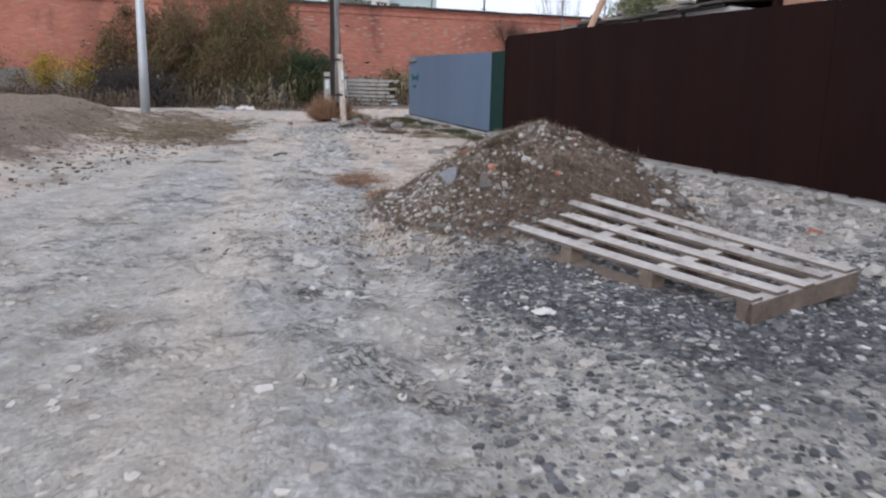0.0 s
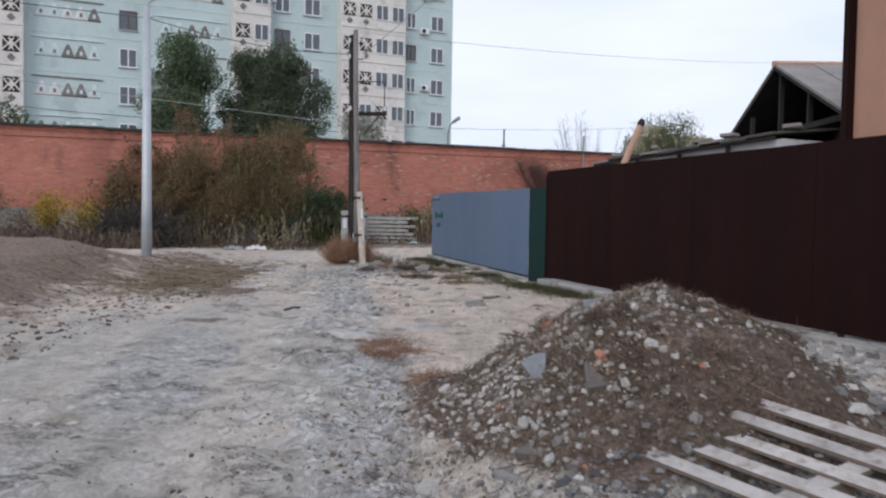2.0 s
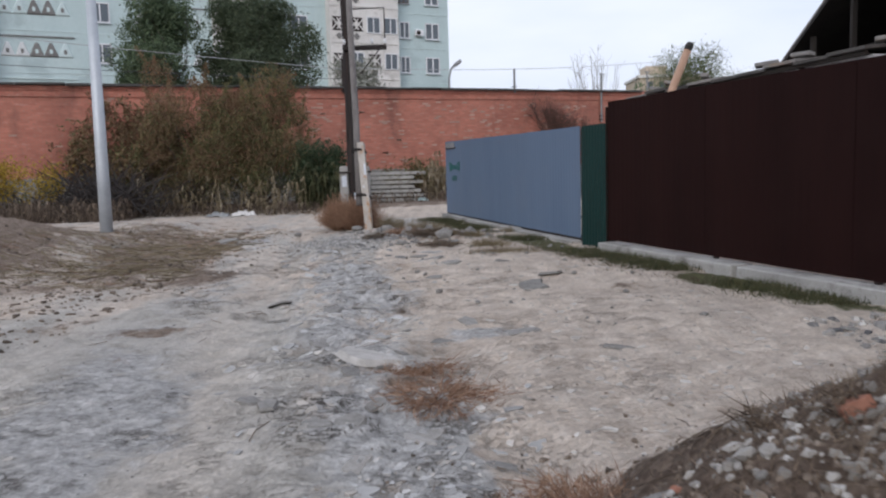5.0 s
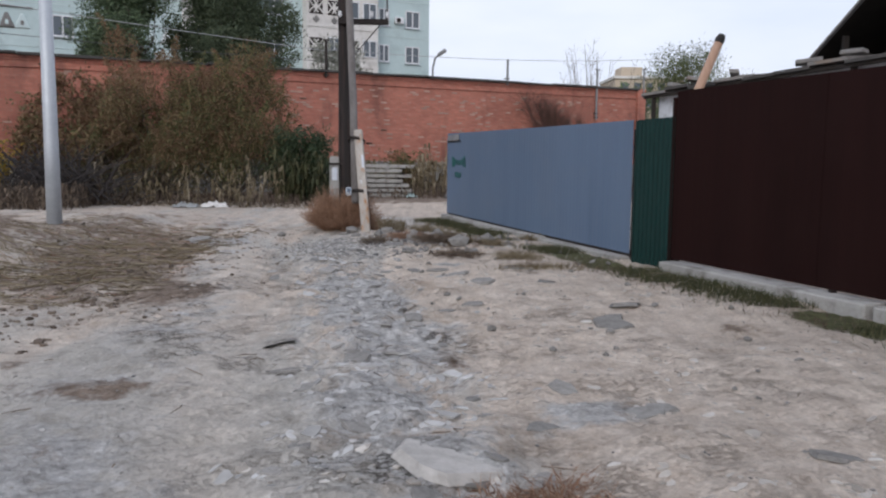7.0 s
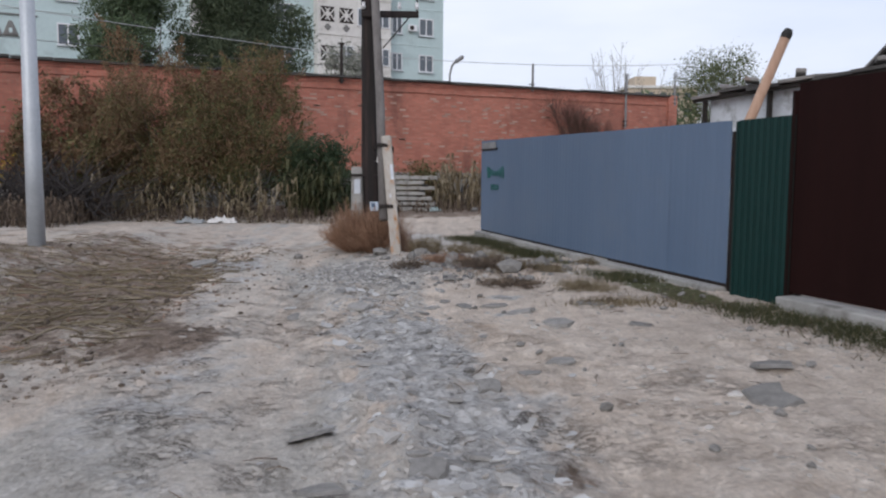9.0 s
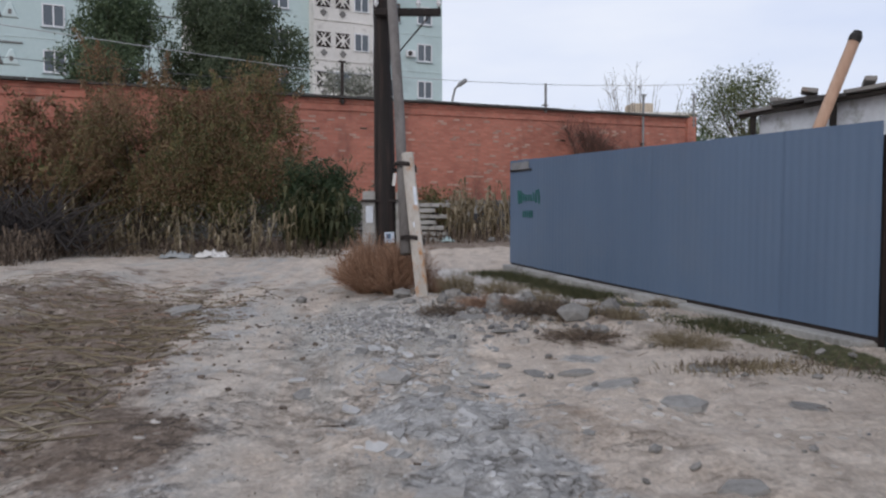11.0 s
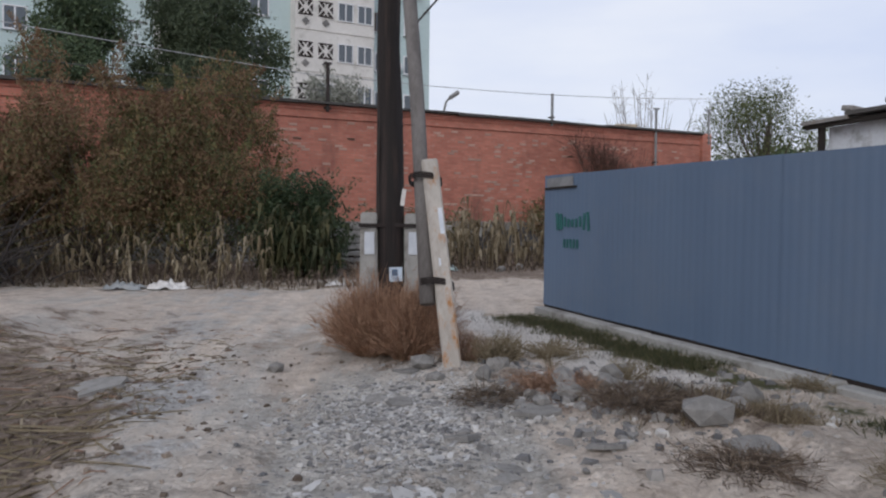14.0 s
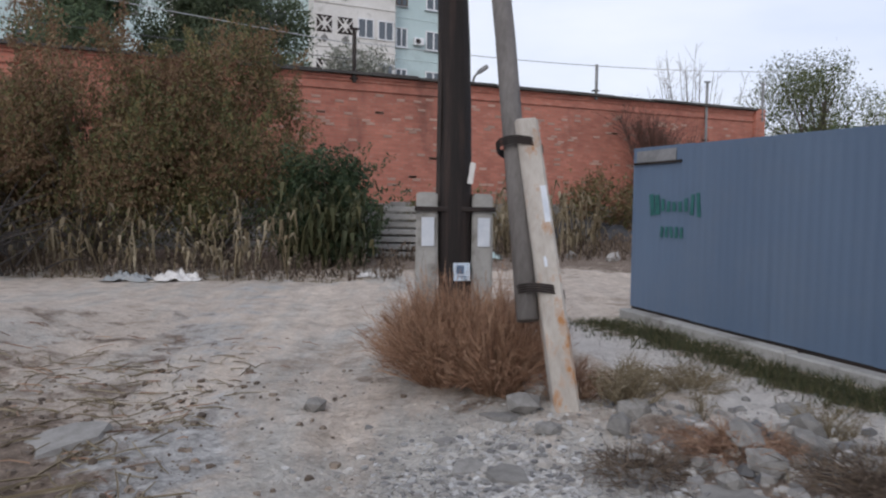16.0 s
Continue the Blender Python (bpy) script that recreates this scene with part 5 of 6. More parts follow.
        v, f = blades(p, size, rnd, up, 2.4)
        add_mesh("foliage", v, f, mat, sh)
    return sh


def tree(name, label, at, width, crown_low, top, mat, count, size, seed, clumps=26):
    rnd = np.random.RandomState(seed)
    foot = Vector((at[0], at[1], gz(*at)))
    t = thing(name, foot, label, "tree")
    mid = (crown_low + top) / 2
    bm = bmesh.new()
    rod(bm, [foot - Vector((0, 0, 0.2)), foot + Vector((0.15, 0, (crown_low - foot.z) * 0.6)), Vector((at[0], at[1], crown_low + 0.8)), Vector((at[0] + 0.2, at[1], top - 1))], [width * 0.04 + 0.05, width * 0.035, width * 0.025, 0.03], 9)
    part("trunk", bm, BARK, t, smooth=True)
    cs, rs = [], []
    for i in range(clumps):
        h = rnd.uniform(0, 1)
        w = width / 2 * math.sqrt(max(0.08, 1 - (abs(h - 0.42) / 0.62) ** 2))
        a, q = rnd.uniform(0, math.tau), math.sqrt(rnd.uniform(0.05, 1)) * 0.85
        cs.append((at[0] + math.cos(a) * q * w, at[1] + math.sin(a) * q * w, crown_low + h * (top - crown_low) * 0.93))
        rr = width * rnd.uniform(0.11, 0.2)
        rs.append((rr, rr, rr * rnd.uniform(0.7, 1.0)))
    stems(t, "limb", Vector((at[0], at[1], crown_low + 0.3)), cs, 0.06, rnd)
    p = leaf_cloud(cs, rs, int(count * 0.72), size, rnd)
    k = rnd.randint(0, len(cs), (2, int(count * 0.4)))
    u = rnd.uniform(0, 1, (k.shape[1], 1))
    between = np.array(cs)[k[0]] * u + np.array(cs)[k[1]] * (1 - u) + rnd.normal(size=(k.shape[1], 3)) * width * 0.07
    p = np.concatenate([p, between])
    v, f = blades(p, size, rnd, 0.5, 3.0)
    add_mesh("crown", v, f, mat, t)
    return t


shrub("bush", "large rust-brown bush with olive patches before the wall", (-10.1, 33.0), 6.0, 5.35, ((RUST_LEAF, 60000, 0.2, 1.2), (OLIVE_LEAF, 32000, 0.0, 0.62)), 0.066, 3, 56, up=1.3)
shrub("bush", "large olive and rust bush growing before the wall", (-7.9, 33.4), 5.0, 5.35, ((OLIVE_LEAF, 36000, 0.0, 1.2), (RUST_LEAF, 38000, 0.3, 1.2)), 0.066, 5, 48, up=1.3)
shrub("bush", "tall thin rust-coloured bush behind dry reeds", (-12.5, 33.2), 4.0, 4.2, ((RUST_LEAF, 15000, 0.0, 1.0), (OLIVE_LEAF, 3500, 0.0, 0.7)), 0.13, 8, 20)
shrub("bush", "dark green rounded bush beside the slab stack", (-5.45, 32.7), 2.1, 2.75, ((DARK_LEAF, 17000, 0.0, 1.1),), 0.08, 7, 20)
shrub("bush", "low yellow autumn bush near the lamp post", (-14.6, 30.6), 2.8, 2.7, ((YELLOW_LEAF, 3000, 0.25, 1.2), (OLIVE_LEAF, 900, 0.0, 0.4)), 0.1, 9, 16)
shrub("bush", "leafless brown shrub before the brick wall", (-17.6, 31.0), 3.2, 2.4, ((RUST_LEAF, 1800, 0.0, 0.9),), 0.1, 10, 18)
shrub("bush", "low brown scrub against the brick wall", (-2.6, 38.6), 3.0, 1.6, ((OLIVE_LEAF, 2600, 0.0, 1.0), (RUST_LEAF, 1500, 0.0, 1.0)), 0.1, 14, 14)
shrub("bush", "dim brown scrub growing along the brick wall", (2.2, 41.0), 4.4, 2.3, ((RUST_LEAF, 3500, 0.0, 1.0), (OLIVE_LEAF, 2600, 0.0, 0.8)), 0.11, 15, 18)
tree("tree", "broad green tree behind the brick wall", (-16.8, 48.6), 5.6, 4.6, 12.2, TREE_LEAF, 40000, 0.165, 21, 40)
tree("tree", "dense dark green tree behind the brick wall", (-11.0, 49.0), 6.2, 4.8, 11.6, TREE_DARK, 46000, 0.165, 22, 46)
tree("tree", "small dark green tree behind the brick wall", (-13.2, 50.0), 4.6, 4.6, 11.9, TREE_DARK, 15000, 0.165, 27, 22)
tree("tree", "airy grey-green tree beyond the wall's end", (12.5, 48.2), 6.2, 3.2, 7.9, FEATHER_LEAF, 21000, 0.11, 23, 38)
tree("tree", "pale grey-green tree behind the brick wall", (-6.4, 48.0), 4.2, 4.4, 7.6, PALE_LEAF, 4200, 0.2, 24, 18)
tree("tree", "sparse green tree near the apartment block", (-31, 54.0), 4.4, 5.2, 9.6, TREE_LEAF, 3800, 0.24, 25, 16)
tree("tree", "sparse tree at the foot of the apartment block", (-38, 52.0), 5.4, 5.0, 10.6, GREY_LEAF, 4200, 0.24, 26, 16)
for i, (x, y, w, t) in enumerate(((16, 70, 9, 7.5), (24, 76, 10, 8.2), (34, 90, 12, 9.5), (46, 96, 14, 10), (20, 62, 6, 6.2))):
    tree("tree", "far dull green tree beyond the wall", (x, y), w, 3.0, t, GREY_LEAF if i % 2 else TREE_LEAF, 3000, 0.42, 40 + i, 16)


def bare_shrub():
    foot = Vector((6.9, 47.0, 0.6))
    bs = thing("bare_shrub", foot, "leafless pale shrub rising behind the wall", "shrub")
    r = random.Random(5)
    bm = bmesh.new()
    for i in range(26):
        a, l = r.uniform(0, math.tau), r.uniform(5.4, 7.3)
        tip = foot + Vector((math.cos(a) * r.uniform(0.3, 2.8), math.sin(a) * 0.8, l))
        mid = foot.lerp(tip, 0.6) + Vector((r.uniform(-0.15, 0.15), 0, 0))
        rod(bm, [foot, mid, tip], [0.03, 0.018, 0.006], 4, False)
        for j in range(7):
            q = mid.lerp(tip, r.uniform(0, 0.9))
            rod(bm, [q, q + Vector((r.uniform(-0.5, 0.5), r.uniform(-0.3, 0.3), r.uniform(0.2, 0.7)))], [0.009, 0.004], 3, False)
    part("twig_crown", bm, GREY_WOOD, bs)


bare_shrub()


def twiggy_shrub(at, width, height, count, seed, label):
    """A leafless shrub of fine reddish twigs."""
    foot = Vector((at[0], at[1], gz(*at)))
    ts = thing("bare_shrub", foot, label, "shrub")
    r = random.Random(seed)
    for i in range(9):
        bm = bmesh.new()
        top = foot + Vector((r.gauss(0, width * 0.3), r.gauss(0, 0.35), height * r.uniform(0.55, 0.8)))
        rod(bm, [foot, foot.lerp(top, 0.5) + Vector((r.uniform(-0.2, 0.2), 0, 0)), top], [0.035, 0.02, 0.01], 5, False)
        for j in range(count // 9):
            q = foot.lerp(top, r.uniform(0.35, 1))
            e = q + Vector((r.gauss(0, 0.38), r.gauss(0, 0.3), r.uniform(0.2, 1.0) * height * 0.22))
            rod(bm, [q, q.lerp(e, 0.5) + Vector((r.uniform(-0.06, 0.06), 0, 0.04)), e], [0.006, 0.005, 0.003], 3, False)
        part("twig_spray", bm, RED_TWIG, ts)


twiggy_shrub((4.5, 42.2), 3.0, 4.9, 1800, 8, "leafless reddish shrub standing before the brick wall")


def stalk_field(name, label, n, xr, yr, hr, material, seed, lean=0.18, width=0.03, leaves=3, category="dry reeds", keep=None):
    """Upright dry stalks with hanging blades, many as one piece of stuff."""
    rnd = np.random.RandomState(seed)
    v, f = [], []
    for i in range(n):
        x, y = rnd.uniform(*xr), rnd.uniform(*yr)
        if keep and not keep(x, y, rnd):
            continue
        h = rnd.uniform(*hr)
        z = gz(x, y) - 0.03
        d = rnd.normal(size=2) * lean
        a = rnd.uniform(0, math.pi)
        w = np.array([math.cos(a), math.sin(a), 0]) * width / 2
        p = [np.array([x + d[0] * k * k * h, y + d[1] * k * k * h, z + h * k]) for k in (0, 0.5, 1)]
        b = len(v)
        v += [p[0] - w, p[0] + w, p[1] - w * 0.8, p[1] + w * 0.8, p[2] - w * 0.3, p[2] + w * 0.3]
        f += [(b, b + 1, b + 3, b + 2), (b + 2, b + 3, b + 5, b + 4)]
        for j in range(leaves):
            k = rnd.uniform(0.2, 0.98)
            q = p[0] + (p[2] - p[0]) * k
            g = rnd.uniform(0, math.tau)
            o = np.array([math.cos(g), math.sin(g), 0]) * rnd.uniform(0.10, 0.3) * min(1, h)
            u = np.array([0, 0, rnd.uniform(0.02, 0.2) * min(1, h)])
            s = np.cross(o, [0, 0, 1]) / (np.linalg.norm(o) + 1e-9) * width * 0.9
            b = len(v)
            v += [q - s * 0.5, q + s * 0.5, q + o * 0.55 + u + s, q + o * 0.55 + u - s, q + o - u * 1.4]
            f += [(b, b + 1, b + 2, b + 3), (b + 3, b + 2, b + 4)]
    ob = raw_mesh(name, v, f, [material])
    return tagged(ob, label, category, kind="stuff")


stalk_field("dry_reeds", "pale dry maize-like stalks before the bushes", 75, (-11.6, -5.9), (30.9, 31.8), (0.4, 1.45), STRAW, 61, 0.2, 0.03, 5)
stalk_field("dry_reeds", "tall straw-coloured reeds beside the slab stack", 90, (-2.0, 0.4), (34.2, 36.2), (0.7, 1.8), STRAW, 62, 0.12, 0.04, 4)
stalk_field("dry_reeds", "green reeds by the dark bush", 90, (-6.3, -4.7), (31.8, 32.4), (0.8, 1.6), GREEN_BLADE, 63, 0.18, 0.05, 4)
stalk_field("dead_weeds", "dark brown dead weeds along the verge", 1700, (-19, -4.0), (30.7, 32.6), (0.06, 0.4), BROWN_STALK, 64, 0.4, 0.018, 3, "dead weeds")
stalk_field("dead_weeds", "brown dead weeds below the brick wall", 1500, (-5, 6), (33.0, 38), (0.1, 0.5), BROWN_STALK, 65, 0.3, 0.022, 3, "dead weeds")
stalk_field("dead_weeds", "brown dead weeds beyond the bank", 2600, (-22, -11), (28.0, 31.5), (0.15, 0.8), BROWN_STALK, 66, 0.3, 0.022, 3, "dead weeds")


def tuft(at, radius, height, n, material, seed, label, name="dry_weed", spread=1.0, wild=0.0):
    """A dry weed: fine stems fanning from one foot; wild: share of stems that stick out of the mound."""
    rnd = np.random.RandomState(seed)
    z0 = gz(*at) - 0.02
    v, f, sv, sf = [], [], [], []
    for i in range(n):
        a, q = rnd.uniform(0, math.tau), rnd.uniform(0, 1) ** 0.7
        r0 = rnd.uniform(0, 0.3) * radius
        foot = np.array([at[0] + math.cos(a) * r0, at[1] + math.sin(a) * r0, z0])
        k = rnd.uniform(0.4, 1.0) if rnd.uniform() > wild else rnd.uniform(0.9, 1.32)
        k *= 1 + 0.22 * math.sin(3 * a + seed) * wild
        tip = np.array([at[0] + math.cos(a) * q * radius * spread * (0.75 + 0.25 * k), at[1] + math.sin(a) * q * radius * spread * (0.75 + 0.25 * k), z0 + height * k * math.sqrt(max(0.12, 1 - q * q * 0.85))])
        mid = foot * 0.45 + tip * 0.55 + rnd.normal(size=3) * 0.03 + np.array([0, 0, 0.06 * height])
        w = rnd.normal(size=3)
        w *= rnd.uniform(0.0018, 0.0045) / np.linalg.norm(w)
        b = len(v)
        v += [foot - w, foot + w, mid - w, mid + w, tip]
        f += [(b, b + 1, b + 3, b + 2), (b + 2, b + 3, b + 4)]
        for j in range(4):
            q2 = mid + (tip - mid) * rnd.uniform(0, 1)
            e = q2 + (tip - foot) * rnd.uniform(0.05, 0.2) + rnd.normal(size=3) * 0.045
            b = len(sv)
            sv += [q2 - w, q2 + w, e]
            sf += [(b, b + 1, b + 2)]
    ob = thing(name, (at[0], at[1], z0), label, "dry weed", "dry weed tufts")
    add_mesh("stalk_fan", v, f, material, ob)
    add_mesh("seed_spray", sv, sf, material, ob)
    return ob


for i, (x, y, r, h, n) in enumerate(((-3.55, 23.2, 0.62, 0.66, 1900), (-3.2, 22.85, 0.52, 0.56, 1500), (-3.05, 23.45, 0.5, 0.62, 1100), (-3.75, 23.9, 0.5, 0.5, 900), (-3.3, 24.3, 0.45, 0.5, 700))):
    tuft((x, y), r, h, n, TUMBLE, 70 + i, "dense rust-coloured dry weed at the pole's foot", wild=0.3)
for i, (x, y, r, h, n, m) in enumerate(((-2.45, 22.3, 0.28, 0.34, 240, STRAW), (-2.25, 22.9, 0.22, 0.34, 150, STRAW), (-2.05, 21.6, 0.4, 0.12, 420, RUST_STALK), (-1.35, 21.9, 0.25, 0.28, 140, STRAW), (-2.6, 21.4, 0.35, 0.10, 300, BROWN_STALK), (-1.6, 20.9, 0.5, 0.10, 420, BROWN_STALK),
                                        (-1.75, 23.2, 0.45, 0.16, 300, STRAW), (-1.3, 19.8, 0.5, 0.11, 420, BROWN_STALK), (-0.8, 20.6, 0.4, 0.10, 260, STRAW), (-0.45, 19.3, 0.45, 0.12, 300, STRAW), (-1.25, 11.4, 0.3, 0.05, 200, RUST_STALK), (-1.2, 10.7, 0.5, 0.04, 420, RUST_STALK), (-1.5, 11.45, 0.35, 0.04, 360, RUST_STALK),
                                        (-0.6, 8.75, 0.36, 0.08, 420, RUST_STALK), (0.1, 21.6, 0.3, 0.14, 200, STRAW), (-1.95, 22.3, 0.1, 0.4, 30, STRAW), (-2.7, 22.6, 0.3, 0.3, 260, RUST_STALK))):
    tuft((x, y), r, h, n, m, 90 + i, "low brittle dry weed on bare ground", spread=1.1)
for i in range(9):
    r = random.Random(300 + i)
    a, q = r.uniform(0, math.tau), r.uniform(0.1, 0.8)
    x, y = 1.0 + math.cos(a) * 1.9 * q, 7.95 + math.sin(a) * 1.6 * q
    tuft((x, y), r.uniform(0.1, 0.2), r.uniform(0.05, 0.15), r.randint(40, 80), BROWN_STALK, 120 + i, "dead brown weed growing on the rubble heap")


def heap_thatch():
    """Short dead grass matted over the heap."""
    rnd = np.random.RandomState(19)
    v, f = [], []
    while len(f) < 22000:
        x, y = 0.95 + rnd.normal() * 0.8, 7.6 + rnd.normal() * 0.72
        if value_noise(np.array(x), np.array(y), 1.1, 3, 2) < -0.12:
            continue
        z = gz(x, y)
        t = np.array([rnd.normal() * 0.05, rnd.normal() * 0.05 - 0.02, 0.01 + 0.07 * rnd.uniform() ** 3])
        a = rnd.uniform(0, math.pi)
        w = np.array([math.cos(a), math.sin(a), 0]) * 0.003
        p = np.array([x, y, z - 0.005])
        b = len(v)
        v += [p - w, p + w, p + t]
        f += [(b, b + 1, b + 2)]
    tagged(raw_mesh("dead_grass", v, f, [HEAP_GRASS]), "dead brown grass matted over the rubble heap", "dead grass", kind="stuff")


heap_thatch()


def grass_edge(name, label, material, n, seed, y0, y1, off, spread, h):
    rnd = np.random.RandomState(seed)
    v, f = [], []
    for i in range(n):
        y = rnd.uniform(y0, y1)
        if math.sin(y * 1.9 + seed) + math.sin(y * 0.8 + 1) < -0.25:
            continue
        x = float(fence_x(np.array(y))) - off + rnd.normal() * spread
        z = gz(x, y) - 0.01
        t = np.array([rnd.normal() * 0.05, rnd.normal() * 0.05, rnd.uniform(0.3, 1) * h])
        a = rnd.uniform(0, math.pi)
        w = np.array([math.cos(a), math.sin(a), 0]) * 0.006
        p = np.array([x, y, z])
        b = len(v)
        v += [p - w, p + w, p + t]
        f += [(b, b + 1, b + 2)]
    return tagged(raw_mesh(name, v, f, [material]), label, "grass", kind="stuff")


grass_edge("grass", "dull green low grass along the fence plinth", GREEN_BLADE, 24000, 1, 12.0, 26.5, 0.52, 0.2, 0.11)
grass_edge("grass", "dry grass along the fence plinth", BROWN_STALK, 3500, 4, 11.0, 26.3, 0.7, 0.25, 0.07)


grass_edge("dry_grass", "dry brown grass on the low mound by the path", BROWN_STALK, 7000, 6, 18.3, 22.2, 1.6, 0.26, 0.13)
grass_edge("dry_grass", "straw-coloured grass on the low mound by the path", STRAW, 4500, 6, 18.0, 21.8, 1.5, 0.3, 0.12)


def brush_pile():
    at = (-12.3, 30.6)
    bp = thing("brush_pile", (at[0], at[1], gz(*at)), "dark heap of cut dead branches beside the verge", "brush pile")
    r = random.Random(17)
    for i in range(290):
        bm = bmesh.new()
        a = r.uniform(0, math.tau)
        p = Vector((at[0] + r.gauss(0, 0.9), at[1] + r.gauss(0, 0.35), gz(*at) + r.uniform(0, 0.8)))
        d = Vector((math.cos(a), math.sin(a) * 0.5, r.uniform(0.1, 1.0))).normalized() * r.uniform(0.8, 2.2)
        q = p + d * 0.5 + Vector((0, 0, r.uniform(-0.1, 0.15)))
        e = p + d
        e.z = min(e.z, gz(*at) + 1.95)
        rod(bm, [p, q, e], [0.022, 0.015, 0.004], 4, False)
        part("branch", bm, BRUSHWOOD, bp)


brush_pile()

# ---- pallet ----


def pallet():
    A, B, C, D = Vector((0.455, 6.52, 0.365)), Vector((1.28, 6.85, 0.61)), Vector((1.90, 4.50, 0.255)), Vector((2.79, 4.98, 0.37))

    def at(u, w, dz=0.0):
        return (A.lerp(C, u)).lerp(B.lerp(D, u), w) + Vector((0, 0, dz))
    pl = thing("wooden_pallet", (C.x, C.y, 0.1), "long bleached wooden pallet tilted against the rubble heap", "pallet")
    r = random.Random(3)

    def board(name, u0, u1, w0, w1, z0, z1, mat):
        bm = bmesh.new()
        n = 5
        for i in range(n):
            a, b = u0 + (u1 - u0) * i / n, u0 + (u1 - u0) * (i + 1) / n
            sag = lambda u: -0.006 * math.sin(u * math.pi)
            lo = [at(a, w0, z0 + sag(a)), at(b, w0, z0 + sag(b)), at(b, w1, z0 + sag(b)), at(a, w1, z0 + sag(a))]
            hi = [at(a, w0, z1 + sag(a)), at(b, w0, z1 + sag(b)), at(b, w1, z1 + sag(b)), at(a, w1, z1 + sag(a))]
            hexa(bm, lo, hi)
        bmesh.ops.remove_doubles(bm, verts=bm.verts, dist=0.0005)
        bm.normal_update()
        # Sides and undersides get the darker wood: shade by face direction, put into colour
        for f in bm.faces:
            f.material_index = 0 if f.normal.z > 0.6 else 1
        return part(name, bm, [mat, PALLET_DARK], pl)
    for k in range(5):
        w = k * 0.2225
        j = r.uniform(-0.012, 0.012)
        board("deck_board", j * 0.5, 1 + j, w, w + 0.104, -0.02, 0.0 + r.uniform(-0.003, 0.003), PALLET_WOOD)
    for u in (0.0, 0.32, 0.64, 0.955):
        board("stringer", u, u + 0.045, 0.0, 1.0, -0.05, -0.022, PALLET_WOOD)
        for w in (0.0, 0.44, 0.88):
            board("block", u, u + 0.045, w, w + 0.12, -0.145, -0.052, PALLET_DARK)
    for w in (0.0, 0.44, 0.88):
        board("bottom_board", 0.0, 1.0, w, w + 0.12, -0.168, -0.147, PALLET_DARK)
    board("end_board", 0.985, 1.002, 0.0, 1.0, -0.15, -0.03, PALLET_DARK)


pallet()


# ---- rubble ----
def stone_mesh(name, seed, material, flat=0.7, cuts=1):
    r = random.Random(seed)
    bm = bmesh.new()
    bmesh.ops.create_icosphere(bm, subdivisions=cuts, radius=0.5)
    for v in bm.verts:
        v.co *= r.uniform(0.72, 1.18)
        v.co.z *= flat
    me = bpy.data.meshes.new(name)
    bm.to_mesh(me)
    bm.free()
    me.materials.append(material)
    return me


def chunk_mesh(name, seed, material, thick=0.25):
    """An angular broken plate."""
    r = random.Random(seed)
    n = r.randint(5, 9)
    ring = [(math.cos(k * math.tau / n + r.uniform(-0.3, 0.3)) * r.uniform(0.34, 0.6), math.sin(k * math.tau / n + r.uniform(-0.2, 0.2)) * r.uniform(0.3, 0.55)) for k in range(n)]
    bm = bmesh.new()
    lo = [bm.verts.new((x * 1.04, y * 1.04, -thick / 2)) for x, y in ring]
    hi = [bm.verts.new((x * r.uniform(0.86, 0.98), y * r.uniform(0.86, 0.98), thick / 2 * r.uniform(0.75, 1.1))) for x, y in ring]
    bm.faces.new(lo[::-1])
    bm.faces.new(hi)
    for k in range(n):
        bm.faces.new((lo[k], lo[(k + 1) % n], hi[(k + 1) % n], hi[k]))
    bmesh.ops.recalc_face_normals(bm, faces=bm.faces)
    me = bpy.data.meshes.new(name)
    bm.to_mesh(me)
    bm.free()
    me.materials.append(material)
    return me


WHITE_STONES = [stone_mesh("rubble_stone", k, RUBBLE_WHITE) for k in range(5)]
GREY_STONES = [stone_mesh("rubble_stone", 10 + k, RUBBLE_GREY) for k in range(4)]
RED_STONES = [chunk_mesh("brick_fragment", 20 + k, RUBBLE_RED, 0.5) for k in range(3)]
GREY_PLATES = [chunk_mesh("paving_fragment", 30 + k, RUBBLE_GREY, 0.09) for k in range(5)]
PALE_PLATES = [chunk_mesh("paving_fragment", 40 + k, RUBBLE_WHITE, 0.08) for k in range(3)]


def lay(name, me, x, y, size, seed, label, category, group="", sink=0.3, tilt=0.35, turn=None):
    r = random.Random(seed)
    ob = new(name, me)
    e = 0.05
    nx, ny = (gz(x - e, y) - gz(x + e, y)) / (2 * e), (gz(x, y - e) - gz(x, y + e)) / (2 * e)
    if sink > 0.35:
        nx, ny = max(-0.2, min(0.2, nx)), max(-0.2, min(0.2, ny))
    up = Vector((nx, ny, 1)).normalized()
    q = Vector((0, 0, 1)).rotation_difference(up).to_matrix().to_4x4()
    s = Matrix.Diagonal((size * r.uniform(0.85, 1.2), size * r.uniform(0.7, 1.0), size * r.uniform(0.75, 1.0), 1))
    height = max(abs(v.co.z) for v in me.vertices) * size
    m = Euler((r.uniform(-tilt, tilt), r.uniform(-tilt, tilt), r.uniform(0, math.tau) if turn is None else turn)).to_matrix().to_4x4()
    ob.matrix_world = Matrix.Translation(Vector((x, y, gz(x, y))) + up * height * (1 - 2 * sink)) @ q @ m @ s
    return tagged(ob, label, category, group)


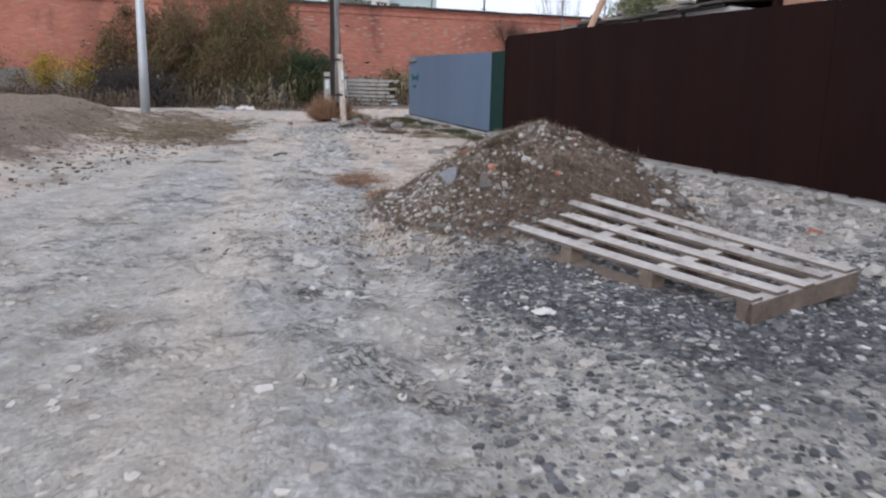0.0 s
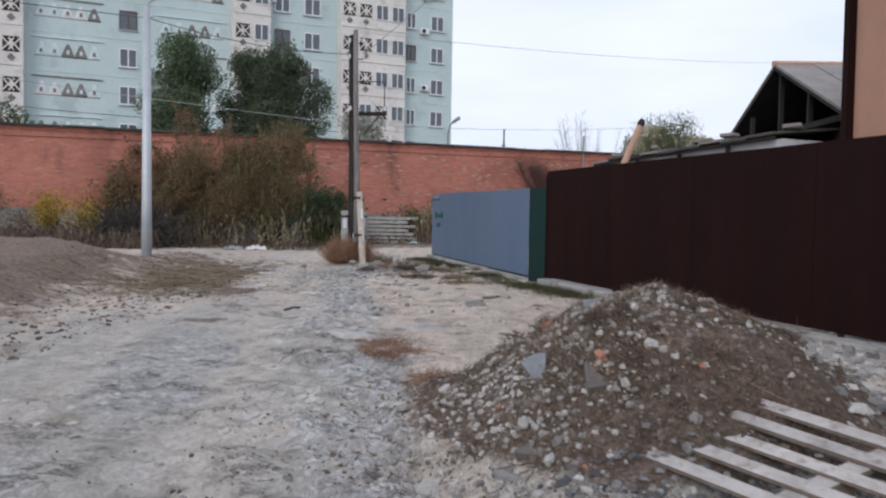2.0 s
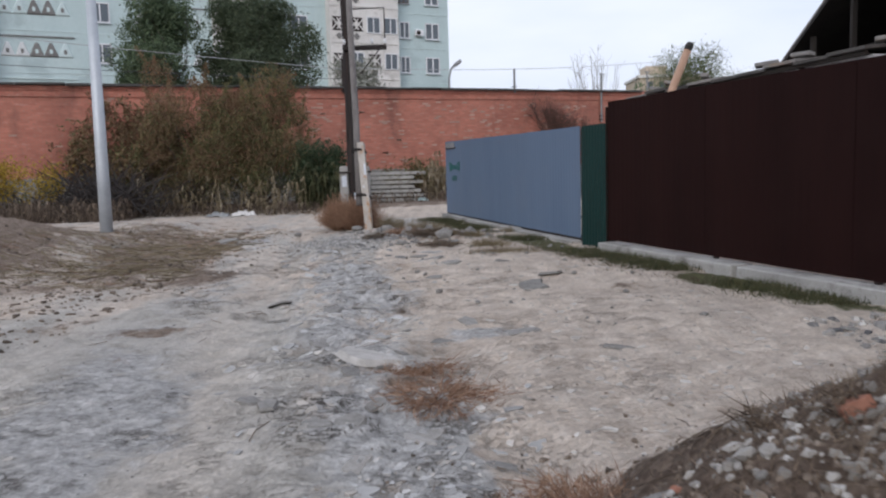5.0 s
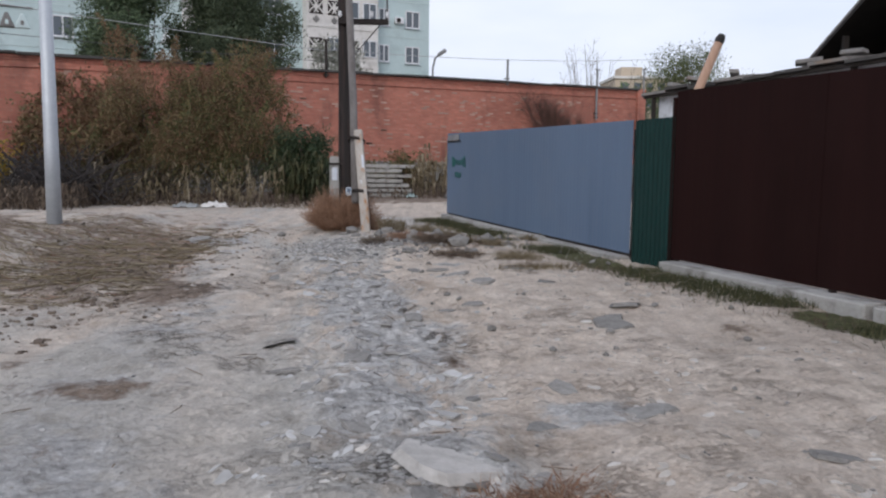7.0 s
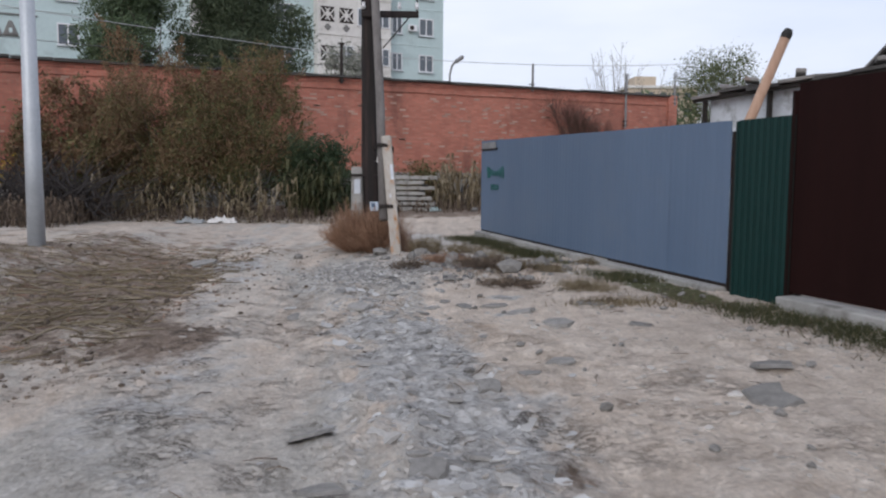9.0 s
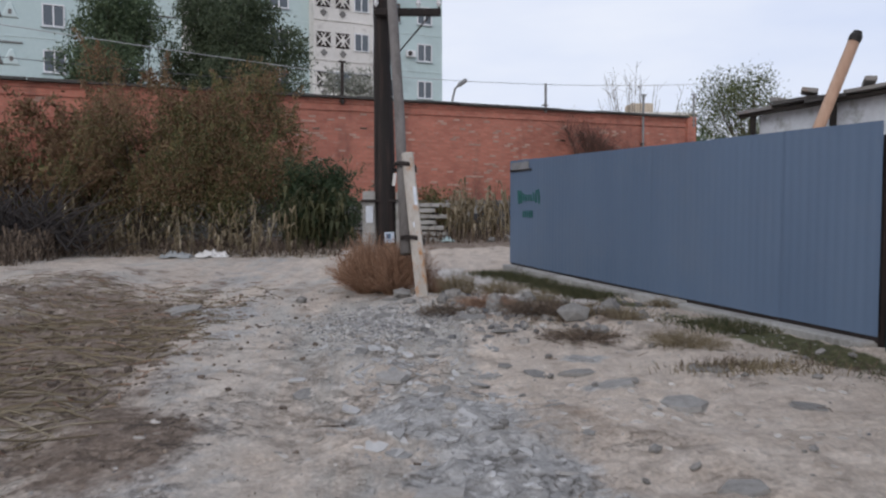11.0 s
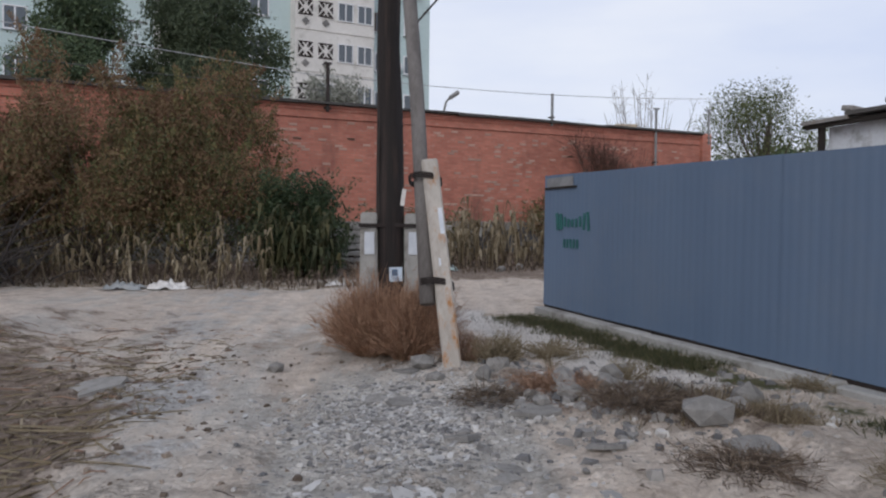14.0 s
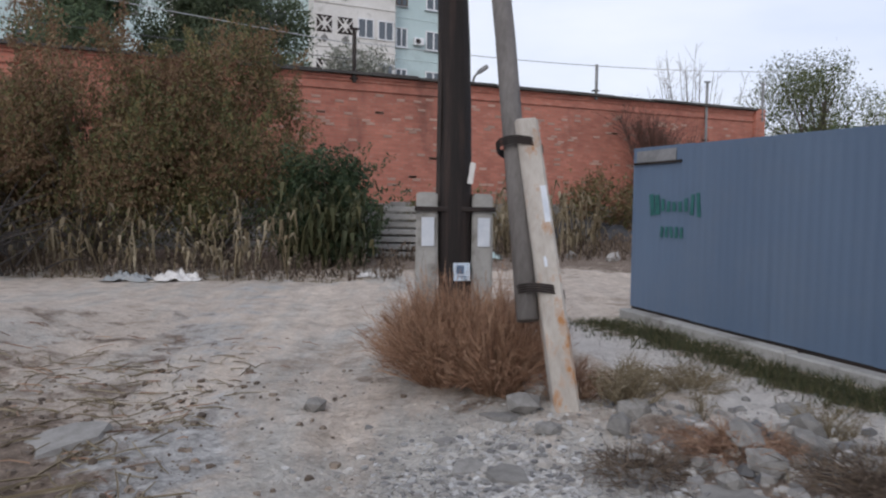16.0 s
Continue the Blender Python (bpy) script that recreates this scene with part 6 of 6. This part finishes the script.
r = random.Random(50)
for i in range(190):
    a = r.uniform(math.radians(95), math.radians(400))
    q = r.uniform(0.08, 1.0)
    if r.random() < 0.68:
        a, q = r.uniform(math.radians(150), math.radians(275)), r.uniform(0.5, 1.05)
    x, y = 1.0 + math.cos(a) * 2.05 * q, 7.95 + math.sin(a) * 1.8 * q
    if x > 0.7 and r.random() < 0.45:
        x -= 0.9
    s = min(0.14, 0.03 + 0.026 * r.expovariate(1.0))
    k = r.random()
    if k < 0.72:
        lay("rubble_stone", r.choice(WHITE_STONES), x, y, s, i, "pale broken lime stone on the rubble heap", "stone", "stones on the heap")
    elif k < 0.965:
        lay("rubble_stone", r.choice(GREY_STONES), x, y, s * 1.1, i, "grey broken stone on the rubble heap", "stone", "stones on the heap")
    else:
        lay("brick_fragment", r.choice(RED_STONES), x, y, s * 1.3, i, "broken red brick lying on the heap", "brick fragment", "brick pieces on the heap")
for i in range(86):
    y = r.uniform(4.8, 12.2)
    fx = float(fence_x(np.array(y)))
    x = r.uniform(max(2.1, fx - 2.6), fx - 0.25)
    s = min(0.4, 0.07 + 0.08 * r.expovariate(1.0))
    k = r.random()
    me = r.choice(WHITE_STONES) if k < 0.45 else r.choice(GREY_STONES) if k < 0.7 else r.choice(GREY_PLATES) if k < 0.93 else r.choice(RED_STONES)
    lay("rubble_stone", me, x, y, s, 1000 + i, "broken stone strewn between heap and brown fence", "stone", "stones by the brown fence")


def shard(x, y, size, points, label, lean, turn, sink=0.1, material=RUBBLE_GREY, thick=0.05):
    """A single broken concrete sheet, standing half out of the heap."""
    bm = bmesh.new()
    a = [bm.verts.new((px * size, -thick / 2, pz * size)) for px, pz in points]
    b = [bm.verts.new((px * size, thick / 2, pz * size)) for px, pz in points]
    n = len(points)
    bm.faces.new(a)
    bm.faces.new(b[::-1])
    for k in range(n):
        bm.faces.new((a[(k + 1) % n], a[k], b[k], b[(k + 1) % n]))
    bmesh.ops.recalc_face_normals(bm, faces=bm.faces)
    bmesh.ops.bevel(bm, geom=list(bm.edges), offset=0.006, segments=1, affect="EDGES")
    ob = link("concrete_shard", bm, material, Vector())
    ob.matrix_world = pose(x, y, gz(x, y) - sink, lean, 0, turn)
    return tagged(ob, label, "concrete shard")


shard(0.0, 7.36, 0.29, ((-0.3, 0.5), (0.05, 0.75), (0.3, 0.78), (0.34, 0.05), (0.2, -0.1)), "grey triangular concrete shard standing in the heap", -38, -14, 0.02, SHARD_GREY)
shard(0.47, 7.82, 0.2, ((-0.35, 0.6), (0.15, 0.7), (0.35, 0.25), (0.2, -0.1), (-0.2, 0.1)), "grey concrete plate on the heap's crest", -48, -18, 0.05, SHARD_GREY)
shard(0.48, 7.02, 0.4, ((-0.42, 0.0), (-0.3, 0.62), (0.38, 0.7), (0.42, 0.1)), "earth-stained concrete plate lying in the heap", -66, 8, 0.03, EARTHY_PLATE)
shard(-0.02, 6.62, 0.3, ((-0.45, 0.0), (-0.35, 0.6), (0.3, 0.62), (0.45, 0.05)), "earth-covered concrete plate at the heap's foot", -75, -20, 0.02, EARTHY_PLATE)
lay("brick_fragment", RED_STONES[0], 0.44, 7.24, 0.11, 61, "broken red brick lying on the heap", "brick fragment", "brick pieces on the heap", 0.25)
lay("brick_fragment", RED_STONES[1], 0.22, 8.25, 0.13, 62, "broken red brick lying on the heap", "brick fragment", "brick pieces on the heap", 0.25)

# paving plates and stones of the track
lay("paving_slab", chunk_mesh("paving_slab", 77, RUBBLE_WHITE, 0.07), -1.78, 11.76, 0.76, 5, "pale cracked concrete slab lying flush in the track", "paving slab", "", 0.42, 0.03)
for i, (x, y, s, red) in enumerate(((-0.15, 14.9, 0.42, 0), (-0.55, 12.5, 0.34, 0), (-0.95, 12.95, 0.3, 0), (-1.2, 12.3, 0.22, 0), (-1.1, 20.1, 0.4, 0), (-2.3, 21.0, 0.42, 0), (-2.0, 20.2, 0.36, 0), (-2.9, 20.5, 0.4, 0), (-2.75, 21.35, 0.45, 0), (-1.55, 21.2, 0.4, 0), (-1.2, 22.6, 0.4, 0), (-0.9, 21.2, 0.3, 0), (-3.5, 21.6, 0.3, 0), (-3.25, 22.25, 0.35, 0), (-2.15, 22.0, 0.36, 0), (-0.6, 18.3, 0.45, 0), (-1.1, 17.4, 0.4, 0), (-0.35, 17.2, 0.35, 0), (-1.6, 18.4, 0.35, 0), (-0.2, 6.05, 0.3, 0), (-0.55, 5.7, 0.22, 0), (0.1, 5.5, 0.26, 0), (0.18, 11.7, 0.34, 0), (-0.43, 12.6, 0.3, 0), (0.15, 15.55, 0.4, 0), (-1.42, 18.0, 0.36, 0), (-1.95, 18.45, 0.34, 0), (-1.48, 18.9, 0.34, 0), (-5.85, 22.1, 0.62, 0), (-3.3, 21.45, 0.34, 0), (-3.6, 22.0, 0.2, 0))):
    lay("brick_fragment" if red else "paving_fragment", r.choice(RED_STONES if red else GREY_PLATES), x, y, s, 2000 + i, "broken red brick on dark cinders" if red else "broken grey paving piece lying in the dust", "brick fragment" if red else "paving fragment", "loose paving pieces", 0.38, 0.1)
for i in range(120):
    y = r.uniform(5.5, 20.0)
    x = -0.35 - 0.156 * y + r.gauss(0.45, 0.42)
    lay("paving_fragment", r.choice(GREY_PLATES + PALE_PLATES), x, y, r.uniform(0.08, 0.30), 3000 + i, "broken grey paving piece set in the track", "paving fragment", "broken paving strip", 0.42, 0.07)
for i in range(60):
    x, y = r.uniform(-2.4, 1.2), r.uniform(12.5, 23)
    if x > float(fence_x(np.array(y))) - 0.4:
        continue
    lay("dirt_clod", r.choice(GREY_STONES), x, y, r.uniform(0.04, 0.11), 4000 + i, "small grey stone on pale sand", "stone", "stones on the track", 0.3)


def scatter(name, label, material, n, place, size, seed, category, flat=0.6, power=5):
    """Countless small stones as one piece of stuff."""
    rnd = np.random.RandomState(seed)
    ring = np.array([(1, 0), (0.3, 0.95), (-0.8, 0.6), (-0.7, -0.7), (0.45, -0.9)])
    base = np.array([(a, b, -0.1) for a, b in ring] + [(a * 0.72, b * 0.72, 0.85) for a, b in ring])
    tri = [(0, 1, 6, 5), (1, 2, 7, 6), (2, 3, 8, 7), (3, 4, 9, 8), (4, 0, 5, 9), (5, 6, 7, 8, 9)]
    v, f = [], []
    for i in range(n):
        x, y = place(rnd)
        s = size[0] + (size[1] - size[0]) * rnd.uniform() ** power
        a = rnd.uniform(0, math.tau)
        m = np.array([[math.cos(a), -math.sin(a), 0], [math.sin(a), math.cos(a), 0], [0, 0, 1]])
        p = (base * rnd.uniform(0.6, 1.2, (10, 3)) * [s, s * rnd.uniform(0.5, 1), s * flat]) @ m.T + [x, y, gz(x, y) - 0.15 * s * flat]
        b = len(v)
        v += list(p)
        f += [tuple(b + k for k in t) for t in tri]
    return tagged(raw_mesh(name, v, f, [material]), label, category, kind="stuff")


def heap_flank(q):
    """A place on the heap's stony flank beside the track."""
    u = q.uniform()
    return -0.5 + 1.3 * u + q.normal() * 0.45, 6.75 + 1.5 * u + q.normal() * 0.4


scatter("earth_clods", "brown earth clods covering the rubble heap", EARTH_CLOD, 3600, lambda q: (0.4 + q.normal() * 1.0, 7.6 + q.normal() * 0.9), (0.012, 0.03), 22, "earth clods", 0.8)
scatter("lime_chips", "pale lime chips spilling down the heap", PALE_CHIP, 1900, heap_flank, (0.008, 0.04), 23, "stone chips", 0.8, 2.6)
scatter("lime_chips", "pale lime chips along the heap crest", PALE_CHIP, 700, lambda q: (1.05 + q.normal() * 0.6, 8.2 + q.normal() * 0.3), (0.010, 0.04), 24, "stone chips", 0.8, 2.6)
scatter("gravel", "stones and clods in the low mound beside the strut", PEBBLE, 1500, lambda q: (-1.6 + q.normal() * 0.75, 21.3 + q.normal() * 0.6), (0.012, 0.08), 25, "gravel", 0.7)
for i in range(34):
    x = r.uniform(-2.7, -0.4)
    lay("rubble_stone", r.choice(GREY_STONES + GREY_PLATES), x, 21.2 - 0.55 * (x + 1.5) + r.gauss(0, 0.42), r.uniform(0.12, 0.36), 6000 + i, "grey stone half buried beside the strut", "stone", "stones beside the strut", 0.3, 0.2)
scatter("cinders", "dark grey cinders and slate chips on the ground", CINDER_STONE, 16000, lambda q: (4.6 - 4.5 * q.uniform() ** 0.75, q.uniform(1.6, 6.5)), (0.008, 0.045), 1, "cinders", 0.4)
scatter("gravel", "pale gravel on the rubble heap", PEBBLE, 600, lambda q: (0.6 + q.normal() * 1.0, 7.7 + q.normal() * 0.85), (0.008, 0.04), 2, "gravel", 0.7)
scatter("gravel", "mixed gravel strewn over the dirt track", PEBBLE, 5500, lambda q: (q.uniform(-6.5, 1.5), q.uniform(2.2, 25) ** 1.0), (0.003, 0.022), 3, "gravel", 0.5)
scatter("gravel", "crushed pale gravel patch before the pole", PEBBLE, 5200, lambda q: (-3.3 + q.normal() * 0.42, 20.8 + q.normal() * 0.6), (0.008, 0.04), 4, "gravel", 0.5)
scatter("gravel", "grey gravel between heap and brown fence", PEBBLE, 7500, lambda q: (q.uniform(1.9, 5.4), q.uniform(4.8, 12.5)), (0.01, 0.09), 5, "gravel", 0.6)
scatter("earth_clods", "loose brown clods on the earth bank", EARTH_CLOD, 4200, lambda q: (-5.0 - abs(q.normal()) * 2.2, q.uniform(7, 23)), (0.006, 0.06), 6, "earth clods", 0.7)
scatter("earth_clods", "loose clods on the track's edge", EARTH_CLOD, 1500, lambda q: (-5.6 + q.normal() * 0.9, q.uniform(15, 24)), (0.006, 0.05), 7, "earth clods", 0.7)


def gz_many(x, y):
    xs, ys, z = LAND["x"], LAND["y"], LAND["z"]
    i, j = np.clip(np.searchsorted(xs, x) - 1, 0, len(xs) - 2), np.clip(np.searchsorted(ys, y) - 1, 0, len(ys) - 2)
    u, w = (x - xs[i]) / (xs[i + 1] - xs[i]), (y - ys[j]) / (ys[j + 1] - ys[j])
    return (z[j, i] * (1 - u) + z[j, i + 1] * u) * (1 - w) + (z[j + 1, i] * (1 - u) + z[j + 1, i + 1] * u) * w


def flake_field(name, label, material, x, y, size, seed, category, tilt=0.1, thick=0.1, lift=0.3):
    """Thin broken plates lying on the ground, each with a ragged outline, as one piece of stuff."""
    rnd = np.random.RandomState(seed)
    n, m = len(x), 7
    s = size[0] + (size[1] - size[0]) * rnd.uniform(size=n) ** 3
    a = np.arange(m)[None, :] * math.tau / m + rnd.uniform(-0.3, 0.3, (n, m))
    rr = rnd.uniform(0.55, 1.1, (n, m)) * s[:, None]
    turn = rnd.uniform(0, math.tau, (n, 1))
    px, py = np.cos(a) * rr, np.sin(a) * rr * rnd.uniform(0.45, 0.95, (n, 1))
    px, py = px * np.cos(turn) - py * np.sin(turn), px * np.sin(turn) + py * np.cos(turn)
    e = 0.05
    z0 = gz_many(x, y)
    sx, sy = (gz_many(x + e, y) - gz_many(x - e, y)) / (2 * e), (gz_many(x, y + e) - gz_many(x, y - e)) / (2 * e)
    sx, sy = sx + rnd.normal(size=n) * tilt, sy + rnd.normal(size=n) * tilt
    sx, sy = np.clip(sx, -0.5, 0.5), np.clip(sy, -0.5, 0.5)
    h = s * thick * rnd.uniform(0.6, 1.5, n) + 0.003
    top = z0[:, None] + sx[:, None] * px + sy[:, None] * py + (h * lift)[:, None] + rnd.normal(size=(n, m)) * 0.06 * h[:, None]
    X, Y = x[:, None] + px, y[:, None] + py
    hi = np.stack([X, Y, top], -1)
    lo = np.stack([X, Y, top - h[:, None] - 0.004], -1)
    v = np.concatenate([hi, lo], 1).reshape(-1, 3)
    f = []
    for i in range(n):
        b = 2 * m * i
        f.append(tuple(range(b, b + m)))
        f += [(b + (k + 1) % m, b + k, b + m + k, b + m + (k + 1) % m) for k in range(m)]
    return tagged(raw_mesh(name, v, f, [material]), label, category, kind="stuff")


def pick(n, seed, place, keep=None):
    """Places for many pieces, thinned by a share from 0 to 1."""
    rnd = np.random.RandomState(seed)
    x, y = place(rnd, n)
    if keep is not None:
        ok = rnd.uniform(size=n) < keep(x, y)
        x, y = x[ok], y[ok]
    ok = x < fence_x(y) - 0.3
    return x[ok], y[ok]


x, y = pick(13000, 31, lambda q, n: (q.uniform(-4.6, 1.6, n), 2.2 + 18 * q.uniform(size=n) ** 1.7), lambda x, y: smooth_step((value_noise(x, y, 0.9, 3, 4) + 0.25) / 0.6) * (1 - 0.85 * np.exp(-((x - track_x(y)) / 0.35) ** 2)) * (heap(x, y) < 0.02))
flake_field("crust_flakes", "curled flakes of dried dirt crust on the track", CRUST_FLAKE, x, y, (0.007, 0.06), 32, "crust flakes", 0.06, 0.08, 0.25)
x, y = pick(4200, 33, lambda q, n: ((lambda w: (-0.35 - 0.156 * w + q.normal(size=n) * 0.38 + 0.35, w))(5.0 + 16 * q.uniform(size=n))), lambda x, y: smooth_step((value_noise(x, y, 1.1, 3, 7) + 0.5) / 0.6) * (heap(x, y) < 0.05))
flake_field("paving_flakes", "flaking grey remains of old paving in the track", PAVING_FLAKE, x, y, (0.008, 0.09), 34, "paving flakes", 0.045, 0.06, 0.22)
x, y = pick(13000, 35, lambda q, n: (5.0 - 5.2 * q.uniform(size=n) ** 0.8, q.uniform(2.0, 6.6, n)), lambda x, y: smooth_step((x + 0.45 - 0.55 * np.clip(4.9 - y, 0, 3) + 0.35 * value_noise(x, y, 1.6, 3, 3)) / 1.0) * (0.45 + 0.55 * smooth_step((y - 3.3) / 1.4)) * (heap(x, y) < 0.1))
flake_field("slate_flakes", "dark slate and cinder flakes on the ground", SLATE_FLAKE, x, y, (0.008, 0.055), 36, "slate flakes", 0.14, 0.1, 0.4)
x, y = pick(2600, 37, lambda q, n: (-3.35 + q.normal(size=n) * 0.42, 21.1 + q.normal(size=n) * 0.55))
flake_field("gravel", "broken pale stone chips before the pole", PAVING_FLAKE, x, y, (0.007, 0.035), 38, "gravel", 0.2, 0.3, 0.5)


def litter(name, label, material, n, xr, yr, length, seed, category, thick=0.004):
    """Fallen stalks and twigs lying flat, as stuff."""
    rnd = np.random.RandomState(seed)
    bm = bmesh.new()
    for i in range(n):
        x, y, a, l = rnd.uniform(*xr), rnd.uniform(*yr), rnd.uniform(0, math.tau), rnd.uniform(*length)
        p = Vector((x, y, gz(x, y) + 0.012))
        e = (x + math.cos(a) * l, y + math.sin(a) * l)
        m = ((x + e[0]) / 2 + rnd.normal() * 0.02, (y + e[1]) / 2)
        rod(bm, [p, (*m, gz(*m) + 0.02), (*e, gz(*e) + 0.014)], [thick, thick, thick * 0.6], 3, False)
    me = bpy.data.meshes.new(name)
    bm.to_mesh(me)
    bm.free()
    me.materials.append(material)
    return tagged(new(name, me), label, category, kind="stuff")


litter("fallen_stalks", "dry straw stalks lying on the bank", STRAW, 1300, (-8.8, -5.1), (16.0, 24.5), (0.06, 0.36), 8, "straw", 0.005)
litter("fallen_stalks", "long pale reed stalks lying beside the track", STRAW, 190, (-7.6, -5.2), (16.8, 21.5), (0.3, 0.85), 28, "straw", 0.008)
litter("fallen_stalks", "broken brown stalks on the bare earth", RUST_STALK, 300, (-8.6, -4.9), (16.5, 25.5), (0.05, 0.25), 18, "straw", 0.005)
litter("fallen_stalks", "dark twigs strewn on the track", BROWN_STALK, 110, (-6, 1), (2.5, 22), (0.04, 0.2), 9, "twigs")
litter("fallen_stalks", "dry stalks under the reeds", STRAW, 220, (-11, -4.5), (30.6, 31.6), (0.1, 0.5), 10, "straw")
litter("fallen_stalks", "twigs on the rubble heap", BROWN_STALK, 160, (-0.6, 2.6), (6.5, 9.3), (0.08, 0.35), 11, "twigs")


def crumpled(name, label, at, size, material, seed, category):
    rnd = np.random.RandomState(seed)
    n = 26
    bm = bmesh.new()
    bmesh.ops.create_grid(bm, x_segments=n, y_segments=n, size=0.5)
    for v in bm.verts:
        x, y = v.co.x, v.co.y
        d = max(0, 1 - 3.6 * (x * x + y * y))
        v.co.x = x * size[0] * (1 + 0.15 * math.sin(9 * y + seed))
        v.co.y = y * size[1] * (1 + 0.15 * math.sin(8 * x + seed))
        v.co.z = size[2] * math.sqrt(d) * (0.15 + 0.85 * abs(float(value_noise(np.array(x * 1.0), np.array(y * 1.0), 6.0, 3, seed)))) + 0.01
    me = bpy.data.meshes.new(name)
    bm.to_mesh(me)
    bm.free()
    me.materials.append(material)
    me.shade_smooth()
    ob = new(name, me)
    ob.location = (at[0], at[1], gz(*at))
    ob.rotation_euler.z = rnd.uniform(-0.3, 0.3)
    return tagged(ob, label, category)


crumpled("discarded_rag", "crumpled dirty white cloth lying at the verge", (-7.7, 30.5), (0.7, 0.45, 0.25), RAG, 2, "cloth")
crumpled("discarded_sack", "flattened grey plastic sack lying at the verge", (-8.5, 30.5), (0.75, 0.45, 0.24), GREY_RAG, 5, "sack")
crumpled("plastic_scrap", "pale plastic scrap on dark cinders", (0.62, 4.55), (0.14, 0.1, 0.05), RAG, 3, "litter")
crumpled("plastic_scrap", "small white litter near the slabs", (-4.6, 31.3), (0.4, 0.25, 0.12), RAG, 4, "litter")
crumpled("plastic_bag", "turquoise plastic bag beside the slab stack", (-2.1, 33.8), (0.4, 0.3, 0.22), PLASTIC, 6, "plastic bag")
# Stands for a dark shape of unknown kind, built as a crumpled sheet
crumpled("tarpaulin", "dark crumpled shape of unknown kind at the wall's foot", (0.5, 40.6), (4.6, 1.3, 1.5), DARK_SHEET, 9, "tarpaulin")
for i, (x, y, s) in enumerate(((-0.9, 33.6, 0.35), (0.3, 33.2, 0.4), (-0.4, 33.9, 0.3), (-3.9, 23.7, 0.22), (-2.95, 22.75, 0.4), (-3.1, 24.2, 0.35))):
    lay("rubble_stone", r.choice(WHITE_STONES + GREY_STONES), x, y, s, 5000 + i, "pale stone lying among the weeds", "stone", "stones in the weeds", 0.3)
for i, (x, y, s) in enumerate(((-2.6, 21.9, 0.2), (-3.0, 21.95, 0.18), (-3.1, 22.3, 0.3), (-2.45, 22.1, 0.24))):
    lay("rubble_stone", GREY_STONES[i], x, y, s, 5100 + i, "grey stone piled at the strut foot", "stone", "stones beside the strut", 0.3)
lay("rubble_stone", GREY_STONES[1], -4.47, 22.75, 0.2, 1, "dark flat stone lying on the track", "stone", "", 0.25, 0.1)


# ---- sprayed writing and a patch on the blue fence ----
def on_blue(u, z, out=0.0185):
    a, b = Vector((*BL_A, 0)), Vector((*BL_B, 0))
    d = (b - a).normalized()
    n = Vector((d.y, -d.x, 0))
    if n.x > 0:
        n = -n
    p = a + d * u + n * out
    return Vector((p.x, p.y, z))


_d = (Vector((*BL_B, 0)) - Vector((*BL_A, 0))).normalized()
BLUE_ROT = Matrix((_d, Vector((-_d.y, _d.x, 0)), Vector((0, 0, 1)))).transposed()
graffiti = thing("sprayed_writing", on_blue(0.5, 1.7), "illegible green sprayed scrawl on the blue-grey fence", "graffiti")
r = random.Random(31)
for k in range(9):
    h = (0.24, 0.22, 0.13, 0.12, 0.1, 0.11, 0.14, 0.22, 0.25)[k]
    part("spray_stroke", boxed(on_blue(0.42 + 0.105 * k, 1.76 - 0.02 * (k in (3, 4, 5))), (0.055 if k not in (0, 1) else 0.08, 0.004, h), BLUE_ROT @ Euler((0, radians(r.uniform(-9, 9)), 0)).to_matrix()), SPRAY, graffiti)
for k in range(5):
    part("spray_stroke", boxed(on_blue(0.62 + 0.09 * k, 1.46), (0.045, 0.004, 0.12), BLUE_ROT @ Euler((0, radians(r.uniform(-14, 14)), 0)).to_matrix()), SPRAY, graffiti)
patch = thing("sheet_patch", on_blue(0.5, 2.3), "small grey patch fixed near the fence's top", "patch")
part("plate", boxed(on_blue(0.47, 2.315), (0.76, 0.005, 0.13), BLUE_ROT), GREY_PAINT, patch)
part("lower_edge", boxed(on_blue(0.5, 2.235, 0.022), (0.9, 0.02, 0.025), BLUE_ROT), DARK_STEEL, patch)

# ---- limed bricks that stand out of the wall ----
pale = []
for k in range(3):
    bm = boxed((0, 0, 0), (0.25, 0.02, 0.068), None, 0.006)
    me = bpy.data.meshes.new("brick")
    bm.to_mesh(me)
    bm.free()
    me.materials.append(PALE_BRICK)
    pale.append(me)
r = random.Random(77)
for i in range(280):
    s = -24 + 31 * r.random() ** 0.8
    if i % 3:
        s = round(r.choice((-13, -9.5, -6.4, -3.2, -1.2, 1.6, 3.0)) + r.gauss(0, 0.6), 2)
    row = r.randint(26, 60)
    s = round(s / 0.26) * 0.26 + 0.13 * (row % 2)
    if row * 0.078 + 0.039 > wall_top(s) - 0.55 or s > 7.3:
        continue
    b = new("brick", pale[i % 3])
    b.parent = wall
    b.location = (s, -0.003, row * 0.078 + 0.039)
